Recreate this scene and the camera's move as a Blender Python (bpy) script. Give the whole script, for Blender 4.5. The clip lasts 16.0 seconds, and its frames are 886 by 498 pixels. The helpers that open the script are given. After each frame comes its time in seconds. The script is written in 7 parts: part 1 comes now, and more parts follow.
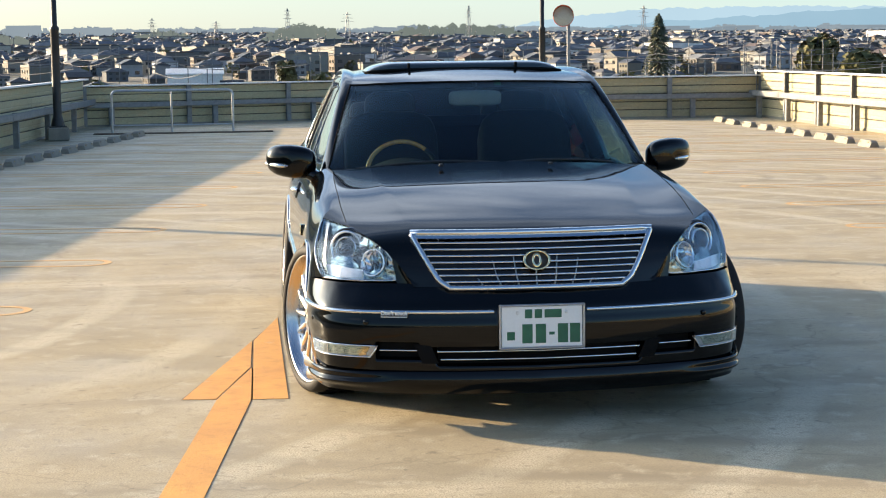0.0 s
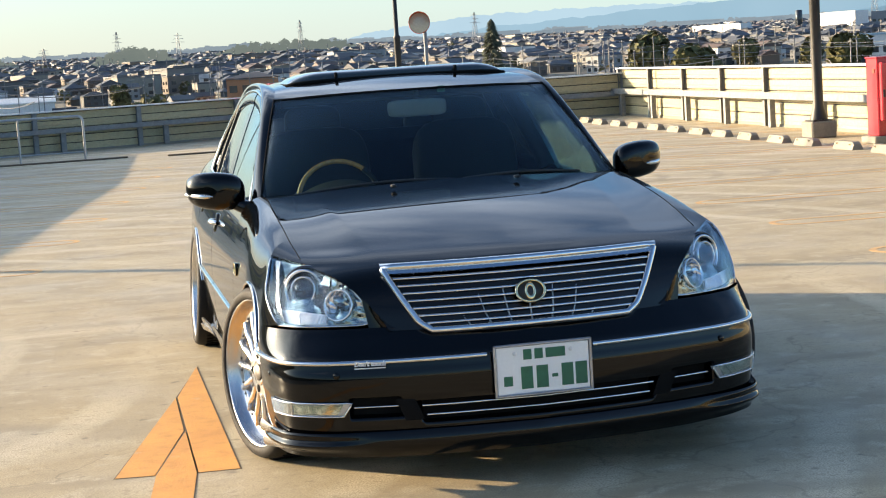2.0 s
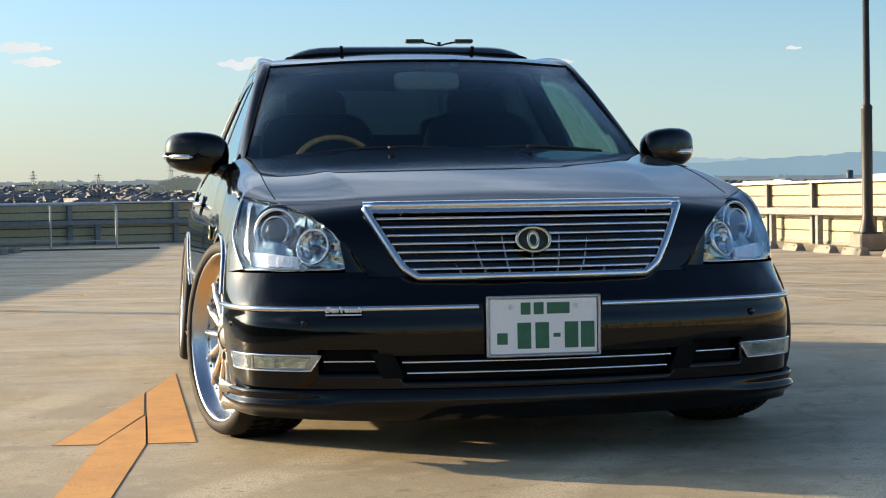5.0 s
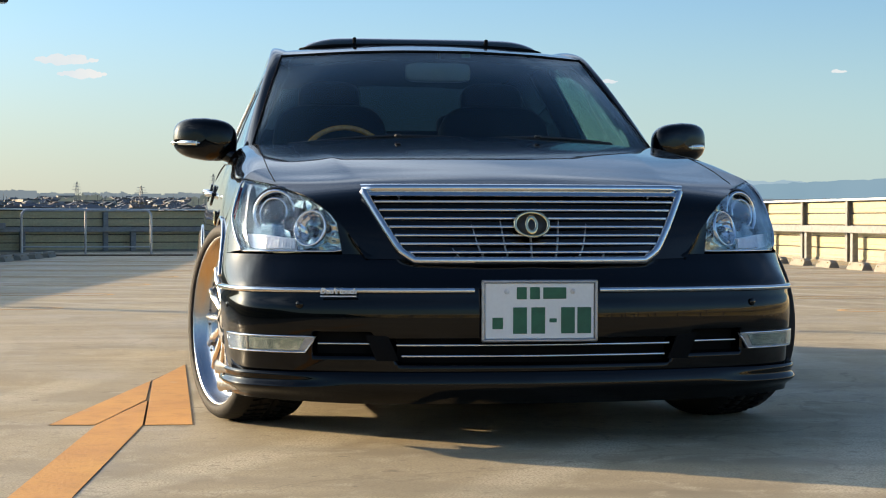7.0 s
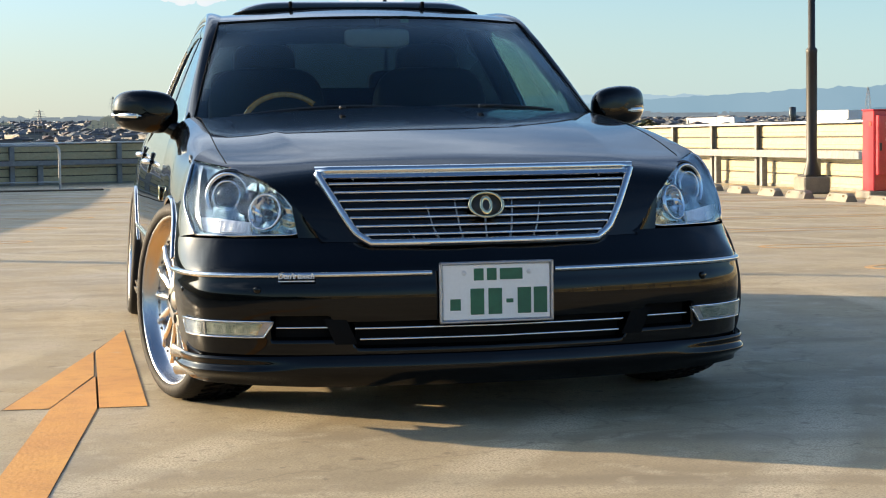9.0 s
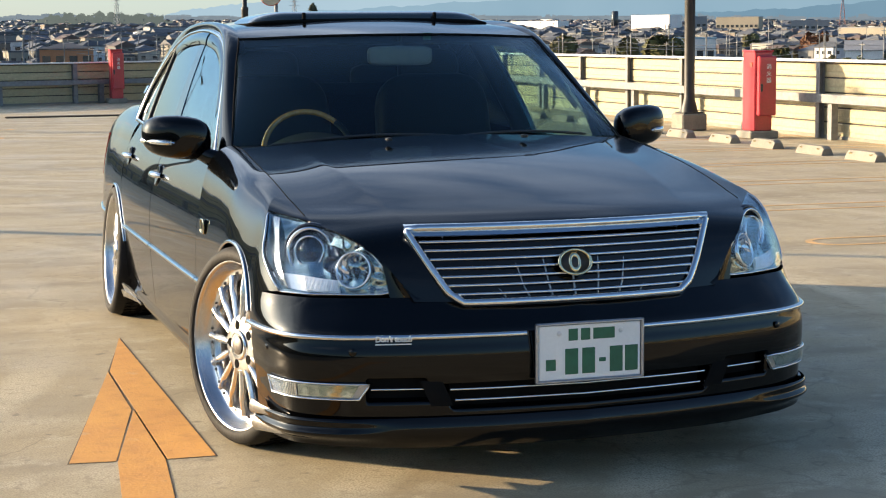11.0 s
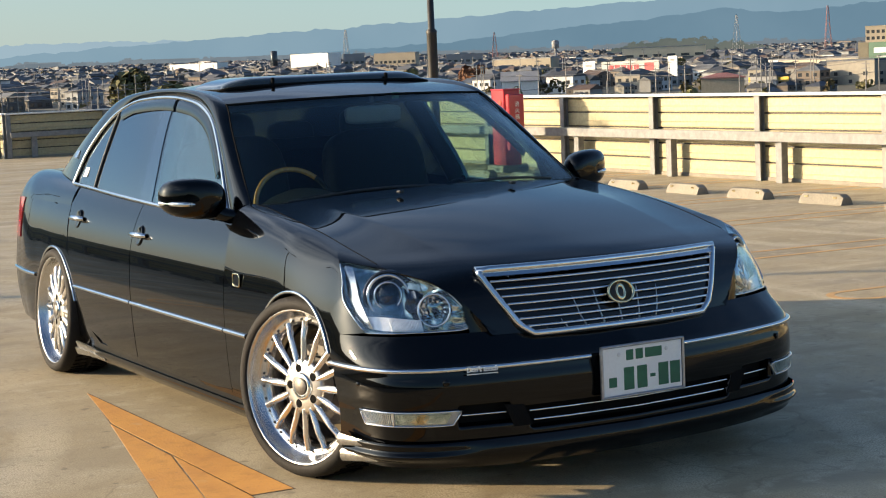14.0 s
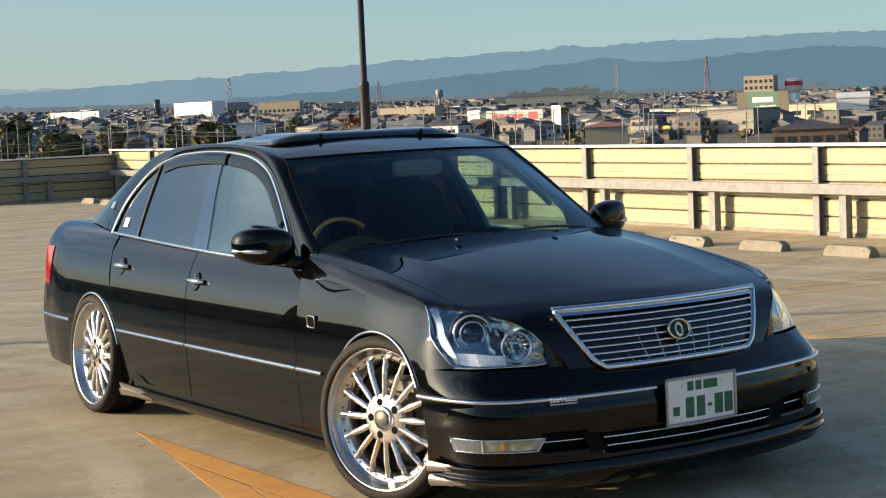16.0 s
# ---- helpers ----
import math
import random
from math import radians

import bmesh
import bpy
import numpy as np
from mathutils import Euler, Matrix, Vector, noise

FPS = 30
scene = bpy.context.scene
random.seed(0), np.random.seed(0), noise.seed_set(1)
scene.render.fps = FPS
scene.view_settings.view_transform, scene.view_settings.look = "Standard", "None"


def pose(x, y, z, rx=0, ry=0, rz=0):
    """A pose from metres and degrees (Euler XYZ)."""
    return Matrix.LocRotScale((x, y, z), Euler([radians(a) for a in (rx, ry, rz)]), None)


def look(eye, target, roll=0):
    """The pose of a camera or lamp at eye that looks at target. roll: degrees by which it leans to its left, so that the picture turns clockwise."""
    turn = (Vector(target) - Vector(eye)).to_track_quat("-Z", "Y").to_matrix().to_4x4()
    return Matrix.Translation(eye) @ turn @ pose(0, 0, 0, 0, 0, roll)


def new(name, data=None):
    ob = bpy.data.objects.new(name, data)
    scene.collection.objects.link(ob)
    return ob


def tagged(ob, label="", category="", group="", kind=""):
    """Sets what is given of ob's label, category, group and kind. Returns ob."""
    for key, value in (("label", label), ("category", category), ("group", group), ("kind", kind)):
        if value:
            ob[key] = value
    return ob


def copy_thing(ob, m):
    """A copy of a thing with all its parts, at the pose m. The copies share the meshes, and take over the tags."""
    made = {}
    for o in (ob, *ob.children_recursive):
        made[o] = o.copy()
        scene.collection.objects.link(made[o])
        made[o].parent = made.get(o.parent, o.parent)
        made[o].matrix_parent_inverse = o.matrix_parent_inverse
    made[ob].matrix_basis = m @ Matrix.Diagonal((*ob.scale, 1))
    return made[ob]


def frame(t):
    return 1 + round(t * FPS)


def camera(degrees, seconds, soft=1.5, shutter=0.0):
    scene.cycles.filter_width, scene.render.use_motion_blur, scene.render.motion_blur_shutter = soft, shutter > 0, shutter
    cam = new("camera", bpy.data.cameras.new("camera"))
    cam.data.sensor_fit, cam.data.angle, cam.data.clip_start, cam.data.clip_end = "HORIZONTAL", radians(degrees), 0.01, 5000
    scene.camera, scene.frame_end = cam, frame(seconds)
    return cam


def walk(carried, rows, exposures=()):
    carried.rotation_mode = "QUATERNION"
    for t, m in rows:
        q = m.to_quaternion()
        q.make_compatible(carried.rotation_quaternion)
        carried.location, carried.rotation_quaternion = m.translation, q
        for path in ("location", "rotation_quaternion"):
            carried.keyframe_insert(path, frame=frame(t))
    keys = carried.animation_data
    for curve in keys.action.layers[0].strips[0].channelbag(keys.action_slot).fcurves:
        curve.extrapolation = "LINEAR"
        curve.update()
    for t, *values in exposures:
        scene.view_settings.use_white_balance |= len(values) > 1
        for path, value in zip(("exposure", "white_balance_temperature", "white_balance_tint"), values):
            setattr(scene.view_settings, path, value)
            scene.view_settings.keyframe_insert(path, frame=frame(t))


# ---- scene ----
cam = camera(28.7, 16.0, 1.1)
PATH = [
    (0, (-1.177, -7.745, 1.518), (-0.951, -5.771, 1.29), -0.7),
    (0.5, (-1.18, -7.473, 1.504), (-0.912, -5.505, 1.268), -1.2),
    (1, (-1.241, -7.211, 1.507), (-0.937, -5.248, 1.273), -1.8),
    (1.5, (-1.423, -6.926, 1.521), (-1.053, -4.973, 1.299), -3.0),
    (2, (-1.509, -6.646, 1.497), (-1.106, -4.7, 1.276), -3.6),
    (2.5, (-1.541, -6.361, 1.485), (-1.142, -4.415, 1.251), -2.8),
    (3, (-1.554, -6.113, 1.443), (-1.131, -4.173, 1.205), -2.0),
    (3.5, (-1.451, -6.032, 1.307), (-1.032, -4.087, 1.103), -1.7),
    (4, (-1.324, -5.981, 1.085), (-0.939, -4.024, 0.944), -0.5),
    (4.2, (-1.295, -5.976, 1.011), (-0.92, -4.015, 0.894), -0.4),
    (6.3, (-1.162, -5.959, 0.643), (-0.814, -3.99, 0.611), -1.3),
    (6.5, (-1.145, -5.965, 0.657), (-0.808, -3.994, 0.618), -1.0),
    (7, (-1.094, -5.959, 0.681), (-0.778, -3.984, 0.646), 0.1),
    (7.5, (-1.113, -5.972, 0.709), (-0.778, -4.001, 0.665), 1.1),
    (8, (-1.131, -5.969, 0.717), (-0.771, -4.003, 0.656), 0.1),
    (8.2, (-1.127, -5.964, 0.711), (-0.757, -4.0, 0.642), -0.4),
    (10.3, (-1.712, -5.821, 1.269), (-1.185, -3.906, 1.033), -0.5),
    (10.5, (-1.785, -5.75, 1.284), (-1.239, -3.842, 1.042), -0.6),
    (11, (-2.005, -5.684, 1.351), (-1.391, -3.796, 1.107), -0.5),
    (11.5, (-2.313, -5.8, 1.415), (-1.606, -3.946, 1.17), -1.5),
    (12, (-2.523, -5.988, 1.455), (-1.767, -4.153, 1.209), -2.3),
    (12.5, (-2.719, -6.12, 1.482), (-1.927, -4.298, 1.253), -2.8),
    (13, (-2.999, -6.071, 1.485), (-2.162, -4.266, 1.282), -3.8),
    (13.5, (-3.255, -5.975, 1.48), (-2.356, -4.2, 1.28), -3.3),
    (14, (-3.438, -5.758, 1.467), (-2.473, -4.018, 1.258), -2.5),
    (14.5, (-3.712, -5.648, 1.471), (-2.694, -3.939, 1.263), -1.8),
    (15, (-3.982, -5.609, 1.498), (-2.906, -3.937, 1.282), -2.2),
    (15.5, (-4.175, -5.751, 1.508), (-3.076, -4.091, 1.317), -2.3),
    (16, (-4.348, -5.89, 1.537), (-3.264, -4.216, 1.378), -2.4),
]
walk(cam, [(t, look(eye, target, roll)) for t, eye, target, roll in PATH], [(0, 1.74), (2, 1.74), (3.5, 1.77), (4.0, 1.48), (6.5, 1.29), (8, 1.33), (10.5, 1.60), (11.0, 1.49), (12.5, 1.24), (14.5, 1.12), (16, 1.0)])

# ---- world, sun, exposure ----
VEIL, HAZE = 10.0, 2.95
SUN_EL, SUN_AZ = radians(11.7), math.atan2(-0.816, 0.578)
world = bpy.data.worlds.new("sky_world")
scene.world = world
world.use_nodes = True
wn = world.node_tree.nodes
sky = wn.new("ShaderNodeTexSky")
sky.sky_type, sky.sun_disc = "NISHITA", False
sky.sun_elevation, sky.sun_rotation = SUN_EL, SUN_AZ
sky.altitude, sky.air_density, sky.dust_density, sky.ozone_density = 100, 1.0, 0.6, 3.2
wn["Background"].inputs["Strength"].default_value = 0.079
tint = wn.new("ShaderNodeMix")
tint.data_type, tint.blend_type = "RGBA", "MULTIPLY"
tint.inputs[0].default_value, tint.inputs[7].default_value = 1.0, (0.93, 0.985, 1.06, 1)
world.node_tree.links.new(sky.outputs[0], tint.inputs[6])
# a band of bright cloud above the view, added for the car to reflect
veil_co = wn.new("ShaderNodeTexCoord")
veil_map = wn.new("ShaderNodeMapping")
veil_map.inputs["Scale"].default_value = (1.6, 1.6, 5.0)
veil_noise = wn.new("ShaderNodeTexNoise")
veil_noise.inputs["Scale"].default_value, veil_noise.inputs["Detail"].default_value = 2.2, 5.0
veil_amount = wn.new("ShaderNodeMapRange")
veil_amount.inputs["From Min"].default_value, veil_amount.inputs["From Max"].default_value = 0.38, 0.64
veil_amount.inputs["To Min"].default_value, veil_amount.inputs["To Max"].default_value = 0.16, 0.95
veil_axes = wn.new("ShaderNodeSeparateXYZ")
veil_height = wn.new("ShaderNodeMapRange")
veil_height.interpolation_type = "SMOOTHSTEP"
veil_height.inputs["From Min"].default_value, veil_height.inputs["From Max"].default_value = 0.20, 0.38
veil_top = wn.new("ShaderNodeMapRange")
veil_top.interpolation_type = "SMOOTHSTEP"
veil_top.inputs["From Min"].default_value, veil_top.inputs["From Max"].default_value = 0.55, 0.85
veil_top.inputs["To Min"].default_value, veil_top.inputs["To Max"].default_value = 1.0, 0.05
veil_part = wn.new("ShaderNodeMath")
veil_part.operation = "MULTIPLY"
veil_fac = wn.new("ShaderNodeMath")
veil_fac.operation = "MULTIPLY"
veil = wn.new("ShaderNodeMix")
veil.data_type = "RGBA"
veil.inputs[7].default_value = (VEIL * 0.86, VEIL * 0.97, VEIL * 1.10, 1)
wl = world.node_tree.links
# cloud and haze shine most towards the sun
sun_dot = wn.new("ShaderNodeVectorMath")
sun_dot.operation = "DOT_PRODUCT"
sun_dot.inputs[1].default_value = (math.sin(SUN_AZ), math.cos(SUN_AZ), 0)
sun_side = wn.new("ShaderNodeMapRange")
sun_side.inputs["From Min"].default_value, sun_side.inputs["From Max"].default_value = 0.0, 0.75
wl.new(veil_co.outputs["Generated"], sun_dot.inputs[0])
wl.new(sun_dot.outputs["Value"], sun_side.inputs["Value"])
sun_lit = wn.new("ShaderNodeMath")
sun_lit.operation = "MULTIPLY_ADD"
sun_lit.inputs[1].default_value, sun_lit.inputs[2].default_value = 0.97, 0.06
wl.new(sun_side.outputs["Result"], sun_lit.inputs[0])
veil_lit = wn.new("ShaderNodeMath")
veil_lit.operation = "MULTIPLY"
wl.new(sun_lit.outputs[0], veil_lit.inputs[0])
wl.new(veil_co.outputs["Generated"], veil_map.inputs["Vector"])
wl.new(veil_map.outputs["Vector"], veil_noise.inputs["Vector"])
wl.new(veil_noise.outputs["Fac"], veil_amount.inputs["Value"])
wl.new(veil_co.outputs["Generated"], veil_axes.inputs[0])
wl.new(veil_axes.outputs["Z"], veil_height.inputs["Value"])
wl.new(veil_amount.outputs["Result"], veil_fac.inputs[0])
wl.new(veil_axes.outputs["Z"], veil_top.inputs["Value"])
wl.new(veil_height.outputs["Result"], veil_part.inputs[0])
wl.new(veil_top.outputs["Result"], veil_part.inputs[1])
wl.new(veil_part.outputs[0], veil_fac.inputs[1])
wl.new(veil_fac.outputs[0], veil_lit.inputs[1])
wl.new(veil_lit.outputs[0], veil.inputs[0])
# pale haze along the horizon
haze = wn.new("ShaderNodeMix")
haze.data_type = "RGBA"
haze_tone = wn.new("ShaderNodeMix")
haze_tone.data_type = "RGBA"
haze_tone.inputs[6].default_value = (HAZE * 0.93, HAZE * 1.40, HAZE * 1.56, 1)
haze_tone.inputs[7].default_value = (HAZE * 0.98, HAZE * 0.95, HAZE * 0.84, 1)
wl.new(sun_side.outputs["Result"], haze_tone.inputs[0])
wl.new(haze_tone.outputs[2], haze.inputs[7])
haze_fac = wn.new("ShaderNodeMapRange")
haze_fac.interpolation_type = "SMOOTHSTEP"
haze_fac.inputs["From Min"].default_value, haze_fac.inputs["From Max"].default_value = 0.0, 0.14
haze_fac.inputs["To Min"].default_value, haze_fac.inputs["To Max"].default_value = 0.62, 0.0
wl.new(veil_axes.outputs["Z"], haze_fac.inputs["Value"])
wl.new(haze_fac.outputs["Result"], haze.inputs[0])
wl.new(tint.outputs[2], haze.inputs[6])
wl.new(haze.outputs[2], veil.inputs[6])
# the bright aureole round the sun
glow_dot = wn.new("ShaderNodeVectorMath")
glow_dot.operation = "DOT_PRODUCT"
glow_dot.inputs[1].default_value = (math.sin(SUN_AZ) * math.cos(SUN_EL), math.cos(SUN_AZ) * math.cos(SUN_EL), math.sin(SUN_EL))
glow_up = wn.new("ShaderNodeMath")
glow_up.operation, glow_up.inputs[1].default_value = "MAXIMUM", 0.0
glow_pow = wn.new("ShaderNodeMath")
glow_pow.operation, glow_pow.inputs[1].default_value = "POWER", 70.0
glow = wn.new("ShaderNodeMix")
glow.data_type, glow.blend_type = "RGBA", "ADD"
glow.inputs[7].default_value = (48, 38, 25, 1)
wl.new(veil_co.outputs["Generated"], glow_dot.inputs[0])
wl.new(glow_dot.outputs["Value"], glow_up.inputs[0])
wl.new(glow_up.outputs[0], glow_pow.inputs[0])
wl.new(glow_pow.outputs[0], glow.inputs[0])
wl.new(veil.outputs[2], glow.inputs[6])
wide_pow = wn.new("ShaderNodeMath")
wide_pow.operation, wide_pow.inputs[1].default_value = "POWER", 13.0
wide_glow = wn.new("ShaderNodeMix")
wide_glow.data_type, wide_glow.blend_type = "RGBA", "ADD"
wide_glow.inputs[7].default_value = (25.0, 25.5, 22.5, 1)
wl.new(glow_up.outputs[0], wide_pow.inputs[0])
wl.new(wide_pow.outputs[0], wide_glow.inputs[0])
wl.new(glow.outputs[2], wide_glow.inputs[6])
wl.new(wide_glow.outputs[2], wn["Background"].inputs["Color"])
sun_data = bpy.data.lights.new("sun", "SUN")
sun_data.energy, sun_data.angle, sun_data.color = 4.75, radians(0.53), (1.0, 0.77, 0.49)
sun = new("sun", sun_data)
sun_dir = Vector((math.sin(SUN_AZ) * math.cos(SUN_EL), math.cos(SUN_AZ) * math.cos(SUN_EL), math.sin(SUN_EL)))
sun.matrix_world = look(sun_dir * 60, (0, 0, 0))

# ---- materials ----


def node_mat(name):
    m = bpy.data.materials.new(name)
    m.use_nodes = True
    nt = m.node_tree
    return m, nt, nt.nodes["Principled BSDF"]


def noise_fac(nt, scale, detail=4.0, lo=0.35, hi=0.65, stretch=(1, 1, 1)):
    """A noise of the given scale per metre, as a factor between two levels."""
    co = nt.nodes.new("ShaderNodeTexCoord")
    mp = nt.nodes.new("ShaderNodeMapping")
    mp.inputs["Scale"].default_value = stretch
    tx = nt.nodes.new("ShaderNodeTexNoise")
    tx.inputs["Scale"].default_value, tx.inputs["Detail"].default_value = scale, detail
    rg = nt.nodes.new("ShaderNodeMapRange")
    rg.inputs["From Min"].default_value, rg.inputs["From Max"].default_value = lo, hi
    nt.links.new(co.outputs["Object"], mp.inputs["Vector"])
    nt.links.new(mp.outputs["Vector"], tx.inputs["Vector"])
    nt.links.new(tx.outputs["Fac"], rg.inputs["Value"])
    return rg.outputs["Result"]


def mixed(nt, fac, a, b):
    mx = nt.nodes.new("ShaderNodeMix")
    mx.data_type = "RGBA"
    for sock, val in ((mx.inputs[0], fac), (mx.inputs[6], a), (mx.inputs[7], b)):
        if isinstance(val, (int, float)):
            sock.default_value = val
        elif isinstance(val, tuple):
            sock.default_value = (*val, 1)
        else:
            nt.links.new(val, sock)
    return mx.outputs[2]


def bump(nt, bsdf, height, strength=0.2, distance=0.01):
    bp = nt.nodes.new("ShaderNodeBump")
    bp.inputs["Strength"].default_value, bp.inputs["Distance"].default_value = strength, distance
    nt.links.new(height, bp.inputs["Height"])
    nt.links.new(bp.outputs["Normal"], bsdf.inputs["Normal"])


def surface(name, a, b=None, rough=0.6, metal=0.0, big=1.5, fine=40.0, relief=0.0, coat=0.0, vary=0.0, grit=0.75):
    """Two tones mixed by a broad and a fine noise, with fine relief."""
    m, nt, bsdf = node_mat(name)
    b = b or tuple(c * 0.8 for c in a)
    col = mixed(nt, noise_fac(nt, big, 5), a, b)
    col = mixed(nt, noise_fac(nt, fine, 3, 0.3, 0.9), col, tuple(c * grit for c in b))
    if vary:
        info = nt.nodes.new("ShaderNodeObjectInfo")
        hsv = nt.nodes.new("ShaderNodeHueSaturation")
        rg = nt.nodes.new("ShaderNodeMapRange")
        rg.inputs["To Min"].default_value, rg.inputs["To Max"].default_value = 1 - vary, 1 + vary
        nt.links.new(info.outputs["Random"], rg.inputs["Value"])
        nt.links.new(rg.outputs["Result"], hsv.inputs["Value"])
        nt.links.new(col, hsv.inputs["Color"])
        col = hsv.outputs["Color"]
    nt.links.new(col, bsdf.inputs["Base Color"])
    bsdf.inputs["Roughness"].default_value, bsdf.inputs["Metallic"].default_value = rough, metal
    bsdf.inputs["Coat Weight"].default_value = coat
    bsdf.inputs["Coat Roughness"].default_value = 0.03
    if relief:
        bump(nt, bsdf, noise_fac(nt, fine, 4, 0.2, 0.8), relief)
    return m


def tyre_arcs(nt, centre=(-6.5, 3.0), scale=2.3):
    """Thin concentric arcs as left by turning tyres."""
    co = nt.nodes.new("ShaderNodeTexCoord")
    mp = nt.nodes.new("ShaderNodeMapping")
    mp.inputs["Location"].default_value = (-centre[0], -centre[1], 0)
    wv = nt.nodes.new("ShaderNodeTexWave")
    wv.wave_type, wv.rings_direction = "RINGS", "Z"
    wv.inputs["Scale"].default_value, wv.inputs["Distortion"].default_value = scale / 6, 3.0
    wv.inputs["Detail"].default_value, wv.inputs["Detail Scale"].default_value = 4.0, 0.4
    rg = nt.nodes.new("ShaderNodeMapRange")
    rg.inputs["From Min"].default_value, rg.inputs["From Max"].default_value = 0.80, 0.97
    rg.inputs["To Max"].default_value = 0.75
    nt.links.new(co.outputs["Object"], mp.inputs["Vector"])
    nt.links.new(mp.outputs["Vector"], wv.inputs["Vector"])
    nt.links.new(wv.outputs["Fac"], rg.inputs["Value"])
    return rg.outputs["Result"]


def concrete_floor():
    m, nt, bsdf = node_mat("deck_concrete")
    base = mixed(nt, noise_fac(nt, 0.35, 6, 0.3, 0.7), (0.482, 0.396, 0.255), (0.404, 0.335, 0.218))
    base = mixed(nt, noise_fac(nt, 2.2, 6, 0.45, 0.8), base, (0.301, 0.254, 0.174))
    streak = noise_fac(nt, 1.1, 6, 0.555, 0.68, (0.22, 1.6, 1))
    base = mixed(nt, streak, base, (0.567, 0.483, 0.333))
    dark = noise_fac(nt, 0.8, 5, 0.54, 0.72, (0.12, 2.4, 1))
    base = mixed(nt, dark, base, (0.257, 0.216, 0.148))
    # pale scuffs, tyre arcs, drips and hairline cracks
    base = mixed(nt, noise_fac(nt, 0.9, 9, 0.57, 0.66, (0.5, 1.0, 1)), base, (0.497, 0.424, 0.292))
    scuff = nt.nodes.new("ShaderNodeMath")
    scuff.operation = "MULTIPLY"
    nt.links.new(tyre_arcs(nt), scuff.inputs[0])
    nt.links.new(noise_fac(nt, 0.33, 3, 0.42, 0.58), scuff.inputs[1])
    base = mixed(nt, scuff.outputs[0], base, (0.61, 0.535, 0.385))
    scuff = nt.nodes.new("ShaderNodeMath")
    scuff.operation = "MULTIPLY"
    nt.links.new(tyre_arcs(nt, (4.0, 12.0), 3.1), scuff.inputs[0])
    nt.links.new(noise_fac(nt, 0.27, 3, 0.52, 0.70, (1, 1, 2)), scuff.inputs[1])
    base = mixed(nt, scuff.outputs[0], base, (0.240, 0.203, 0.141))
    base = mixed(nt, noise_fac(nt, 7, 7, 0.54, 0.68), base, (0.497, 0.424, 0.296))
    base = mixed(nt, noise_fac(nt, 24, 5, 0.56, 0.74), base, (0.292, 0.245, 0.170))
    base = mixed(nt, noise_fac(nt, 11, 4, 0.66, 0.72), base, (0.222, 0.186, 0.130))
    vo = nt.nodes.new("ShaderNodeTexVoronoi")
    vo.feature, vo.inputs["Scale"].default_value = "DISTANCE_TO_EDGE", 0.34
    wob = nt.nodes.new("ShaderNodeTexNoise")
    wob.inputs["Scale"].default_value, wob.inputs["Detail"].default_value = 1.7, 6
    co = nt.nodes.new("ShaderNodeTexCoord")
    warp = nt.nodes.new("ShaderNodeVectorMath")
    warp.operation = "MULTIPLY_ADD"
    warp.inputs[1].default_value = (0.909, 0.900, 0.837)
    nt.links.new(co.outputs["Object"], wob.inputs["Vector"])
    nt.links.new(wob.outputs["Color"], warp.inputs[0])
    nt.links.new(co.outputs["Object"], warp.inputs[2])
    nt.links.new(warp.outputs[0], vo.inputs["Vector"])
    crack = nt.nodes.new("ShaderNodeMapRange")
    crack.inputs["From Min"].default_value, crack.inputs["From Max"].default_value = 0.0, 0.0035
    crack.inputs["To Min"].default_value, crack.inputs["To Max"].default_value = 0.55, 0.0
    nt.links.new(vo.outputs["Distance"], crack.inputs["Value"])
    base = mixed(nt, crack.outputs["Result"], base, (0.177, 0.148, 0.104))
    base = mixed(nt, noise_fac(nt, 140, 3, 0.42, 0.70), base, (0.274, 0.229, 0.159))
    nt.links.new(base, bsdf.inputs["Base Color"])
    rr = nt.nodes.new("ShaderNodeMapRange")
    rr.inputs["To Min"].default_value, rr.inputs["To Max"].default_value = 0.5, 0.8
    nt.links.new(noise_fac(nt, 1.3, 4), rr.inputs["Value"])
    nt.links.new(rr.outputs["Result"], bsdf.inputs["Roughness"])
    bsdf.inputs["Specular IOR Level"].default_value = 0.18
    bump(nt, bsdf, noise_fac(nt, 55, 5, 0.2, 0.8), 0.12, 0.006)
    return m


def worn_paint(name="worn_orange_marking", a=(0.62, 0.305, 0.065), b=(0.52, 0.24, 0.055)):
    m, nt, bsdf = node_mat(name)
    base = mixed(nt, noise_fac(nt, 3, 5), a, b)
    base = mixed(nt, noise_fac(nt, 14, 5, 0.50, 1.0), base, tuple(c * 0.72 for c in b))
    base = mixed(nt, noise_fac(nt, 5, 6, 0.64, 0.76), base, (0.50, 0.36, 0.20))
    base = mixed(nt, noise_fac(nt, 60, 4, 0.60, 0.85), base, (0.34, 0.16, 0.06))
    nt.links.new(base, bsdf.inputs["Base Color"])
    bsdf.inputs["Roughness"].default_value = 0.75
    bump(nt, bsdf, noise_fac(nt, 80, 4), 0.2, 0.003)
    return m


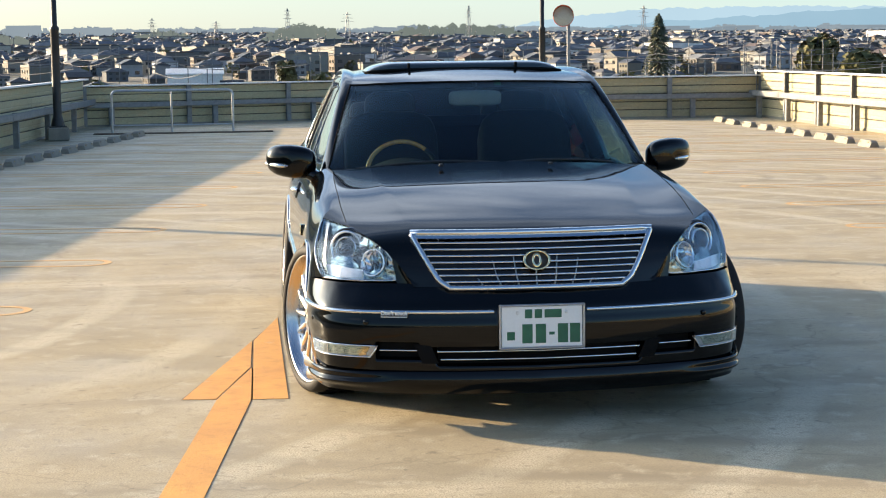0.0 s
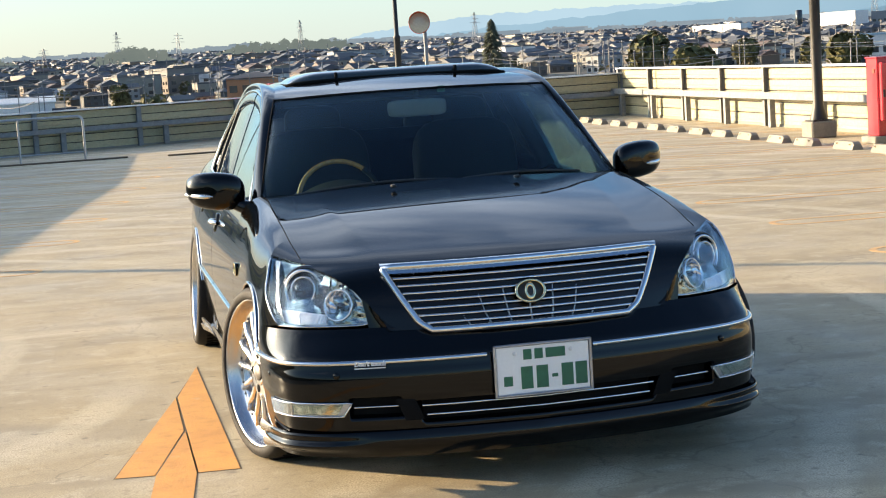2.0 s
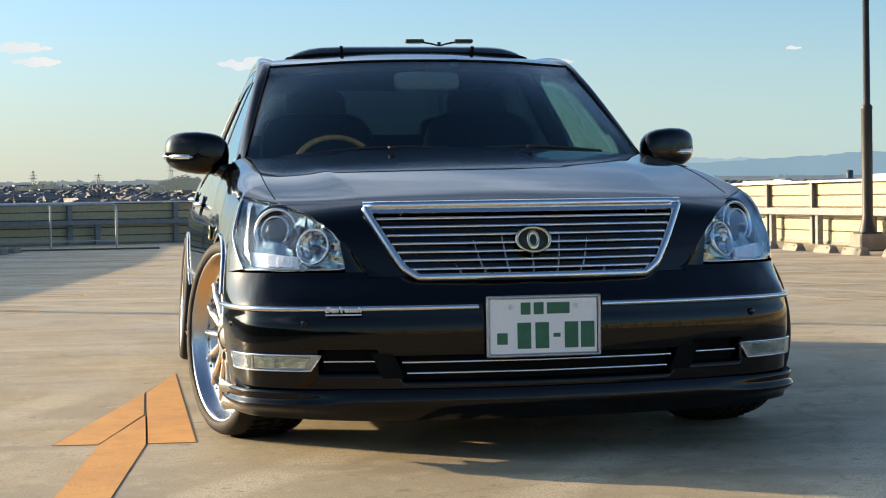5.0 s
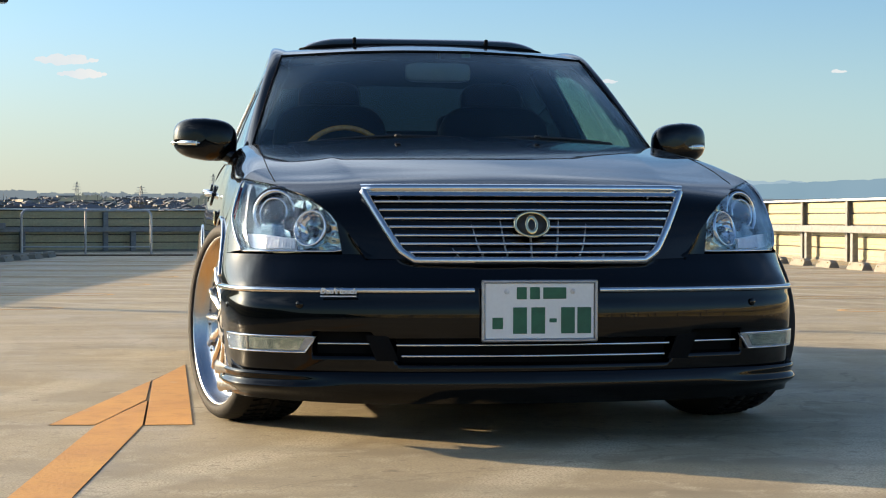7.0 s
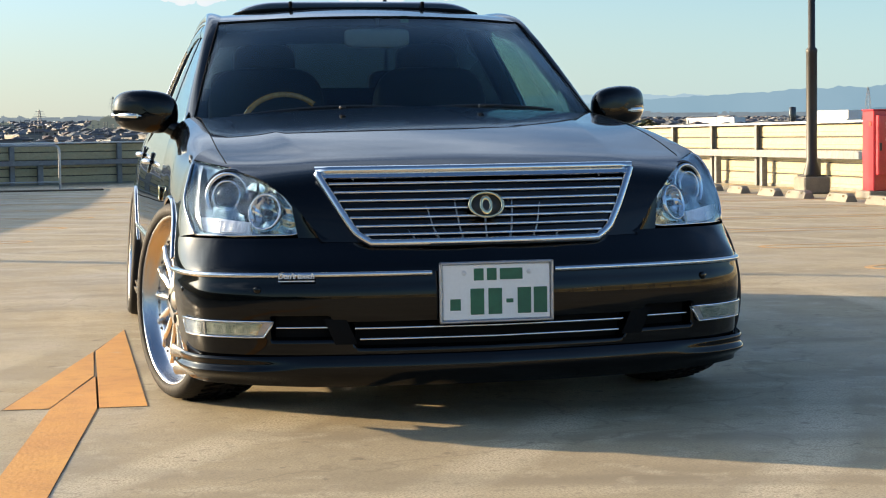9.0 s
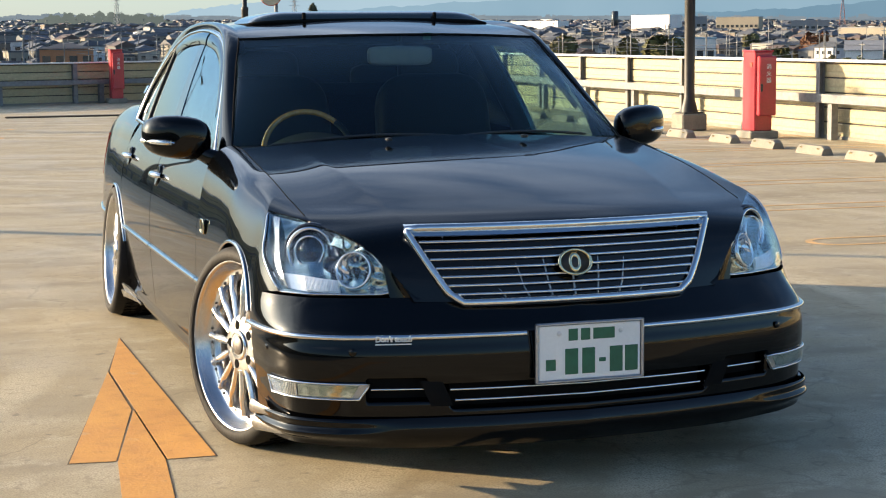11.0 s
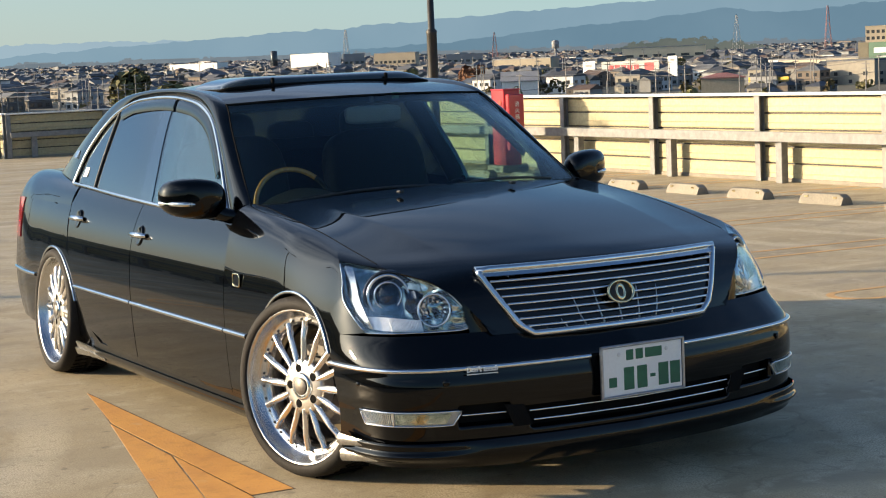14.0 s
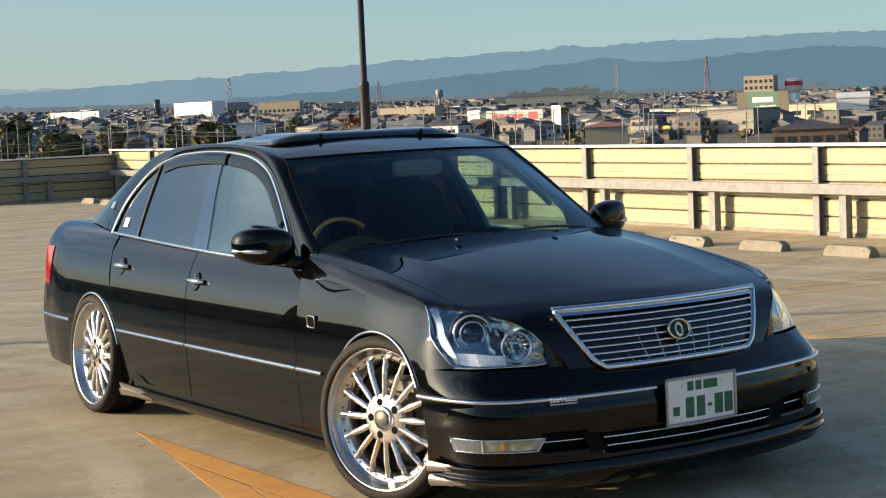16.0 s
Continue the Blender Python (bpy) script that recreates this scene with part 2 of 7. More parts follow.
def glass(name, tint, gloss=0.0, ior=1.5):
    """A thin pane: tinted see-through with a Fresnel gloss."""
    m, nt, bsdf = node_mat(name)
    nt.nodes.remove(bsdf)
    tr = nt.nodes.new("ShaderNodeBsdfTransparent")
    tr.inputs["Color"].default_value = (*tint, 1)
    gl = nt.nodes.new("ShaderNodeBsdfGlossy")
    gl.inputs["Roughness"].default_value = 0.02
    gl.inputs["Color"].default_value = (0.86, 0.95, 1.0, 1)
    lw = nt.nodes.new("ShaderNodeLayerWeight")
    lw.inputs["Blend"].default_value = 0.5
    pw = nt.nodes.new("ShaderNodeMath")
    pw.operation, pw.inputs[1].default_value = "POWER", 4.5
    f0 = ((ior - 1) / (ior + 1)) ** 2 + gloss
    ad = nt.nodes.new("ShaderNodeMath")
    ad.operation, ad.use_clamp = "MULTIPLY_ADD", True
    ad.inputs[1].default_value, ad.inputs[2].default_value = 1 - f0, f0
    nt.links.new(lw.outputs["Facing"], pw.inputs[0])
    mx = nt.nodes.new("ShaderNodeMixShader")
    nt.links.new(pw.outputs[0], ad.inputs[0])
    nt.links.new(ad.outputs[0], mx.inputs[0])
    nt.links.new(tr.outputs[0], mx.inputs[1])
    nt.links.new(gl.outputs[0], mx.inputs[2])
    nt.links.new(mx.outputs[0], nt.nodes["Material Output"].inputs["Surface"])
    return m


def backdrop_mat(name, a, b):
    """Far shapes in haze: a plain glowing backdrop, the light put into its emission."""
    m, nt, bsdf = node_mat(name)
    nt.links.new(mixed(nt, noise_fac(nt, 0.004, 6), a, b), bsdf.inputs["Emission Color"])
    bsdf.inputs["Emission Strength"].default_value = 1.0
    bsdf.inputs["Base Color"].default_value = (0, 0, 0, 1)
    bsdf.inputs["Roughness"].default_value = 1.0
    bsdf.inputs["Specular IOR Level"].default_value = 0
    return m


def car_paint():
    m, nt, bsdf = node_mat("black_car_paint")
    col = mixed(nt, noise_fac(nt, 900, 2, 0.55, 0.8), (0.0008, 0.0009, 0.0012), (0.002, 0.0022, 0.003))
    nt.links.new(col, bsdf.inputs["Base Color"])
    bsdf.inputs["Roughness"].default_value = 0.25
    bsdf.inputs["Specular IOR Level"].default_value = 0.004
    bsdf.inputs["Coat Weight"].default_value = 1.0
    bsdf.inputs["Coat Roughness"].default_value = 0.012
    bsdf.inputs["Coat IOR"].default_value = 1.37
    return m


PAINT = car_paint()
PILLAR = surface("bright_pillar_film", (0.10, 0.15, 0.19), (0.08, 0.12, 0.16), 0.16, 1.0, 3, 200)
CHROME = surface("chrome", (0.78, 0.78, 0.78), (0.70, 0.71, 0.72), 0.07, 1.0, 3, 200)
ALLOY = surface("polished_alloy", (0.88, 0.86, 0.83), (0.78, 0.76, 0.73), 0.24, 0.94, 6, 300)
RIMLIP = surface("polished_rim_lip", (0.70, 0.70, 0.71), (0.62, 0.62, 0.63), 0.27, 1.0, 6, 300)
HUBMETAL = surface("brushed_hub", (0.60, 0.58, 0.55), (0.48, 0.46, 0.44), 0.30, 0.96, 9, 300)
DARKMETAL = surface("brake_metal", (0.18, 0.17, 0.16), (0.10, 0.09, 0.08), 0.5, 0.8, 8, 120)
TYRE = surface("tyre_rubber", (0.014, 0.0135, 0.013), (0.022, 0.020, 0.019), 0.7, 0, 5, 60, 0.15)
BLACK = surface("black_plastic", (0.012, 0.012, 0.013), (0.02, 0.02, 0.02), 0.5, 0, 4, 150, 0.05)
FINSATIN = surface("satin_grey_fin", (0.19, 0.185, 0.17), (0.14, 0.135, 0.125), 0.25, 0.4, 9, 120, 0.05)
DARKVOID = surface("underbody_black", (0.008, 0.008, 0.008), (0.012, 0.012, 0.012), 0.85, 0, 4, 80)
DARKVOID.node_tree.nodes["Principled BSDF"].inputs["Specular IOR Level"].default_value = 0.02
LEATHER = surface("dark_leather", (0.014, 0.0135, 0.014), (0.009, 0.009, 0.0095), 0.6, 0, 4, 120, 0.1)
for dull in (LEATHER, TYRE):
    dull.node_tree.nodes["Principled BSDF"].inputs["Specular IOR Level"].default_value = 0.16
WOOD = surface("wood_rim", (0.62, 0.27, 0.055), (0.46, 0.17, 0.03), 0.25, 0, 8, 60, 0, 1.0)
LAMPBOWL = surface("lamp_reflector", (0.84, 0.86, 0.87), (0.76, 0.79, 0.80), 0.05, 0.96, 12, 30, 0.10)
INDICATOR = surface("indicator_white", (0.90, 0.91, 0.93), (0.80, 0.82, 0.85), 0.22, 0.3, 12, 60, 0.2)
# teal and dark patches in this colour stand for reflections in the chrome
LAMPBASE = surface("lamp_housing", (0.76, 0.84, 0.80), (0.24, 0.33, 0.32), 0.06, 1.0, 26, 40, 0.04)
SIDEBOWL = surface("side_reflector_chrome", (0.90, 0.90, 0.86), (0.74, 0.76, 0.74), 0.20, 0.9, 14, 60, 0.05)
LAMPDARK = surface("lamp_bezel", (0.10, 0.11, 0.125), (0.06, 0.066, 0.08), 0.16, 0.85, 9, 80)
WINDSCREEN = glass("windscreen_glass", (0.86, 0.93, 0.90), -0.006, 1.40)
SIDEGLASS = glass("tinted_side_glass", (0.60, 0.74, 0.72), 0.025, 1.5)
PRIVACY = glass("privacy_glass", (0.13, 0.17, 0.21), 0.06, 1.5)
LENS = glass("clear_lens", (0.98, 0.985, 0.99), 0.0, 1.45)
EYE = glass("projector_lens", (0.25, 0.28, 0.33), 0.0, 1.6)
VISOR = glass("smoked_visor", (0.20, 0.20, 0.21), -0.012, 1.35)
ROOFGLASS = surface("sunroof_glass", (0.026, 0.034, 0.031), (0.020, 0.028, 0.026), 0.06, 0, 3, 60, 0, 1.0)
REDLENS = surface("red_lens", (0.45, 0.015, 0.02), (0.35, 0.01, 0.015), 0.12, 0, 6, 60, 0, 1.0)
PLATE = surface("plate_white", (0.80, 0.80, 0.78), (0.775, 0.775, 0.755), 0.4, 0, 6, 100, grit=0.96)
GREENINK = surface("green_ink", (0.02, 0.14, 0.07), (0.02, 0.11, 0.06), 0.5)
GOLD = surface("pale_gold_trim", (0.80, 0.70, 0.45), (0.7, 0.6, 0.38), 0.15, 1.0)
FADED = worn_paint("faded_orange_marking", (0.60, 0.35, 0.13), (0.54, 0.33, 0.14))
FLOOR = concrete_floor()
MARKING = worn_paint()
CREAM = surface("cream_siding", (0.47, 0.395, 0.228), (0.40, 0.34, 0.20), 0.55, 0, 1.2, 25, 0.05, 0, 0.06)
GALV = surface("galvanised_steel", (0.155, 0.158, 0.16), (0.235, 0.235, 0.23), 0.62, 0.15, 14, 45, 0.08)
CAPWHITE = surface("white_coping", (0.80, 0.79, 0.76), (0.72, 0.71, 0.68), 0.5, 0, 2, 50)
BLOCK = surface("cast_concrete", (0.29, 0.26, 0.205), (0.21, 0.19, 0.155), 0.85, 0, 6, 70, 0.3, 0, 0.1)
POLE = surface("dark_brown_pole", (0.020, 0.018, 0.017), (0.030, 0.027, 0.024), 0.5, 0.2, 4, 60)
RED = surface("red_enamel", (0.55, 0.03, 0.045), (0.45, 0.025, 0.035), 0.35, 0, 5, 60, 0, 0.3)
MIRRORGLASS = surface("convex_mirror_glass", (0.56, 0.50, 0.37), (0.48, 0.43, 0.33), 0.45, 0.3)
MIRRORBACK = surface("grey_mirror_shell", (0.15, 0.155, 0.165), (0.12, 0.125, 0.135), 0.4)
ORANGE = surface("faded_red_hood", (0.55, 0.10, 0.04), (0.45, 0.08, 0.03), 0.5)
STEEL = surface("steel_rail", (0.50, 0.51, 0.53), (0.40, 0.41, 0.43), 0.35, 0.8, 8, 60)
DARK_BROWN = surface("dark_brown_edge_and_shade", (0.10, 0.07, 0.045), (0.16, 0.12, 0.08), 0.9, 0, 5, 60)
LAMPGLASS = surface("lamp_glass", (0.7, 0.7, 0.68), (0.6, 0.6, 0.58), 0.2)

# ---- mesh building ----


class Geo:
    """Collects the vertices and faces of one mesh."""

    def __init__(self):
        self.v, self.f, self.s = [], [], []

    def add(self, verts, faces, smooth=False, m=None):
        n = len(self.v)
        self.v += [tuple(m @ Vector(p)) if m else tuple(p) for p in verts]
        self.f += [tuple(i + n for i in q) for q in faces]
        self.s += [smooth] * len(faces)
        return self

    def box(self, c, size, bevel=0.0, m=None):
        hx, hy, hz = (a / 2 for a in size)
        if not bevel:
            vs = [(c[0] + a * hx, c[1] + b * hy, c[2] + d * hz) for a in (-1, 1) for b in (-1, 1) for d in (-1, 1)]
            return self.add(vs, [(0, 1, 3, 2), (4, 6, 7, 5), (0, 4, 5, 1), (2, 3, 7, 6), (0, 2, 6, 4), (1, 5, 7, 3)], False, m)
        b, vs, at = min(bevel, hx * 0.9, hy * 0.9, hz * 0.9), [], {}
        for sx in (-1, 1):
            for sy in (-1, 1):
                for sz in (-1, 1):
                    for k in range(3):
                        e = [hx - b, hy - b, hz - b]
                        e[k] += b
                        at[sx, sy, sz, k] = len(vs)
                        vs.append((c[0] + sx * e[0], c[1] + sy * e[1], c[2] + sz * e[2]))
        fs = []
        for s in (-1, 1):
            fs.append([at[s, p, q, 0] for p, q in ((-1, -1), (1, -1), (1, 1), (-1, 1))])
            fs.append([at[p, s, q, 1] for p, q in ((-1, -1), (1, -1), (1, 1), (-1, 1))])
            fs.append([at[p, q, s, 2] for p, q in ((-1, -1), (1, -1), (1, 1), (-1, 1))])
        for p in (-1, 1):
            for q in (-1, 1):
                fs.append([at[-1, p, q, 1], at[1, p, q, 1], at[1, p, q, 2], at[-1, p, q, 2]])
                fs.append([at[p, -1, q, 0], at[p, 1, q, 0], at[p, 1, q, 2], at[p, -1, q, 2]])
                fs.append([at[p, q, -1, 0], at[p, q, 1, 0], at[p, q, 1, 1], at[p, q, -1, 1]])
                for r in (-1, 1):
                    fs.append([at[p, q, r, k] for k in range(3)])
        return self.add(vs, fs, False, m)

    def lathe(self, profile, n=32, m=None, smooth=True):
        """Revolves (radius, height) about z."""
        vs = [(r * math.cos(2 * math.pi * k / n), r * math.sin(2 * math.pi * k / n), h) for r, h in profile for k in range(n)]
        fs = [(i * n + k, i * n + (k + 1) % n, (i + 1) * n + (k + 1) % n, (i + 1) * n + k) for i in range(len(profile) - 1) for k in range(n)]
        return self.add(vs, fs, smooth, m)

    def disc(self, r, h, n=32, m=None):
        return self.add([(r * math.cos(2 * math.pi * k / n), r * math.sin(2 * math.pi * k / n), h) for k in range(n)], [tuple(range(n))], False, m)

    def tube(self, pts, r, n=8, m=None, closed=False, flat=1.0, up=(0, 0, 1), caps=True):
        """Sweeps a round (or flattened) section along points; r is a number or one a point."""
        pts, vs = [Vector(p) for p in pts], []
        for i, p in enumerate(pts):
            a = pts[i - 1] if i or closed else p
            b = pts[(i + 1) % len(pts)] if i < len(pts) - 1 or closed else p
            t = (b - a).normalized()
            side = t.cross(Vector(up))
            side = side.normalized() if side.length > 1e-6 else Vector((1, 0, 0))
            top = side.cross(t)
            rr = r[i] if isinstance(r, (list, tuple)) else r
            for k in range(n):
                w = 2 * math.pi * k / n
                vs.append(p + side * rr * math.cos(w) + top * rr * flat * math.sin(w))
        rows = len(pts) if closed else len(pts) - 1
        fs = [(i * n + k, i * n + (k + 1) % n, (i + 1) % len(pts) * n + (k + 1) % n, (i + 1) % len(pts) * n + k) for i in range(rows) for k in range(n)]
        self.add(vs, fs, True, m)
        if not closed and caps:
            self.add([vs[k] for k in range(n)] + [vs[-n + k] for k in range(n)], [tuple(range(n)), tuple(range(n, 2 * n))], False, m)
        return self

    def sheet(self, f, nu, nv, thick=0.004, out=None, smooth=True, us=None, vs=None):
        """The surface f(u, v) over the unit square, with a back a little behind it and closed edges. out: a point that the front faces away from."""
        us = us or [i / nu for i in range(nu + 1)]
        vs = vs or [j / nv for j in range(nv + 1)]
        nu, nv = len(us) - 1, len(vs) - 1
        g = np.array([[tuple(f(u, v)) for v in vs] for u in us], float)
        du, dv = np.gradient(g, axis=0), np.gradient(g, axis=1)
        nrm = np.cross(du, dv)
        ln = np.linalg.norm(nrm, axis=2, keepdims=True)
        nrm = nrm / np.maximum(ln, 1e-12)
        for i in range(nu + 1):
            for j in range(nv + 1):
                if ln[i, j, 0] < 1e-10:
                    nrm[i, j] = nrm[min(i + 1, nu) if i == 0 else i - 1, j]
        flip = False
        if out is not None:
            flip = ((g - np.array(out)) * nrm).sum() < 0
        if flip:
            nrm = -nrm
        idx = lambda i, j: i * (nv + 1) + j
        quads = [(idx(i, j), idx(i + 1, j), idx(i + 1, j + 1), idx(i, j + 1)) for i in range(nu) for j in range(nv)]
        quads = [q[::-1] for q in quads] if flip else quads
        front = [tuple(p) for p in g.reshape(-1, 3)]
        self.add(front, quads, smooth)
        if thick:
            back = [tuple(p) for p in (g - nrm * thick).reshape(-1, 3)]
            self.add(back, [q[::-1] for q in quads], smooth)
            ring = [idx(i, 0) for i in range(nu)] + [idx(nu, j) for j in range(nv)] + [idx(i, nv) for i in range(nu, 0, -1)] + [idx(0, j) for j in range(nv, 0, -1)]
            k = len(ring)
            rim = [(a, (a + 1) % k, (a + 1) % k + k, a + k) for a in range(k)]
            self.add([front[r] for r in ring] + [back[r] for r in ring], rim if flip else [q[::-1] for q in rim], False)
        return self

    def prism(self, poly, z0, z1, m=None):
        n = len(poly)
        vs = [(x, y, z0) for x, y in poly] + [(x, y, z1) for x, y in poly]
        fs = [tuple(range(n))[::-1], tuple(range(n, 2 * n))] + [(i, (i + 1) % n, (i + 1) % n + n, i + n) for i in range(n)]
        return self.add(vs, fs, False, m)

    def mesh(self, name):
        me = bpy.data.meshes.new(name)
        me.from_pydata(self.v, [], self.f)
        me.polygons.foreach_set("use_smooth", self.s)
        me.update()
        return me


def part(name, geo, material, parent=None, label=""):
    """Links a Geo as one mesh object under a thing or a part."""
    ob = new(name, geo.mesh(name))
    ob.data.materials.append(material)
    if parent:
        ob.parent = parent
    return tagged(ob, label)


def thing(name, label, category, group="", at=(0, 0, 0), turn=0):
    """An empty at a thing's base, to parent its parts."""
    ob = new(name)
    ob.matrix_world = pose(*at, 0, 0, turn)
    ob.empty_display_size = 0.2
    return tagged(ob, label, category, group)


def smooth01(a, b, x):
    t = min(max((x - a) / (b - a), 0), 1)
    return t * t * (3 - 2 * t)


def lerp(a, b, t):
    return a + (b - a) * t


def vlerp(a, b, t):
    return tuple(p + (q - p) * t for p, q in zip(a, b))


def spline(knots):
    """A smooth curve through points, first number the parameter; monotone in it. Returns a function to the remaining numbers."""
    ks = np.array(knots, float)
    x, y = ks[:, 0], ks[:, 1:]
    h = np.diff(x)
    s = np.diff(y, axis=0) / h[:, None]
    d = np.zeros_like(y)
    d[0], d[-1] = s[0], s[-1]
    for i in range(1, len(x) - 1):
        d[i] = (s[i - 1] * h[i] + s[i] * h[i - 1]) / (h[i] + h[i - 1])

    def f(t):
        t = min(max(t, x[0]), x[-1])
        i = min(max(int(np.searchsorted(x, t)) - 1, 0), len(h) - 1)
        u = (t - x[i]) / h[i]
        a, b = (1 + 2 * u) * (1 - u) ** 2, u * u * (3 - 2 * u)
        r = a * y[i] + b * y[i + 1] + h[i] * (u * (1 - u) ** 2 * d[i] - u * u * (1 - u) * d[i + 1])
        return tuple(r) if len(r) > 1 else float(r[0])

    return f


def bezier(p0, p1, p2, p3, t):
    a, b, c, d = (1 - t) ** 3, 3 * t * (1 - t) ** 2, 3 * t * t * (1 - t), t ** 3
    return tuple(a * i + b * j + c * k + d * l for i, j, k, l in zip(p0, p1, p2, p3))

# ---- the parking deck ----
LEFT = lambda y: -4.25 + 0.14 * (y - 26.5)
RIGHT = lambda y: 9.21 + 0.025 * y
deck = [(LEFT(-25) - 0.3, -25), (RIGHT(-25) + 0.3, -25), (RIGHT(29.1) + 0.3, 29.35), (6.2, 29.55), (6.6, 33.75), (-4.75, 29.7), (LEFT(20.6) - 0.3, 20.6)]
floor = part("floor", Geo().prism(deck, -0.35, 0.0), FLOOR)
tagged(floor, "beige weathered concrete rooftop parking deck with pale streaks", "floor", kind="structure")
shell = part("building_below", Geo().prism([(x * 1.01, y * 1.01) for x, y in deck], -15, -0.36), BLOCK)
tagged(shell, "plain concrete parking building under the deck", "building", kind="structure")

BOARD_H = 0.19


def board_mesh(length):
    """One horizontal siding board, 1 m scale along x: a flat face with rolled grooves top and bottom."""
    prof = [(0.0, 0.004), (0.010, 0.004), (0.016, 0.018), (0.016, 0.060), (0.011, 0.066), (0.011, 0.072), (0.016, 0.078), (0.016, BOARD_H - 0.028), (0.004, BOARD_H - 0.015), (0.0, BOARD_H - 0.015)]
    vs = [(x, -d, z) for x in (-length / 2, length / 2) for d, z in prof]
    n = len(prof)
    g = Geo().add(vs, [(i, (i + 1) % n, (i + 1) % n + n, i + n) for i in range(n)] + [tuple(range(n))[::-1], tuple(range(n, 2 * n))])
    return g


def fence_run(p0, p1, label, n, guard=True, tall=1.0, posts=True):
    """A run of siding fence from p0 to p1 (inner face to the left-hand side of the run is -y of its frame), with posts, coping and a guard rail."""
    (x0, y0), (x1, y1) = p0, p1
    length, turn = math.hypot(x1 - x0, y1 - y0), math.degrees(math.atan2(y1 - y0, x1 - x0))
    fence = thing("fence", label, "fence", at=(x0, y0, 0), turn=turn)
    fence["kind"] = "structure"
    fence.matrix_world = fence.matrix_world @ Matrix.Diagonal((1, 1, tall, 1))
    pitch = length / n
    bm = board_mesh(pitch - 0.005).mesh("board")
    bm.materials.append(CREAM)
    post = Geo().box((0, -0.03, 0.49), (0.10, 0.012, 0.98), 0.003).box((0, -0.095, 0.49), (0.10, 0.012, 0.98), 0.003).box((0, -0.0625, 0.49), (0.014, 0.06, 0.98)).mesh("post")
    post.materials.append(GALV)
    for i in range(n):
        for k in range(5):
            b = new("board", bm)
            b.parent, b.matrix_basis = fence, pose((i + 0.5) * pitch, 0, 0.025 + k * BOARD_H)
    for i in range(n + 1 if posts else 0):
        b = new("post", post)
        b.parent, b.matrix_basis = fence, pose(i * pitch, 0, 0)
    # added dark sheet behind the boards, puts the grooves' shade into its colour
    part("backing", Geo().box((length / 2, 0.012, 0.50), (length, 0.012, 0.95)), POLE, fence)
    part("coping", Geo().box((length / 2, -0.045, 0.999), (length + 0.12, 0.15, 0.034), 0.006), CAPWHITE, fence, "white metal coping")
    part("kerb", Geo().box((length / 2, 0.02, 0.0), (length, 0.10, 0.09), 0.008), BLOCK, fence, "low concrete upstand")
    if guard:
        part("guard_rail", Geo().box((length / 2, -0.245, 0.525), (length, 0.035, 0.115), 0.006).box((length / 2, -0.225, 0.575), (length, 0.07, 0.012)), GALV, fence, "galvanised guard beam")
        gp = Geo().box((0, -0.20, 0.29), (0.11, 0.012, 0.58), 0.003).box((0.049, -0.16, 0.29), (0.012, 0.09, 0.58), 0.003).box((-0.049, -0.16, 0.29), (0.012, 0.09, 0.58), 0.003).mesh("guard_post")
        gp.materials.append(GALV)
        for i in range(n):
            b = new("guard_post", gp)
            b.parent, b.matrix_basis = fence, pose((i + 0.24) * pitch, -0.0, 0)
    return fence


S_Y = 7.79 - 2.128 * 15
LEFT_END = (-4.50, 29.4)
# inner faces look to -y of the run, so the deck lies on the right-hand side of each run
fence_run((RIGHT(29.07) + 0.1, 29.07), (RIGHT(S_Y) + 0.1, S_Y), "sunlit cream siding fence with galvanised posts and guard beam", 25)
fence_run((6.0, 29.2), (RIGHT(29.07) + 0.1, 29.07), "shaded cream siding fence at the end of the deck", 2, tall=0.90)
fence_run((6.3, 33.35), (6.0, 29.2), "short return of cream siding fence", 2, tall=0.90)
fence_run((LEFT_END[0], 29.45), (6.3, 33.35), "shaded cream siding fence with guard beam behind the deck", 5, tall=0.86)
fence_run((LEFT(20.6), 20.6), LEFT_END, "backlit cream siding fence at the corner of the deck", 3, posts=False)
fence_run((LEFT(-25), -25), (LEFT(20.6), 20.6), "backlit cream siding fence along the deck edge", 22, posts=False)
fence_run((RIGHT(S_Y) + 0.1, S_Y), (LEFT(-25), S_Y), "cream siding fence closing the deck", 9)


def wheel_stop():
    st = Geo()
    pr = [(-0.08, 0.0), (0.08, 0.0), (0.05, 0.098), (0.035, 0.104), (-0.035, 0.104), (-0.05, 0.098)]
    hl = 0.30
    n = len(pr)
    vs = [(x * (0.97 if abs(y) > 0.28 else 1), y, z * (0.97 if abs(y) > 0.28 else 1)) for y in (-hl, -hl + 0.05, hl - 0.05, hl) for x, z in pr]
    vs = [(x, y, z if abs(y) < 0.28 else z * 0.72 if z > 0.05 else z) for x, y, z in vs]
    fs = [(r * n + i, r * n + (i + 1) % n, (r + 1) * n + (i + 1) % n, (r + 1) * n + i) for r in range(3) for i in range(n)]
    st.add(vs, fs + [tuple(range(n))[::-1], tuple(range(3 * n, 4 * n))])
    return st


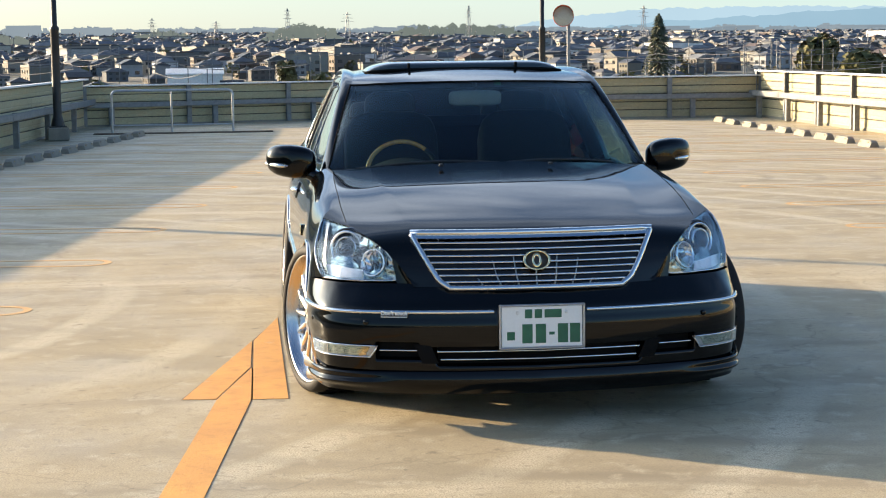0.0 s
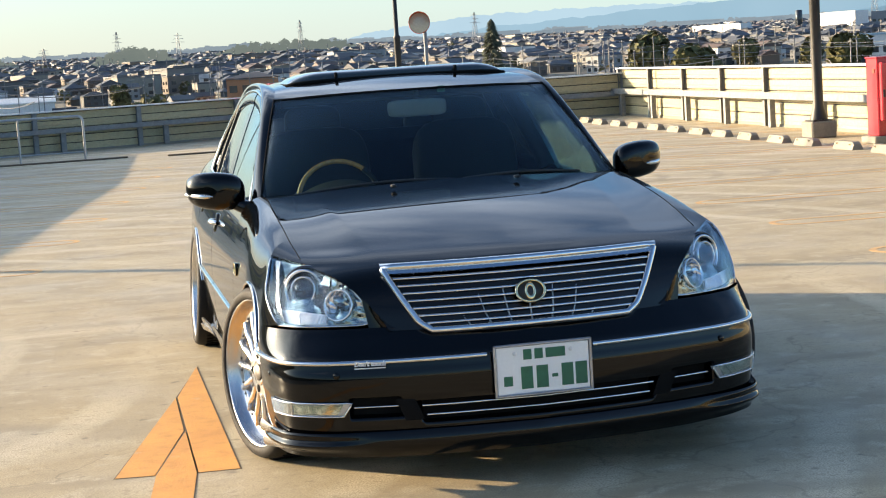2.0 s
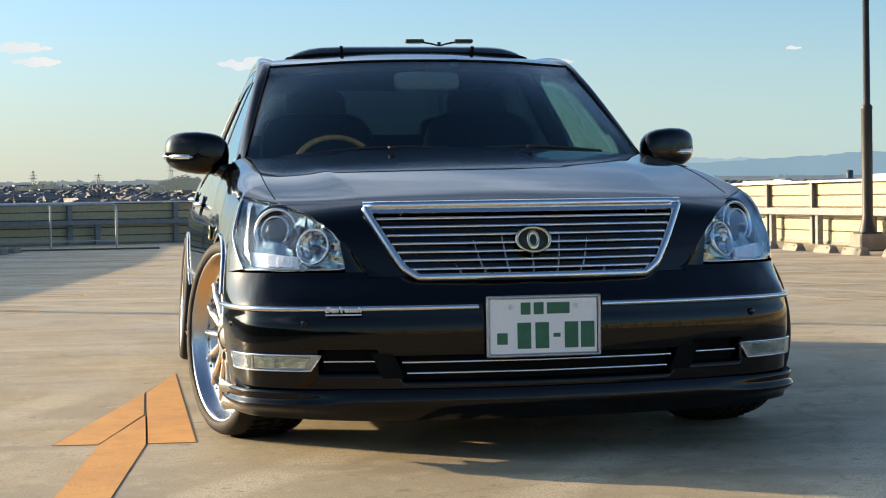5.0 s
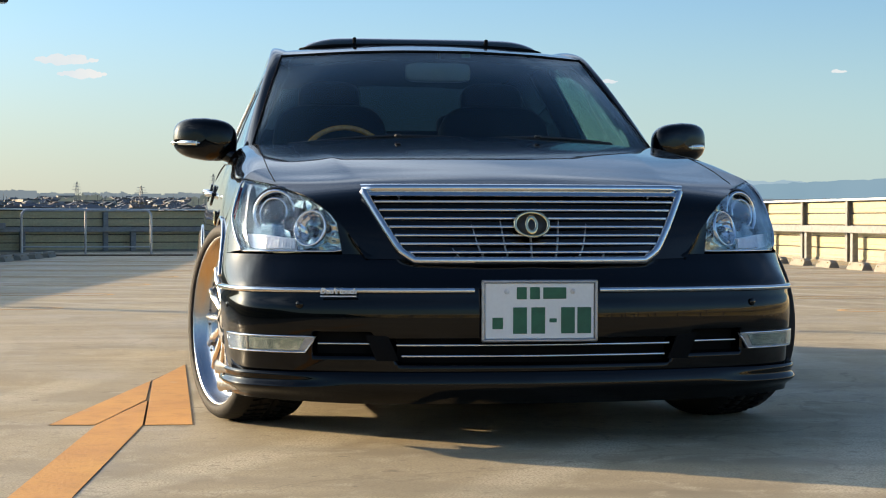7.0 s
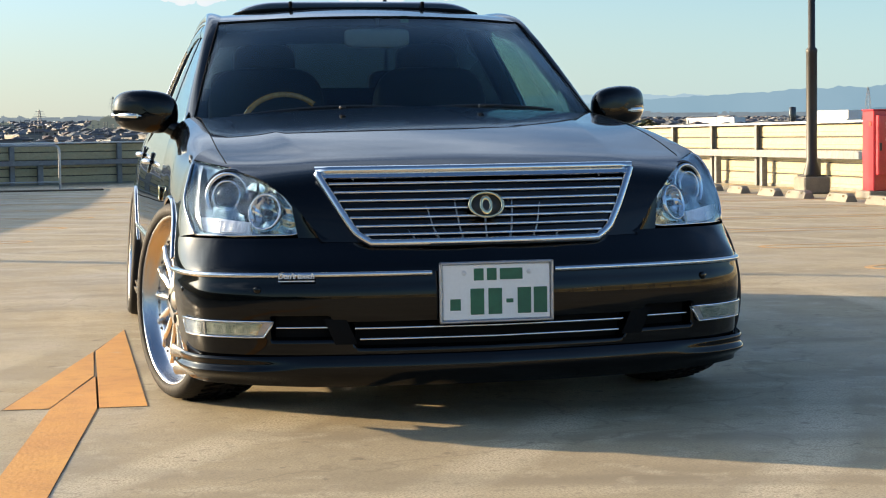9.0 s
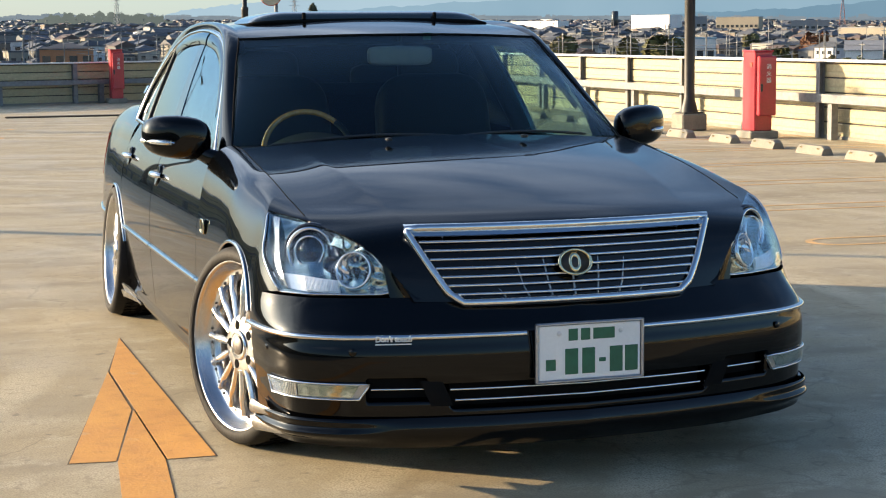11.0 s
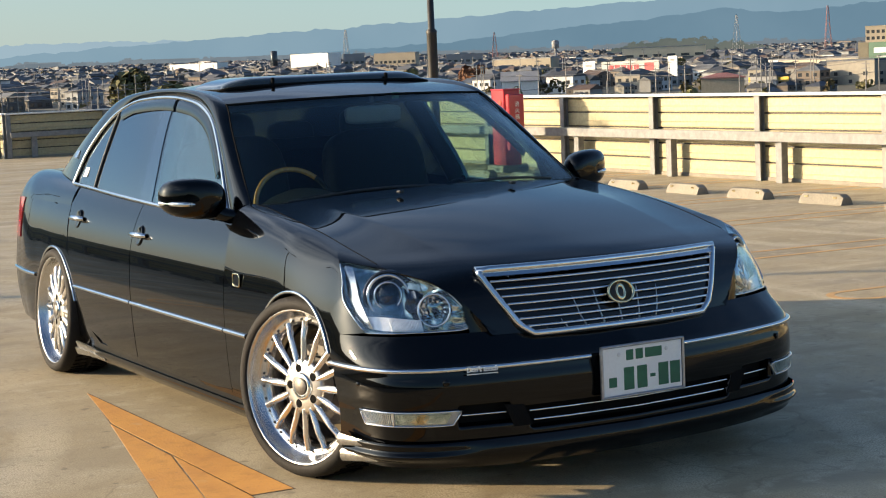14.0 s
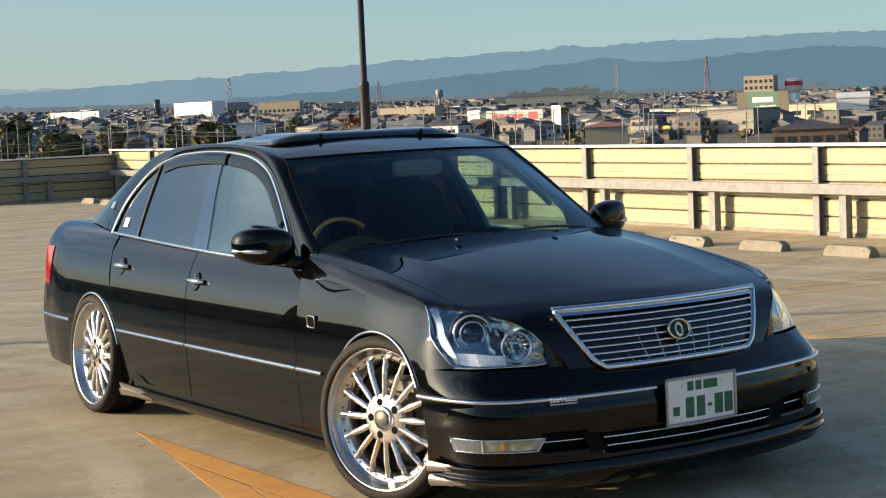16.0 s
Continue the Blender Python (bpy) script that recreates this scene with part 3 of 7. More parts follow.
stop0 = part("wheel_stop", wheel_stop(), BLOCK)
tagged(stop0, "chipped cast concrete wheel stop on the deck", "wheel stop", "wheel stops along the fence")
for k in range(2):
    part("reflector", Geo().box((-0.062, -0.2 + 0.4 * k, 0.072), (0.01, 0.05, 0.02), 0.002, None), GOLD, stop0)
stop0.matrix_world = pose(7.80, 5.75, 0, 0, 0, -1.6)
for i in range(-9, 19):
    if i:
        y = 5.75 + 1.165 * i
        copy_thing(stop0, pose(7.60 + 0.033 * y + random.uniform(-0.03, 0.03), y + random.uniform(-0.05, 0.05), 0, 0, 0, -1.6 + random.uniform(-2, 2)))
for i in range(16):
    y = 24.75 - 1.0 * i
    copy_thing(stop0, pose(-3.10 - 0.155 * (24.75 - y), y, 0, 0, 0, 172))


def marking(name, polys, label):
    g = Geo()
    for p in polys:
        g.prism(p, 0.0015, 0.006)
    ob = part(name, g, MARKING)
    return tagged(ob, label, "road marking", kind="structure")


arrow = thing("arrow_marking", "worn orange direction arrow of taped strips on the deck", "road marking")
arrow["kind"] = "structure"
for nm, poly in (("strip", [(-1.1665, -0.199), (-1.005, -0.207), (-1.004, 2.165), (-1.1515, 1.375)]),
                 ("strip", [(-1.475, -0.152), (-1.328, -0.173), (-1.166, 0.60), (-1.155, 1.365)]),
                 ("strip", [(-1.745, -4.2), (-1.580, -4.2), (-1.168, -0.199), (-1.160, 0.585), (-1.318, -0.178)])):
    cx, cy = sum(p[0] for p in poly) / len(poly), sum(p[1] for p in poly) / len(poly)
    part("edge", Geo().prism([(x + math.copysign(0.004, x - cx), y + math.copysign(0.005, y - cy)) for x, y in poly], 0.0006, 0.0012), DARK_BROWN, arrow, "thin dark edge")
    part(nm, Geo().prism([(cx + (x - cx) * (1 - 0.003 / max(abs(x - cx), 0.05)), cy + (y - cy) * 0.998) for x, y in poly], 0.0008, 0.0022), MARKING, arrow)


def stall_line(x0, y0, dx, dy, width=0.40, bar=0.05):
    """A long U of two parallel bars with a round end at (x0, y0), running along (dx, dy)."""
    a = math.atan2(dy, dx)
    path = [(6.0, width / 2)] + [(width / 2 - width / 2 * math.sin(w), width / 2 * math.cos(w)) for w in [math.pi * k / 12 for k in range(13)]] + [(6.0, -width / 2)]
    inner = [(px + (0 if px > 5 else 0.0), py * (width - 2 * bar) / width) if px > 5 else (width / 2 + (px - width / 2) * (1 - bar * 2 / width), py * (width - 2 * bar) / width) for px, py in path]
    g, n = Geo(), len(path)
    m = pose(x0, y0, 0, 0, 0, math.degrees(a))
    for i in range(n - 1):
        quad = [path[i], path[i + 1], inner[i + 1], inner[i]]
        g.add([(x, y, z) for z in (0.0008, 0.0022) for x, y in quad], [(3, 2, 1, 0), (4, 5, 6, 7), (0, 1, 5, 4), (2, 3, 7, 6)], False, m)
    return g


for i in range(-3, 9):
    y = 2.72 + 2.33 * i
    line = part("stall_line", stall_line(-2.46 + 0.13 * (y - 2.72), y, -0.985, 0.10), FADED)
    tagged(line, "worn orange outlined stall line on the deck", "road marking", "stall lines", "structure")
for i in range(-3, 10):
    y = 2.05 + 2.14 * i
    line = part("stall_line", stall_line(3.53 + 0.078 * (y - 2.05), y, 0.985, -0.06), FADED)
    tagged(line, "worn orange outlined stall line on the deck", "road marking", "stall lines", "structure")


def deck_lamp(x, y, turn, label, height=4.3):
    lamp = thing("lamp_post", label, "lamp post", "deck lamps", (x, y, 0), turn)
    part("footing", Geo().box((0, 0, 0.12), (0.38, 0.38, 0.24), 0.02), BLOCK, lamp, "cast concrete footing")
    part("pole", Geo().lathe([(0.0, 0.24), (0.13, 0.24), (0.125, 0.27), (0.085, 0.42), (0.075, 0.46), (0.075, 1.95), (0.079, 1.96), (0.079, 2.0), (0.05, 2.03), (0.042, height), (0.0, height)], 20), POLE, lamp)
    part("base_flange", Geo().box((0, 0, 0.25), (0.30, 0.30, 0.02), 0.004), POLE, lamp)
    for s in (-1, 1):
        part("arm", Geo().tube([(0, 0, height - 0.08), (s * 0.2, 0, height - 0.03), (s * 0.38, 0, height)], 0.02, 8), POLE, lamp)
        head = part("lamp_head", Geo().box((s * 0.55, 0, height + 0.02), (0.42, 0.20, 0.08), 0.025), POLE, lamp)
        part("diffuser", Geo().box((s * 0.55, 0, height - 0.025), (0.34, 0.15, 0.012), 0.004), LAMPGLASS, head)
    return lamp


deck_lamp(-4.45, 23.75, 8, "dark brown two-headed lamp post on a concrete footing")
deck_lamp(8.90, 16.55, 0, "dark brown two-headed lamp post on a concrete footing")
watch = deck_lamp(5.72, 31.9, 0, "dark brown two-headed lamp post with a small security camera")
part("bracket", Geo().tube([(0, 0, 2.92), (-0.12, -0.02, 2.90), (-0.20, -0.03, 2.94)], 0.016, 8), GALV, watch)
cctv = part("security_camera", Geo().box((0, 0, 0), (0.20, 0.085, 0.085), 0.015, pose(-0.22, -0.04, 3.0, 0, 18, 25)), CAPWHITE, watch, "small white security camera")
part("camera_lens", Geo().lathe([(0, 0.01), (0.025, 0.01), (0.03, 0.0)], 16, pose(-0.22, -0.04, 3.0, 0, 18, 25) @ pose(-0.10, 0, 0, 0, -90, 0)), BLACK, cctv)
part("camera_hood", Geo().box((0, 0, 0.05), (0.24, 0.10, 0.012), 0.004, pose(-0.23, -0.04, 3.0, 0, 18, 25)), CAPWHITE, cctv)
deck_lamp(-6.30, 10.50, 8, "dark brown two-headed lamp post on a concrete footing")


def extinguisher_box(x, y, turn, label):
    bx = thing("extinguisher_cabinet", label, "fire extinguisher", "extinguisher cabinets", (x, y, 0), turn)
    part("footing", Geo().box((0, 0, 0.05), (0.40, 0.46, 0.10), 0.015), BLOCK, bx, "concrete footing")
    body = part("body", Geo().box((0, 0, 0.61), (0.25, 0.36, 1.02), 0.012), RED, bx)
    part("top_lip", Geo().box((0, 0, 1.125), (0.27, 0.38, 0.02), 0.006), RED, body)
    door = part("door", Geo().box((0.02, -0.225, 0.68), (0.24, 0.09, 0.76), 0.012), RED, bx)
    part("handle", Geo().box((-0.07, -0.276, 0.66), (0.03, 0.012, 0.10), 0.004), BLACK, door)
    part("bell_panel", Geo().box((-0.129, -0.08, 0.95), (0.01, 0.07, 0.06), 0.004), ORANGE, body)
    txt = bpy.data.curves.new("lettering", "FONT")
    txt.body, txt.size, txt.extrude, txt.space_line = "\u6d88\n\u706b\n\u5668", 0.075, 0.001, 1.15
    txt.align_x = "CENTER"
    t = new("lettering", txt)
    txt.materials.append(CAPWHITE)
    t.parent, t.matrix_basis = door, pose(0.03, -0.2715, 0.90, 90, 0, 0)
    tagged(t, "white upright lettering")
    return bx


extinguisher_box(8.87, 14.5, -3, "red fire extinguisher cabinet on a concrete footing by the fence")
extinguisher_box(2.85, 31.6, 0, "red fire extinguisher cabinet before the shaded fence")

mirror = thing("traffic_mirror", "round convex traffic mirror with faded red hood on a pole", "traffic mirror", at=(5.88, 29.5, 0), turn=-20)
part("pole", Geo().lathe([(0, 0), (0.038, 0), (0.038, 2.22), (0, 2.23)], 14), GALV, mirror)
tilt = pose(-0.10, -0.05, 2.22, 82, 0, 8) @ Matrix.Scale(0.72, 4)
part("disc", Geo().lathe([(0.0, 0.035), (0.12, 0.032), (0.22, 0.02), (0.285, 0.0), (0.30, 0.0)], 36, tilt), MIRRORGLASS, mirror, "convex mirror face")
part("rim", Geo().lathe([(0.295, 0.008), (0.31, 0.004), (0.312, -0.03), (0.2, -0.06), (0.0, -0.065)], 36, tilt), ORANGE, mirror)
hood = Geo()
ring = [(0.312 * math.sin(w), 0.312 * math.cos(w)) for w in [math.pi * k / 22 - math.pi / 2 for k in range(23)]]
hood.add([(x, y, z) for z in (-0.03, 0.20) for x, y in ring] + [(x * 0.985, y * 0.985, z) for z in (-0.03, 0.20) for x, y in ring],
         [(i, i + 1, i + 24, i + 23) for i in range(22)] + [(i + 46, i + 69, i + 70, i + 47) for i in range(22)] + [(i + 23, i + 24, i + 70, i + 69) for i in range(22)], True, tilt)
part("hood", hood, ORANGE, mirror, "faded red hood")

rail = thing("bicycle_rail", "bare steel U-shaped rail with a thin lower bar", "rail", at=(-3.66, 26.0, 0), turn=-1)
rl = [(0, 0, 0)] + [(0.10 - 0.10 * math.cos(w), 0, 0.72 + 0.10 * math.sin(w)) for w in [math.pi / 2 * k / 6 for k in range(7)]]
part("top_bar", Geo().tube(rl + [(2.3 - x, y, z) for x, y, z in reversed(rl)], 0.024, 10, up=(0, 1, 0)), STEEL, rail)
part("middle_post", Geo().tube([(1.13, 0, 0), (1.13, 0, 0.81)], 0.02, 8, up=(0, 1, 0)), STEEL, rail)
part("lower_bar", Geo().tube([(0.02, 0, 0.16), (2.28, 0, 0.16)], 0.012, 8), STEEL, rail)
# the shade along these kerb strips is put into their dark brown colour
for nm, x0, x1, y0 in (("kerb_strip", -4.0, -0.6, 25.75), ("kerb_strip", 0.1, 2.6, 25.3)):
    strip = part(nm, Geo().box(((x0 + x1) / 2, y0, 0.025), (x1 - x0, 0.14, 0.05), 0.012), DARK_BROWN)
    strip.scale.z = 0.6
    tagged(strip, "low concrete kerb strip on the deck, coloured dark for its shade", "kerb", kind="structure")

# ---- the car: forward is -y, ground at z = 0, front axle at y = AX_F ----
AX_F, AX_R, HUB, HUB_R, ARCH, ARCH_R = -0.07, 2.885, 0.335, 0.316, 0.350, 0.330
CORE = (0, 1.5, 0.55)
_pk = [(0.0, -0.915), (0.35, -0.885), (0.60, -0.832), (0.76, -0.772), (0.852, -0.692), (0.891, -0.590), (0.910, -0.46), (0.9155, -0.32), (0.919, 0.40), (0.920, 1.50), (0.916, 2.60), (0.905, 3.20), (0.885, 3.60), (0.83, 3.86), (0.70, 3.98), (0.40, 4.05), (0.0, 4.07)]
_pl = [0.0]
for _a, _b in zip(_pk, _pk[1:]):
    _pl.append(_pl[-1] + math.dist(_a, _b))
S_MAX = _pl[-1]
_plan = spline([(s, *p) for s, p in zip(_pl, _pk)])
_ss = np.linspace(0, S_MAX, 1200)
_pp = np.array([_plan(s) for s in _ss])
_dF = spline([(0.10, 0.03), (0.18, 0.008), (0.28, 0.0), (0.44, 0.0), (0.48, 0.008), (0.52, 0.045), (0.56, 0.086), (0.66, 0.118), (0.78, 0.18), (0.95, 0.32)])
_dS = spline([(0.10, 0.055), (0.20, 0.022), (0.34, 0.006), (0.46, 0.0), (0.60, 0.001), (0.70, 0.010), (0.79, 0.032), (0.87, 0.066), (0.94, 0.108), (1.00, 0.16)])
_dR = spline([(0.10, 0.06), (0.25, 0.02), (0.48, 0.0), (0.60, 0.012), (0.75, 0.03), (0.90, 0.06), (1.0, 0.10)])


def s_of_x(x):
    """The plan parameter on the nose at half width x."""
    return float(np.interp(x, _pp[:450, 0][:int(np.argmax(_pp[:450, 0])) + 1], _ss[:int(np.argmax(_pp[:450, 0])) + 1]))


def s_of_y(y):
    return float(np.interp(y, _pp[:, 1], _ss))


def skin(s, z, push=0.0):
    """A point of the lower body's skin for the half x > 0; push moves it outwards."""
    x, y = _plan(s)
    x2, y2 = _plan(min(s + 0.01, S_MAX))
    x1, y1 = _plan(max(s - 0.01, 0.0))
    tx, ty = x2 - x1, y2 - y1
    n = math.hypot(tx, ty)
    nx, ny = -ty / n, tx / n
    wf, wr = 1 - smooth01(-0.80, -0.40, y), smooth01(3.3, 3.9, y)
    d = wf * _dF(z) + wr * _dR(z) + (1 - wf - wr) * _dS(z) - push
    # the wing leans in ahead of the front wheel
    d += (1 - wf) * (1 - smooth01(-0.35, 0.05, y)) * 0.12 * (min(max(z, 0.50), 0.72) - 0.57)
    return (max(x + nx * d, 0.0), y + ny * d, z)


def side(y, z, push=0.0):
    return skin(s_of_y(y), z, push)


def flip(p, sg):
    return (p[0] * sg, p[1], p[2])


_C = spline([(0.0, -0.829, 0.555), (0.10, -0.797, 0.645), (0.22, -0.742, 0.768), (0.30, -0.672, 0.7985), (0.42, -0.50, 0.839), (0.62, -0.12, 0.912), (0.80, 0.17, 0.955), (1.0, 0.43, 0.987)])
_E = spline([(0.0, 0.50, -0.772, 0.560), (0.07, 0.556, -0.738, 0.645), (0.16, 0.642, -0.668, 0.732), (0.27, 0.733, -0.51, 0.780), (0.42, 0.757, -0.33, 0.822), (0.62, 0.764, -0.02, 0.885), (0.80, 0.764, 0.25, 0.923), (1.0, 0.760, 0.52, 0.955), (1.08, 0.772, 0.62, 0.962)])
_ev = np.linspace(0.2, 1.08, 200)
_ey = [_E(v)[1] for v in _ev]
edge_at = lambda y: _E(float(np.interp(y, _ey, _ev)))



def bonnet(u, v, sg=1):
    """The bonnet from centre line (u = 0) to its shut line (u = 1), v from nose to cowl."""
    cy, cz = _C(v)
    ex, ey, ez = _E(v)
    nose = 1 - smooth01(0.12, 0.42, v)
    crest = lerp(0.635, 0.77, smooth01(0.10, 1.10, v))
    w = max(u - crest, 0) / (1 - crest)
    drop = lerp(0.56, 0.34, smooth01(0.45, 1.0, v))
    fold = (1 - drop) * min(u / crest, 1) ** 2 + drop * w * (2 - w)
    g = lerp(fold, u ** 2.0, nose)
    x = ex * u
    y = cy + (ey - cy) * u ** lerp(1.7, 2.0, nose)
    z = cz + (ez - cz) * g
    return (x * sg, y, z)


car = thing("car", "glossy black four-door saloon with chrome grille and deep-dish alloy wheels", "car")

# bumper with the lower intakes pressed into it
S_END = s_of_y(-0.435)


def bumper(u, v):
    sg, u = (-1, -u) if u < 0 else (1, u)
    z = lerp(0.165, 0.572, v)
    s = u * S_END
    if u > 0.8:
        s = lerp(0.8 * S_END, s_of_y(AX_F - 0.003 - math.sqrt(max(ARCH ** 2 - (z - HUB) ** 2, 0.01))), (u - 0.8) / 0.2)
    x, y = _plan(s)
    p = 0.0
    low = smooth01(0.245, 0.252, z) * (1 - smooth01(0.318, 0.325, z)) * (1 - smooth01(0.405 + 0.4 * (z - 0.245), 0.417 + 0.4 * (z - 0.245), x))
    duct = smooth01(0.272, 0.279, z) * (1 - smooth01(0.338, 0.345, z)) * smooth01(0.455 + 0.5 * (z - 0.272), 0.467 + 0.5 * (z - 0.272), x) * (1 - smooth01(0.655, 0.665, x))
    p -= 0.06 * max(low, duct)
    p += 0.004 * smooth01(0.30, 0.36, z) * (1 - smooth01(0.42, 0.45, z))
    return flip(skin(s, z, p), sg)


bump_rows = sorted(set([i / 30 for i in range(31)] + [(z - 0.165) / 0.407 for z in (0.243, 0.246, 0.249, 0.252, 0.271, 0.2735, 0.276, 0.279, 0.318, 0.3205, 0.323, 0.326, 0.337, 0.340, 0.343, 0.346)]))
bump_cols = sorted(set([i / 50 for i in range(51)] + [s_of_x(x) / S_END for x in (0.41, 0.416, 0.422, 0.428, 0.434, 0.440, 0.446, 0.458, 0.464, 0.470, 0.476, 0.482, 0.488, 0.494, 0.500, 0.654, 0.658, 0.662, 0.666)]))
bump_cols = [-c for c in reversed(bump_cols) if c > 0] + bump_cols
g = Geo().sheet(bumper, 0, 0, 0.004, CORE, us=bump_cols, vs=bump_rows)
front_bumper = part("front_bumper", g, PAINT, car)
for z, x1, r in ((0.272, 0.405, 0.0045), (0.305, 0.42, 0.0045)):
    xs = [x1 * (k / 12 - 1) for k in range(25)]
    part("intake_bar", Geo().tube([flip(skin(s_of_x(abs(x)), z, -0.012), -1 if x < 0 else 1) for x in xs], r, 6), CHROME, front_bumper, "thin chrome bar")
g = Geo()
for sg in (-1, 1):
    g.sheet(lambda u, v: flip(skin(s_of_x(0.42 * u), lerp(0.243, 0.328, v), -0.045), sg), 10, 4, 0.003, CORE)
part("intake_mesh", g, DARKVOID, front_bumper, "black intake mesh")
for sg in (-1, 1):
    part("duct_bar", Geo().tube([flip(skin(s_of_x(0.485 + 0.165 * k / 8), 0.309, -0.015), sg) for k in range(9)], 0.004, 6), CHROME, front_bumper, "thin chrome bar")
    part("duct_backing", Geo().sheet(lambda u, v: flip(skin(s_of_x(lerp(0.458, 0.664, u)), lerp(0.27, 0.347, v), -0.045), sg), 6, 3, 0.003, CORE), DARKVOID, front_bumper)
    part("duct_strut", Geo().sheet(lambda u, v: flip(skin(s_of_x(lerp(0.412, 0.478, u) + 0.42 * lerp(0.0, 0.078, v)), lerp(0.258, 0.336, v), 0.002 + 0.004 * math.sin(math.pi * u) * math.sin(math.pi * v)), sg), 8, 8, 0.006, CORE), DARKVOID, front_bumper, "black rounded strut")
    # bumper moulding in chrome, broken by the plate
    pts = [flip(skin(lerp(s_of_x(0.19), s_of_y(-0.388), k / 40), 0.468, 0.004), sg) for k in range(41)]
    part("bumper_moulding", Geo().tube(pts, 0.0095, 8, flat=0.9), CHROME, front_bumper, "chrome moulding")
    # fog lamp with clear lens and bright surround
    fa, fb = s_of_x(0.652), s_of_y(-0.565)

    def fog(u, v, push=0.008):
        s = lerp(fa + 0.032 * (1 - v), fb - 0.022 * (1 - v), u)
        return flip(skin(s, lerp(0.283, 0.330, v), push), sg)

    fl = part("fog_lamp", Geo().sheet(lambda u, v: fog(u, v, 0.002), 14, 4, 0.004, CORE), STEEL, front_bumper, "bright fog lamp reflector")
    rim = [fog(k / 14, 0) for k in range(15)] + [fog(1, k / 4) for k in range(1, 5)] + [fog(1 - k / 14, 1) for k in range(1, 15)] + [fog(0, 1 - k / 4) for k in range(1, 4)]
    part("fog_surround", Geo().tube(rim, 0.0032, 6, closed=True), CHROME, fl, "chrome surround")
    part("fog_lens", Geo().sheet(lambda u, v: fog(u, v, 0.012), 14, 4, 0.003, CORE), LENS, fl, "clear fog lamp lens")
    # flat sheet, the lamp well's shade put into its greyer tone
    part("fog_well", Geo().sheet(lambda u, v: fog(lerp(0.08, 0.60, u), lerp(0.14, 0.88, v), 0.0045), 8, 3, 0.002, CORE), LAMPBASE, fl, "greyer sheet toned as a shaded lamp well")
    part("fog_divider", Geo().tube([fog(0.615, 0.06, 0.006), fog(0.615, 0.94, 0.006)], 0.0045, 6), CHROME, fl, "bright divider")
    for k in range(16):
        part("fog_rib", Geo().tube([fog(0.63 + 0.022 * k, 0.10, 0.005), fog(0.63 + 0.022 * k, 0.90, 0.005)], 0.0026, 5), LAMPBOWL, fl)
    part("parking_sensor", Geo().lathe([(0.0, 0.004), (0.007, 0.004), (0.0095, 0.0)], 16, Matrix.Translation(flip(skin(s_of_y(-0.56), 0.415, 0.003), sg)) @ pose(0, 0, 0, 90, 0, sg * 68)), PAINT, front_bumper)
    part("parking_sensor", Geo().lathe([(0.0, 0.004), (0.009, 0.004), (0.012, 0.0)], 16, Matrix.Translation(flip(skin(s_of_x(0.70), 0.425, 0.006), sg)) @ pose(0, 0, 0, 90, 0, sg * 30)), PAINT, front_bumper)

# lip spoiler in steps
def lip(u, v, a=0.134, b=0.225, grow=0.026):
    sg, u = (-1, -u) if u < 0 else (1, u)
    s, z = u * (S_END + 0.005 - 0.11 * (1 - v) ** 1.4), lerp(a, b, v)
    x, y = _plan(s)
    flare = smooth01(0.50, 0.88, x)
    bulge = grow * math.sin(math.pi * min(max(0.12 + 0.80 * (1 - v), 0), 1)) + 0.012 * flare * (0.5 + 0.5 * math.cos(2 * math.pi * (v * 2.0 + 0.1)))
    z += 0.008 * flare * (1 - v) - 0.012 * (1 - flare) * (1 - v) * 0.4
    return flip(skin(s, z, bulge), sg)


part("lip_spoiler", Geo().sheet(lambda u, v: lip(2 * u - 1, v), 120, 24, 0.005, CORE), PAINT, car, "stepped black lip spoiler")
for sg in (-1, 1):
    for z0, hgt, reach in ((0.216, 0.044, 0.030), (0.160, 0.046, 0.038)):
        part("lip_fin", Geo().sheet(lambda u, v: flip((lambda q, w: (q[0] + reach * w * (0.35 + 0.65 * math.sin(math.pi * (0.10 + 0.55 * (1 - v)))), q[1] - 0.02 * w, q[2]))(side(lerp(-0.655, -0.432, u), z0 + lerp(-0.30, 0.70, v) * hgt * (0.12 + 0.88 * u) - 0.012 * u, 0.014), u ** 1.3), sg), 18, 8, 0.010, CORE), FINSATIN, car, "satin grey flared spoiler fin")
    part("lip_underside", Geo().sheet(lambda u, v: flip((lambda q: (q[0] * (1 - 0.35 * v), q[1] + 0.30 * v, q[2] + 0.03 * v))(skin(u * (S_END - 0.12), 0.152, 0.0)), sg), 30, 4, 0.004, (0, 0, 3)), DARKVOID, car)

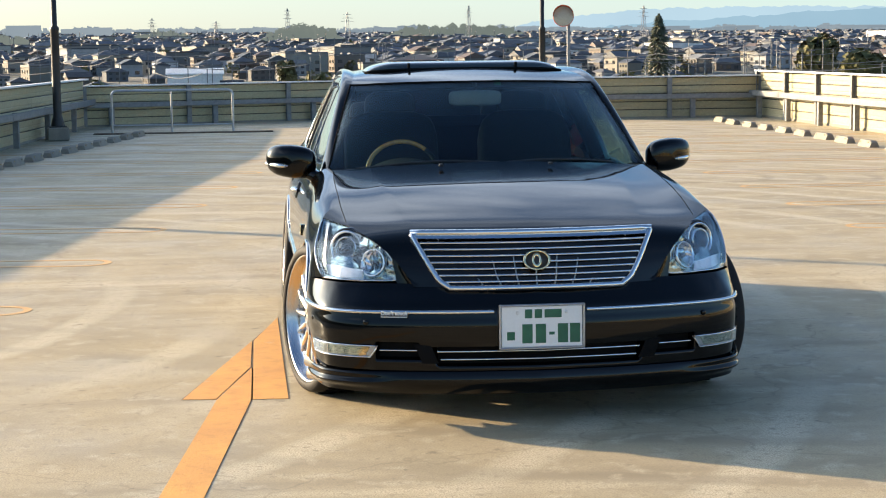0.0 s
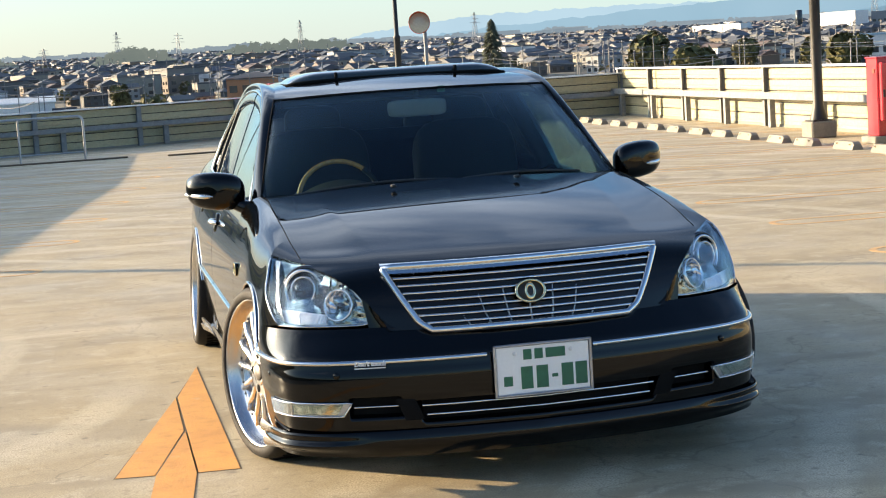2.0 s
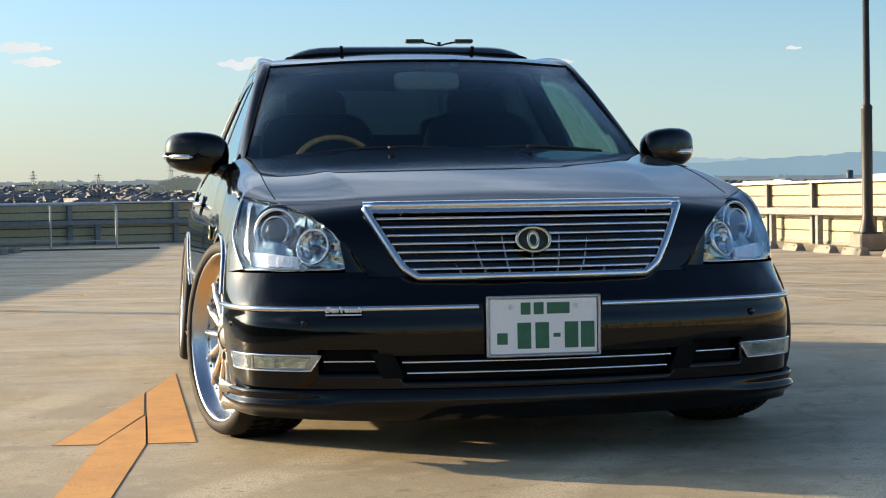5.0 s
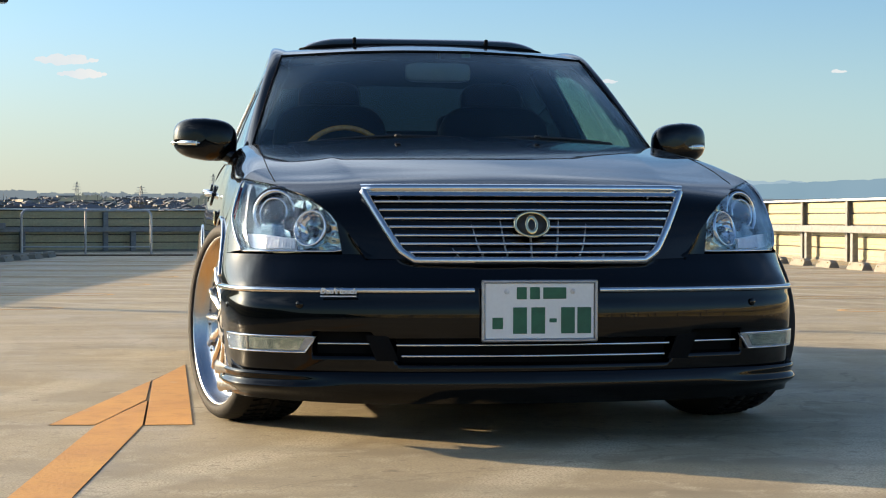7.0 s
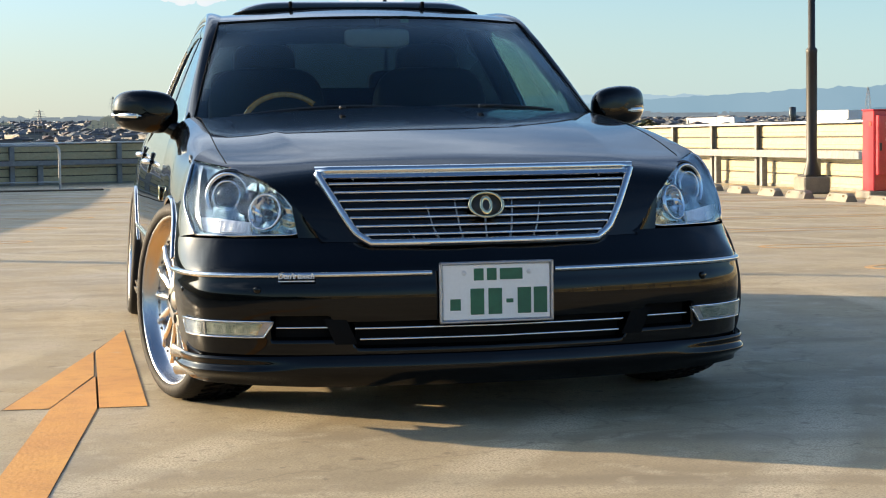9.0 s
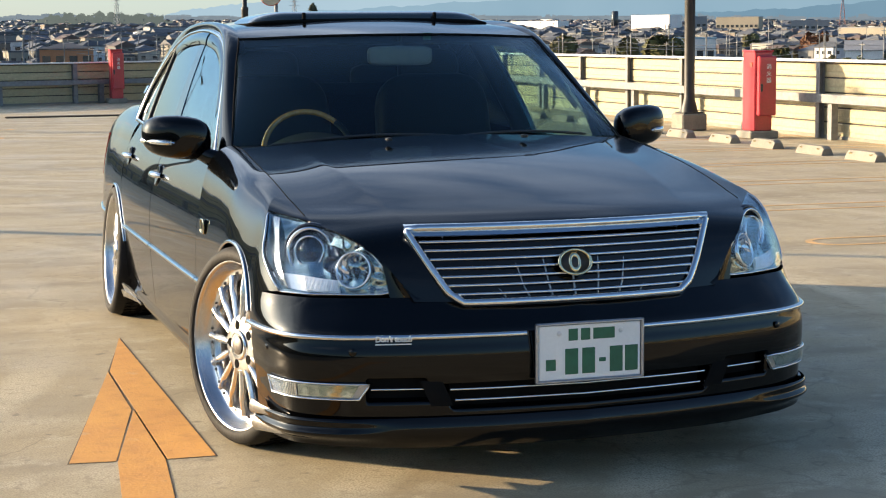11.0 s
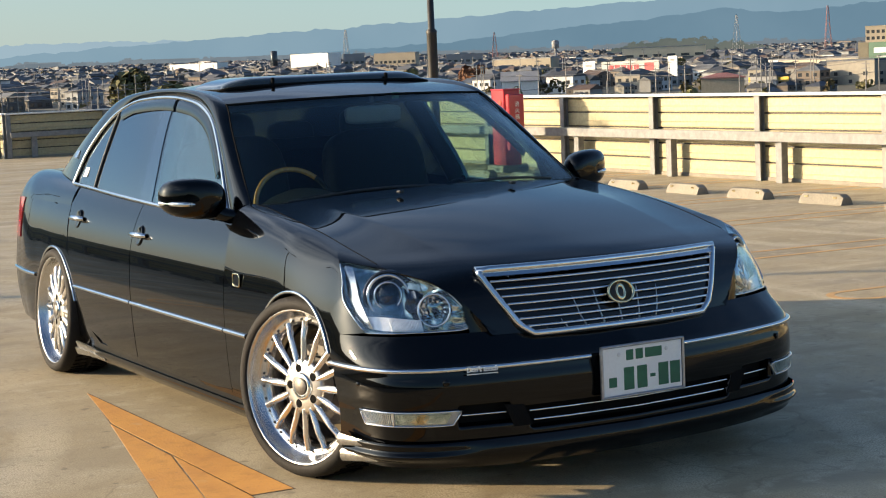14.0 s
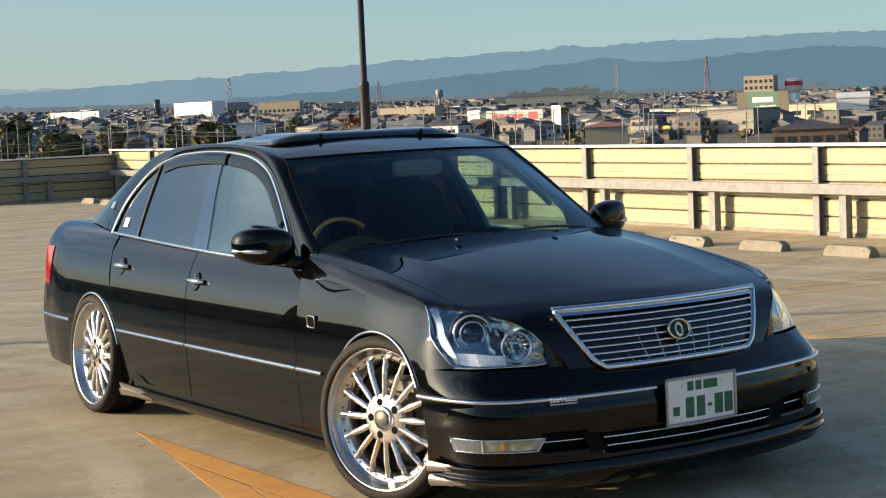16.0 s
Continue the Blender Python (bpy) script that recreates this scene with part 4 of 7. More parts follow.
# number plate, its writing as plain bars
plate = part("number_plate", Geo().box((0, -0.938, 0.408), (0.330, 0.006, 0.165), 0.002), PLATE, car, "white number plate with green bars")
fr = [(-0.171, -0.940, 0.321), (0.171, -0.940, 0.321), (0.171, -0.940, 0.4955), (-0.171, -0.940, 0.4955)]
g = Geo()
for a, b in zip(fr, fr[1:] + fr[:1]):
    g.box(tuple((p + q) / 2 for p, q in zip(a, b)), (abs(a[0] - b[0]) + 0.009, 0.014, abs(a[2] - b[2]) + 0.009), 0.003)
part("plate_frame", g, STEEL, plate, "worn bright metal frame")
for cx, cz, w, h in ((-0.055, 0.461, 0.030, 0.036), (-0.015, 0.461, 0.030, 0.036), (0.045, 0.461, 0.070, 0.034), (-0.127, 0.372, 0.032, 0.034), (-0.060, 0.380, 0.042, 0.078), (-0.005, 0.380, 0.042, 0.078), (0.040, 0.380, 0.022, 0.012), (0.085, 0.380, 0.042, 0.078), (0.135, 0.380, 0.042, 0.078)):
    part("writing_bar", Geo().box((cx, -0.9415, cz), (w, 0.002, h), 0.0006), GREENINK, plate)
for sx in (-1, 1):
    part("plate_screw", Geo().lathe([(0, 0.004), (0.006, 0.003), (0.008, 0)], 12, pose(sx * 0.10, -0.9412, 0.466, 90)), CAPWHITE, plate)
part("plate_bracket", Geo().box((0, -0.922, 0.408), (0.30, 0.03, 0.13), 0.004), BLACK, plate)

# sticker on the moulding
st = new("sticker_lettering", bpy.data.curves.new("sticker_lettering", "FONT"))
st.data.body, st.data.size, st.data.extrude, st.data.align_x, st.data.shear = "Don't touch", 0.022, 0.0008, "CENTER", 0.15
st.data.offset = 0.0009
st.data.materials.append(CAPWHITE)
sp = skin(s_of_x(0.585), 0.459, 0.0235)
st.parent, st.matrix_basis = front_bumper, pose(-sp[0], sp[1], sp[2], 90, 0, -14)
tagged(st, "small white warning sticker lettering")
part("sticker_line", Geo().box((0, 0, 0), (0.108, 0.001, 0.0035), 0, pose(-sp[0], sp[1], sp[2] - 0.008, 0, 0, -14)), CAPWHITE, front_bumper)

# bonnet
g = Geo()
g.sheet(lambda u, v: bonnet(abs(2 * u - 1), v, -1 if u < 0.5 else 1), 180, 90, 0.005, (0, 0, 0.2))
hood_ob = part("bonnet", g, PAINT, car, "long black bonnet with a raised centre")
for sg in (-1, 1):
    part("shut_line", Geo().tube([(lambda e: (sg * e[0], e[1], e[2] - 0.0008))(_E(lerp(0.33, 1.06, k / 40))) for k in range(41)], 0.0022, 6), DARKVOID, hood_ob, "dark shut line")
for sx, x in ((-1, -0.26), (1, 0.26)):
    part("washer_nozzle", Geo().box((x, 0.30, 0.984), (0.022, 0.03, 0.012), 0.004), BLACK, hood_ob)

# grille
cy_of_z = lambda z: float(np.interp(z, [0.555, 0.645, 0.768, 0.79], [-0.829, -0.797, -0.742, -0.73]))


def grille(a, z, push=0.0):
    """A point of the grille's face: a from -1 to 1 across, at height z."""
    b = max((z - 0.553) / 0.222, 0)
    x = a * lerp(0.372, 0.505, b ** 0.85) * (1 - 0.055 * (1 - smooth01(-0.02, 0.16, b)))
    return (x, cy_of_z(z) + 0.255 * x * x - 0.012 - push, z)


gr = part("grille", Geo().sheet(lambda u, v: grille(1.98 * u - 0.99, lerp(0.556, 0.772, v), -0.022), 24, 8, 0.004, CORE), DARKVOID, car, "chrome grille of curved bars with a dark backing")
frame_pts = [grille(-1 + k / 12, 0.555, 0.004) for k in range(25)] + [grille(1, lerp(0.555, 0.774, k / 24), 0.004) for k in range(1, 25)]
frame_pts += [grille(1 - k / 12, 0.774, 0.004) for k in range(1, 25)] + [grille(-1, lerp(0.774, 0.555, k / 24), 0.004) for k in range(1, 24)]
part("grille_frame", Geo().tube(frame_pts, 0.013, 8, closed=True), CHROME, gr, "bright chrome grille frame")
part("grille_crown", Geo().sheet(lambda u, v: (lambda p: (p[0], p[1] + 0.012 * v * v, p[2]))(grille((2 * u - 1) * 0.985, lerp(0.752, 0.784, v), 0.014 - 0.012 * v)), 30, 5, 0.006, CORE), CHROME, gr, "broad chrome top band")
part("grille_flange", Geo().sheet(lambda u, v: grille((2 * u - 1) * 0.985, lerp(0.556, 0.772, v), -0.034), 24, 8, 0.03, CORE), DARKVOID, gr)
for k in range(7):
    z = 0.580 + 0.0255 * k
    part("grille_bar", Geo().tube([grille(0.965 * (j / 14 - 1), z, 0.002) for j in range(29)], 0.0070, 8, flat=0.75), CHROME, gr, "chrome bar")
for k in range(9):
    a = -0.8 + 0.2 * k
    part("grille_rib", Geo().tube([grille(a, lerp(0.562, 0.755, j / 6), -0.012) for j in range(7)], 0.0035, 5), STEEL, gr)
em = Matrix.Translation(grille(0, 0.663, 0.020)) @ pose(0, 0, 0, 72)
part("emblem", Geo().lathe([(0.052, -0.006), (0.058, 0.004), (0.052, 0.009), (0.046, 0.004), (0.044, -0.006)], 40, em @ Matrix.Diagonal((1, 0.74, 1, 1))), GOLD, gr, "plain oval chrome badge")
part("emblem_back", Geo().lathe([(0, 0.0), (0.047, 0.0), (0.05, -0.012)], 32, em @ Matrix.Diagonal((1, 0.74, 1, 1))), BLACK, gr)
part("emblem_oval", Geo().lathe([(0.011, 0.001), (0.016, 0.006), (0.020, 0.001)], 24, em @ Matrix.Diagonal((1, 1.55, 1, 1))), GOLD, gr)

# wings (front fenders) round the arches, rolled over to the bonnet


def arch_pt(t, yc, a0, a1, R):
    w = radians(lerp(a0, a1, t))
    return yc + R * math.cos(w), (HUB if yc < 1 else HUB_R) + R * math.sin(w)


LAMP_LO, LAMP_HI = -0.425, -0.205


def poly_at(pts, t):
    for (t0, *a), (t1, *b) in zip(pts, pts[1:]):
        if t <= t1:
            return tuple(lerp(p, q, (t - t0) / (t1 - t0)) for p, q in zip(a, b))
    return pts[-1][1:]


WING = [(0.0, 0.582, 0.185), (0.306, 0.582, 0.70), (0.948, LAMP_LO, 0.70), (1.0, -0.555, 0.583)]
U_WING = sorted(set([i / 40 for i in range(41)] + [0.306, 0.948]))


def roll(y0, y1, t, sg):
    """From the skin at z = 0.70 over the wing's crest to the bonnet's edge."""
    a, b = side(y0, 0.70, 0.0), edge_at(y1)
    a2 = side(y0, 0.69, 0.0)
    up = Vector(a) - Vector(a2)
    up.normalize()
    h = (b[2] - a[2])
    p1 = tuple(Vector(a) + up * (h * 0.75))
    cy, cx = 0.0, b[0] - 0.10
    p2 = (b[0] + 0.085, lerp(a[1], b[1], 0.8), b[2] - 0.012)
    return flip(bezier(a, p1, p2, b, t), sg)


KNEE = 0.50


def crest_patch(u, v, tip, knee, sg):
    """The strip of wing between the headlamp's upper edge and the bonnet."""
    flat = vlerp(vlerp(tip, knee, u), flip(edge_at(lerp(-0.50, LAMP_HI, u)), sg), v)
    end = roll(LAMP_LO, LAMP_HI, lerp(KNEE, 1, v), sg)
    chord = vlerp(knee, flip(edge_at(LAMP_HI), sg), v)
    return tuple(f + (e - c) * u * u for f, e, c in zip(flat, end, chord))


def arch_liner(yc, sg):
    """The dark lining over a wheel, with its inner wall."""
    lin = Geo()
    hub_z, rad = (HUB, ARCH - 0.006) if yc < 1 else (HUB_R, ARCH_R - 0.006)
    pt = lambda u, x, k=1.0: (sg * x, yc + rad * k * math.cos(radians(lerp(-18, 198, u))), hub_z + rad * k * math.sin(radians(lerp(-18, 198, u))))
    lin.sheet(lambda u, v: pt(u, lerp(0.895, 0.56, v)), 36, 3, 0.004, (sg * 0.7, yc, hub_z))
    lin.sheet(lambda u, v: pt(u, 0.56, 1 - 0.98 * v), 36, 3, 0.004, (0, yc, hub_z))
    return lin


for sg in (-1, 1):
    g = Geo()
    g.sheet(lambda u, v: flip(side(*[lerp(p, q, v) for p, q in zip(arch_pt(u, AX_F, -21, 140, ARCH), poly_at(WING, u))]), sg), 0, 14, 0.004, CORE, us=U_WING)
    g.sheet(lambda u, v: roll(lerp(LAMP_LO, 0.582, u), lerp(LAMP_HI, 0.60, u), v, sg), 36, 16, 0.004, CORE)
    knee = roll(LAMP_LO, LAMP_HI, KNEE, sg)
    tip = flip(edge_at(-0.50), sg)
    g.sheet(lambda u, v: crest_patch(u, v, tip, knee, sg), 14, 10, 0.004, CORE)
    wing = part("wing", g, PAINT, car)
    part("arch_trim", Geo().tube([flip(side(*arch_pt(k / 40, AX_F, -14, 152, ARCH - 0.002), 0.002), sg) for k in range(41)], 0.0065, 8), CHROME, wing, "chrome wheel-arch trim")
    mk = Matrix.Translation(flip(side(0.445, 0.683, 0.002), sg)) @ pose(0, 0, 0, 90, 0, sg * 90)
    rr = [(sx * (0.032 - 0.012) + 0.012 * math.cos(w), sy * (0.024 - 0.012) + 0.012 * math.sin(w)) for sx, sy, w0 in ((1, 1, 0), (-1, 1, 1), (-1, -1, 2), (1, -1, 3)) for w in [math.pi / 2 * (w0 + k / 4) for k in range(5)]]
    part("side_repeater", Geo().tube([tuple(mk @ Vector((x, y, 0.004))) for x, y in rr], 0.0038, 6, closed=True, up=(sg, 0, 0.01)), GOLD, wing, "small gilt-edged side repeater")
    part("side_repeater_lens", Geo().prism(rr, -0.004, 0.004, mk), PAINT, wing)
    part("arch_liner", arch_liner(AX_F, sg), DARKVOID, car)

# headlamps
for sg in (-1, 1):
    lo_a, lo_b = s_of_x(0.565), s_of_y(-0.555)

    def lamp_raw(u, v, push=0.0):
        """The headlamp's face: u from the inner tip out to the wing, v from lower to upper edge."""
        lo = skin(lerp(lo_a, lo_b, u), 0.583)
        kn = roll(LAMP_LO, LAMP_HI, KNEE, 1)
        k = lerp(0.098, 0.27, min(u / 0.66, 1) ** 0.88)
        up = _E(k)
        if u > 0.66:
            up = vlerp(_E(0.27), kn, (u - 0.66) / 0.34)
        mid = smooth01(0.0, 1.0, u)
        out = 0.028 * math.sin(math.pi * v) * (0.25 + 0.75 * u) - 0.010
        p = vlerp(lo, up, v)
        if u > 0.80 and 0 < v < 1:
            w = (u - 0.80) / 0.2
            e = side(lerp(-0.555, LAMP_LO, min(v / 0.56, 1)), lerp(0.583, 0.70, min(v / 0.56, 1))) if v < 0.56 else roll(LAMP_LO, LAMP_HI, KNEE * (v - 0.56) / 0.44, 1)
            q = Vector(e) * w + Vector(p) * (1 - w)
            out *= (1 - w)
            p = tuple(q)
        d = Vector((0.62, -0.75, 0.22)).normalized()
        return flip(tuple(Vector(p) + d * (out + push)), sg)

    def lamp_ends(u):
        """Lower and upper bounds of v, drawn in to round the inner tip."""
        h = math.sqrt(max(1 - (1 - min(u / 0.15, 1)) ** 2, 0))
        return 0.40 * (1 - h) * 0.75, 1 - 0.60 * (1 - h) * 0.75

    def lamp_pt(u, v, push=0.0):
        """The lamp's face inside its rounded outline."""
        v0, v1 = lamp_ends(u)
        return lamp_raw(u, lerp(v0, v1, v), push)

    def bowl(u, v):
        """The bright housing behind the lens, pressed into facets."""
        deep = 0.042 * math.sin(math.pi * min(max(v, 0.02), 0.98)) ** 0.5 * math.sin(math.pi * min(max(u, 0.05), 0.97)) ** 0.4
        facet = (0.004 + 0.007 * smooth01(0.75, 0.4, u)) * math.sin(21 * u + 7 * v) * math.cos(12 * v - 9 * u) * math.sin(math.pi * v)
        return lamp_pt(lerp(0.01, 0.99, u), v, facet - deep - 0.004)

    hl = part("headlamp", Geo().sheet(bowl, 72, 34, 0.004, CORE), LAMPBASE, car, "clear projector headlamp with chrome bowls")
    part("lamp_lens", Geo().sheet(lambda u, v: lamp_pt(u, v, 0.002), 36, 18, 0.003, CORE), LENS, hl, "clear curved lens")
    edge = [lamp_pt(k / 24, 0.0, 0.0) for k in range(25)] + [lamp_pt(1, k / 10, 0.0) for k in range(1, 11)] + [lamp_pt(1 - k / 24, 1.0, 0.0) for k in range(1, 24)] + [lamp_pt(0.02, 1.0, 0.0)] + [lamp_pt(0, 1 - k / 6, 0.0) for k in range(0, 6)]
    part("lamp_seal", Geo().tube(edge, 0.0035, 6, closed=True), CHROME, hl)
    part("nose_corner", Geo().sheet(lambda u, v: flip(vlerp(_E(lerp(0.0, 0.10, u)), skin(s_of_x(lerp(0.485, 0.595, u)), 0.5725, 0.001), v), sg), 8, 6, 0.004, CORE), PAINT, car)
    for upper in (0, 1):
        part("lamp_corner", Geo().sheet(lambda u, v: lamp_raw(0.15 * u, lerp(lamp_ends(0.15 * u)[1], 1, v) if upper else lerp(0, lamp_ends(0.15 * u)[0], v), 0.001), 10, 4, 0.004, CORE), PAINT, hl, "black painted corner")
    for nm, u, v, r, back, way in (("projector", 0.735, 0.590, 0.077, -0.040, (0.50, -0.84, 0.14)), ("main_beam", 0.305, 0.430, 0.060, -0.026, (0.60, -0.76, 0.24))):
        aim = Vector((way[0] * sg, way[1], way[2])).normalized().to_track_quat("Z", "Y").to_matrix().to_4x4()
        c = Matrix.Translation(lamp_pt(u, v, back)) @ aim
        part(nm + "_ring", Geo().lathe([(r * 0.84, 0.008), (r * 0.90, 0.015), (r * 0.97, 0.012), (r, 0.0), (r * 1.03, -0.05)], 36, c), CHROME, hl, "chrome ring")
        if nm == "projector":
            part("projector_cone", Geo().lathe([(r * 0.52, 0.004), (r * 0.56, 0.016), (r * 0.61, 0.018), (r * 0.66, 0.010), (r * 0.68, -0.004)], 36, c), CHROME, hl, "chrome lens collar")
            part("projector_gap", Geo().lathe([(r * 0.67, -0.002), (r * 0.72, -0.010), (r * 0.80, -0.008), (r * 0.85, 0.004)], 36, c), LAMPDARK, hl, "dark recess round the lens")
            part("projector_hood", Geo().lathe([(r * 1.01, -0.03), (r * 1.03, 0.004), (r * 1.08, 0.006), (r * 1.15, -0.004), (r * 1.18, -0.04)], 36, c), LAMPDARK, hl)
            part("projector_eye", Geo().lathe([(r * 0.54, 0.004), (r * 0.47, 0.016), (r * 0.31, 0.026), (r * 0.13, 0.031), (0, 0.032)], 30, c), EYE, hl, "round glass projector lens")
            part("projector_bowl", Geo().lathe([(r * 0.62, 0.004), (r * 0.5, -0.012), (r * 0.2, -0.03), (0, -0.03)], 30, c), LAMPDARK, hl)
        else:
            # faceted bowl: every second meridian set back a little
            fac, nseg = Geo(), 26
            rows = [(r * 0.95, 0.008), (r * 0.78, -0.006), (r * 0.58, -0.017), (r * 0.36, -0.026), (r * 0.16, -0.030)]
            vs = [(q * math.cos(2 * math.pi * (k + 0.5 * (i % 2)) / nseg), q * math.sin(2 * math.pi * (k + 0.5 * (i % 2)) / nseg), h + 0.0025 * ((k + i) % 2)) for i, (q, h) in enumerate(rows) for k in range(nseg)]
            fac.add(vs, [(i * nseg + k, i * nseg + (k + 1) % nseg, (i + 1) * nseg + (k + 1) % nseg, (i + 1) * nseg + k) for i in range(len(rows) - 1) for k in range(nseg)], False, c)
            part("main_beam_bowl", fac, CHROME, hl, "faceted main beam bowl")
            part("main_beam_bulb", Geo().lathe([(0.012, -0.030), (0.012, 0.0), (0.008, 0.008), (0, 0.010)], 16, c), LAMPDARK, hl)
    part("indicator_ledge", Geo().sheet(lambda u, v: lamp_pt(lerp(0.46, 0.97, u), lerp(0.03, 0.22 + 0.03 * u, v), -0.016), 14, 3, 0.003, CORE), INDICATOR, hl, "ribbed indicator")
    for k in range(22):
        u = 0.47 + 0.30 * k / 21
        part("indicator_rib", Geo().tube([lamp_pt(u, 0.05, -0.013), lamp_pt(u, 0.20, -0.012)], 0.0032, 5), INDICATOR, hl)
    # dark sheet added between the bowls, shade put into its colour
    part("dark_filler", Geo().sheet(lambda u, v: lamp_pt(lerp(0.43, 0.53, u) + 0.05 * v, lerp(0.24, 0.93, v), -0.032 - 0.006 * math.sin(math.pi * u)), 8, 12, 0.003, CORE), LAMPDARK, hl, "added dark sheet for the shadowed zone between the bowls")
    c = Matrix.Translation(lamp_pt(0.505, 0.47, -0.022)) @ Vector((0.55 * sg, -0.80, 0.2)).normalized().to_track_quat("Z", "Y").to_matrix().to_4x4()
    part("position_lamp", Geo().lathe([(0, 0.0), (0.012, 0.001), (0.019, 0.004), (0.023, 0.010), (0.027, 0.006), (0.028, -0.02)], 24, c), LAMPDARK, hl, "small dark position lamp")
    part("lamp_shelf", Geo().sheet(lambda u, v: lamp_pt(lerp(0.40, 0.60, u), lerp(0.76, 0.95, v), -0.020 - 0.012 * u), 6, 4, 0.003, CORE), LAMPBASE, hl)
    part("side_reflector", Geo().sheet(lambda u, v: lamp_pt(lerp(0.875, 0.985, u), lerp(0.06, 0.94, v), lerp(-0.006, -0.026, u) + 0.004 * math.sin(9 * v)), 10, 16, 0.003, CORE), SIDEBOWL, hl, "bright side reflector")

# doors, sills and rear quarters on the same skin
belt = lambda y: 0.885 + 0.0355 * (y - 0.8)
_door_edge = spline([(0.20, 2.06), (0.237, 2.19), (0.267, 2.336), (0.359, 2.459), (0.502, 2.577), (0.666, 2.648), (0.764, 2.672), (0.86, 2.72), (0.95, 2.79)])
rear_edge = lambda z: _door_edge(z)
GAP = 0.0035
for sg in (-1, 1):
    near = "driver" if sg < 0 else "passenger"
    fd = part("front_door", Geo().sheet(lambda u, v: (lambda z, y: flip(side(y, z), sg))(lerp(0.215, belt(lerp(0.60, 1.70, u)), v), lerp(0.582 + GAP, 1.703 - GAP, u)), 30, 26, 0.004, CORE), PAINT, car)
    rd = part("rear_door", Geo().sheet(lambda u, v: (lambda z: flip(side(lerp(1.703 + GAP, rear_edge(z) - GAP, u), z), sg))(lerp(0.215, belt(lerp(1.70, 2.77, u)), v)), 30, 26, 0.004, CORE), PAINT, car)
    for door, yh, zh in ((fd, 1.600, 0.780), (rd, 2.520, 0.804)):
        c = side(yh, zh, 0.0)
        rot = Matrix.Translation(flip(c, sg)) @ pose(0, 0, 0, 0, 0, 0)
        hd = part("door_handle", Geo().tube([(sg * 0.002, -0.078, 0.004), (sg * 0.019, -0.062, 0.006), (sg * 0.025, -0.025, 0.006), (sg * 0.025, 0.025, 0.006), (sg * 0.019, 0.062, 0.005), (sg * 0.002, 0.078, 0.004)], [0.012, 0.015, 0.016, 0.016, 0.015, 0.012], 10, rot, flat=0.8), CHROME, door, "chrome pull handle")
        part("handle_cup", Geo().lathe([(0.0, 0.001), (0.024, 0.002), (0.031, 0.004), (0.035, 0.004), (0.038, -0.006)], 24, Matrix.Translation(flip(side(yh + 0.005, zh, 0.003), sg)) @ pose(0, 0, 0, 0, sg * (90 - 14), 0) @ Matrix.Diagonal((1.25, 1.0, 1, 1))), PAINT, hd)
    for y0, y1, own in ((0.362, 0.578, None), (0.590, 1.695, fd), (1.711, 2.545, rd)):
        part("side_moulding", Geo().tube([flip(side(lerp(y0, y1, k / 20), 0.472, 0.003), sg) for k in range(21)], 0.0095, 8), CHROME, own or car, "chrome side moulding")
    # rear quarter
    QUART = [(0.0, 3.775, 0.20), (0.22, 3.785, 0.45), (0.36, 3.78, 0.86), (0.64, 2.724, 0.86), (0.70, 2.640, 0.64), (0.75, 2.590, 0.525), (0.81, 2.545, 0.460), (0.88, 2.470, 0.368), (0.94, 2.345, 0.270), (1.0, 2.200, 0.205)]
    g = Geo()
    g.sheet(lambda u, v: flip(side(*[lerp(p, q, v) for p, q in zip(arch_pt(u, AX_R, -21, 196, ARCH_R), poly_at(QUART, u))]), sg), 0, 14, 0.004, CORE, us=sorted(set([i / 44 for i in range(45)] + [0.22, 0.36, 0.64, 0.67, 0.70, 0.75, 0.81, 0.88, 0.94])))
    g.sheet(lambda u, v: flip(side(lerp(2.10, 2.545, u), lerp(0.205, 0.42, v), -0.006), sg), 10, 8, 0.003, CORE)
    deck_z = lambda y: 0.985 + 0.012 * math.sin(math.pi * (y - 2.7) / 1.4) - 0.05 * smooth01(3.75, 4.05, y)

    def haunch(u, v):
        y = lerp(2.727, 3.80, u)
        a = side(y, 0.86)
        b = (lerp(0.70, 0.62, u), lerp(y, 3.84, u), deck_z(y))
        return flip(bezier(a, (a[0] - 0.02, a[1], a[2] + 0.06), (b[0] + 0.10, b[1], b[2] + 0.004), b, v), sg)

    g.sheet(haunch, 24, 12, 0.004, CORE)
    rq = part("rear_quarter", g, PAINT, car)
    part("arch_trim", Geo().tube([flip(side(*arch_pt(k / 40, AX_R, -10, 166, ARCH_R - 0.002), 0.002), sg) for k in range(41)], 0.0065, 8), CHROME, rq, "chrome wheel-arch trim")
    part("quarter_moulding", Geo().tube([flip(side(lerp(3.26, 3.80, k / 14), 0.47, 0.004), sg) for k in range(15)], 0.0095, 8), CHROME, rq, "chrome moulding")
    part("arch_liner", arch_liner(AX_R, sg), DARKVOID, car)
    # sill skirt with a winglet ahead of the rear wheel
    part("side_skirt", Geo().sheet(lambda u, v: flip(side(lerp(0.27, 2.52, u), lerp(0.125, 0.222, v), 0.016 * math.sin(math.pi * min(v * 1.3, 1)) + 0.010 * smooth01(0.8, 1.0, u) * (1 - v)), sg), 40, 8, 0.004, CORE), PAINT, car, "black side skirt")
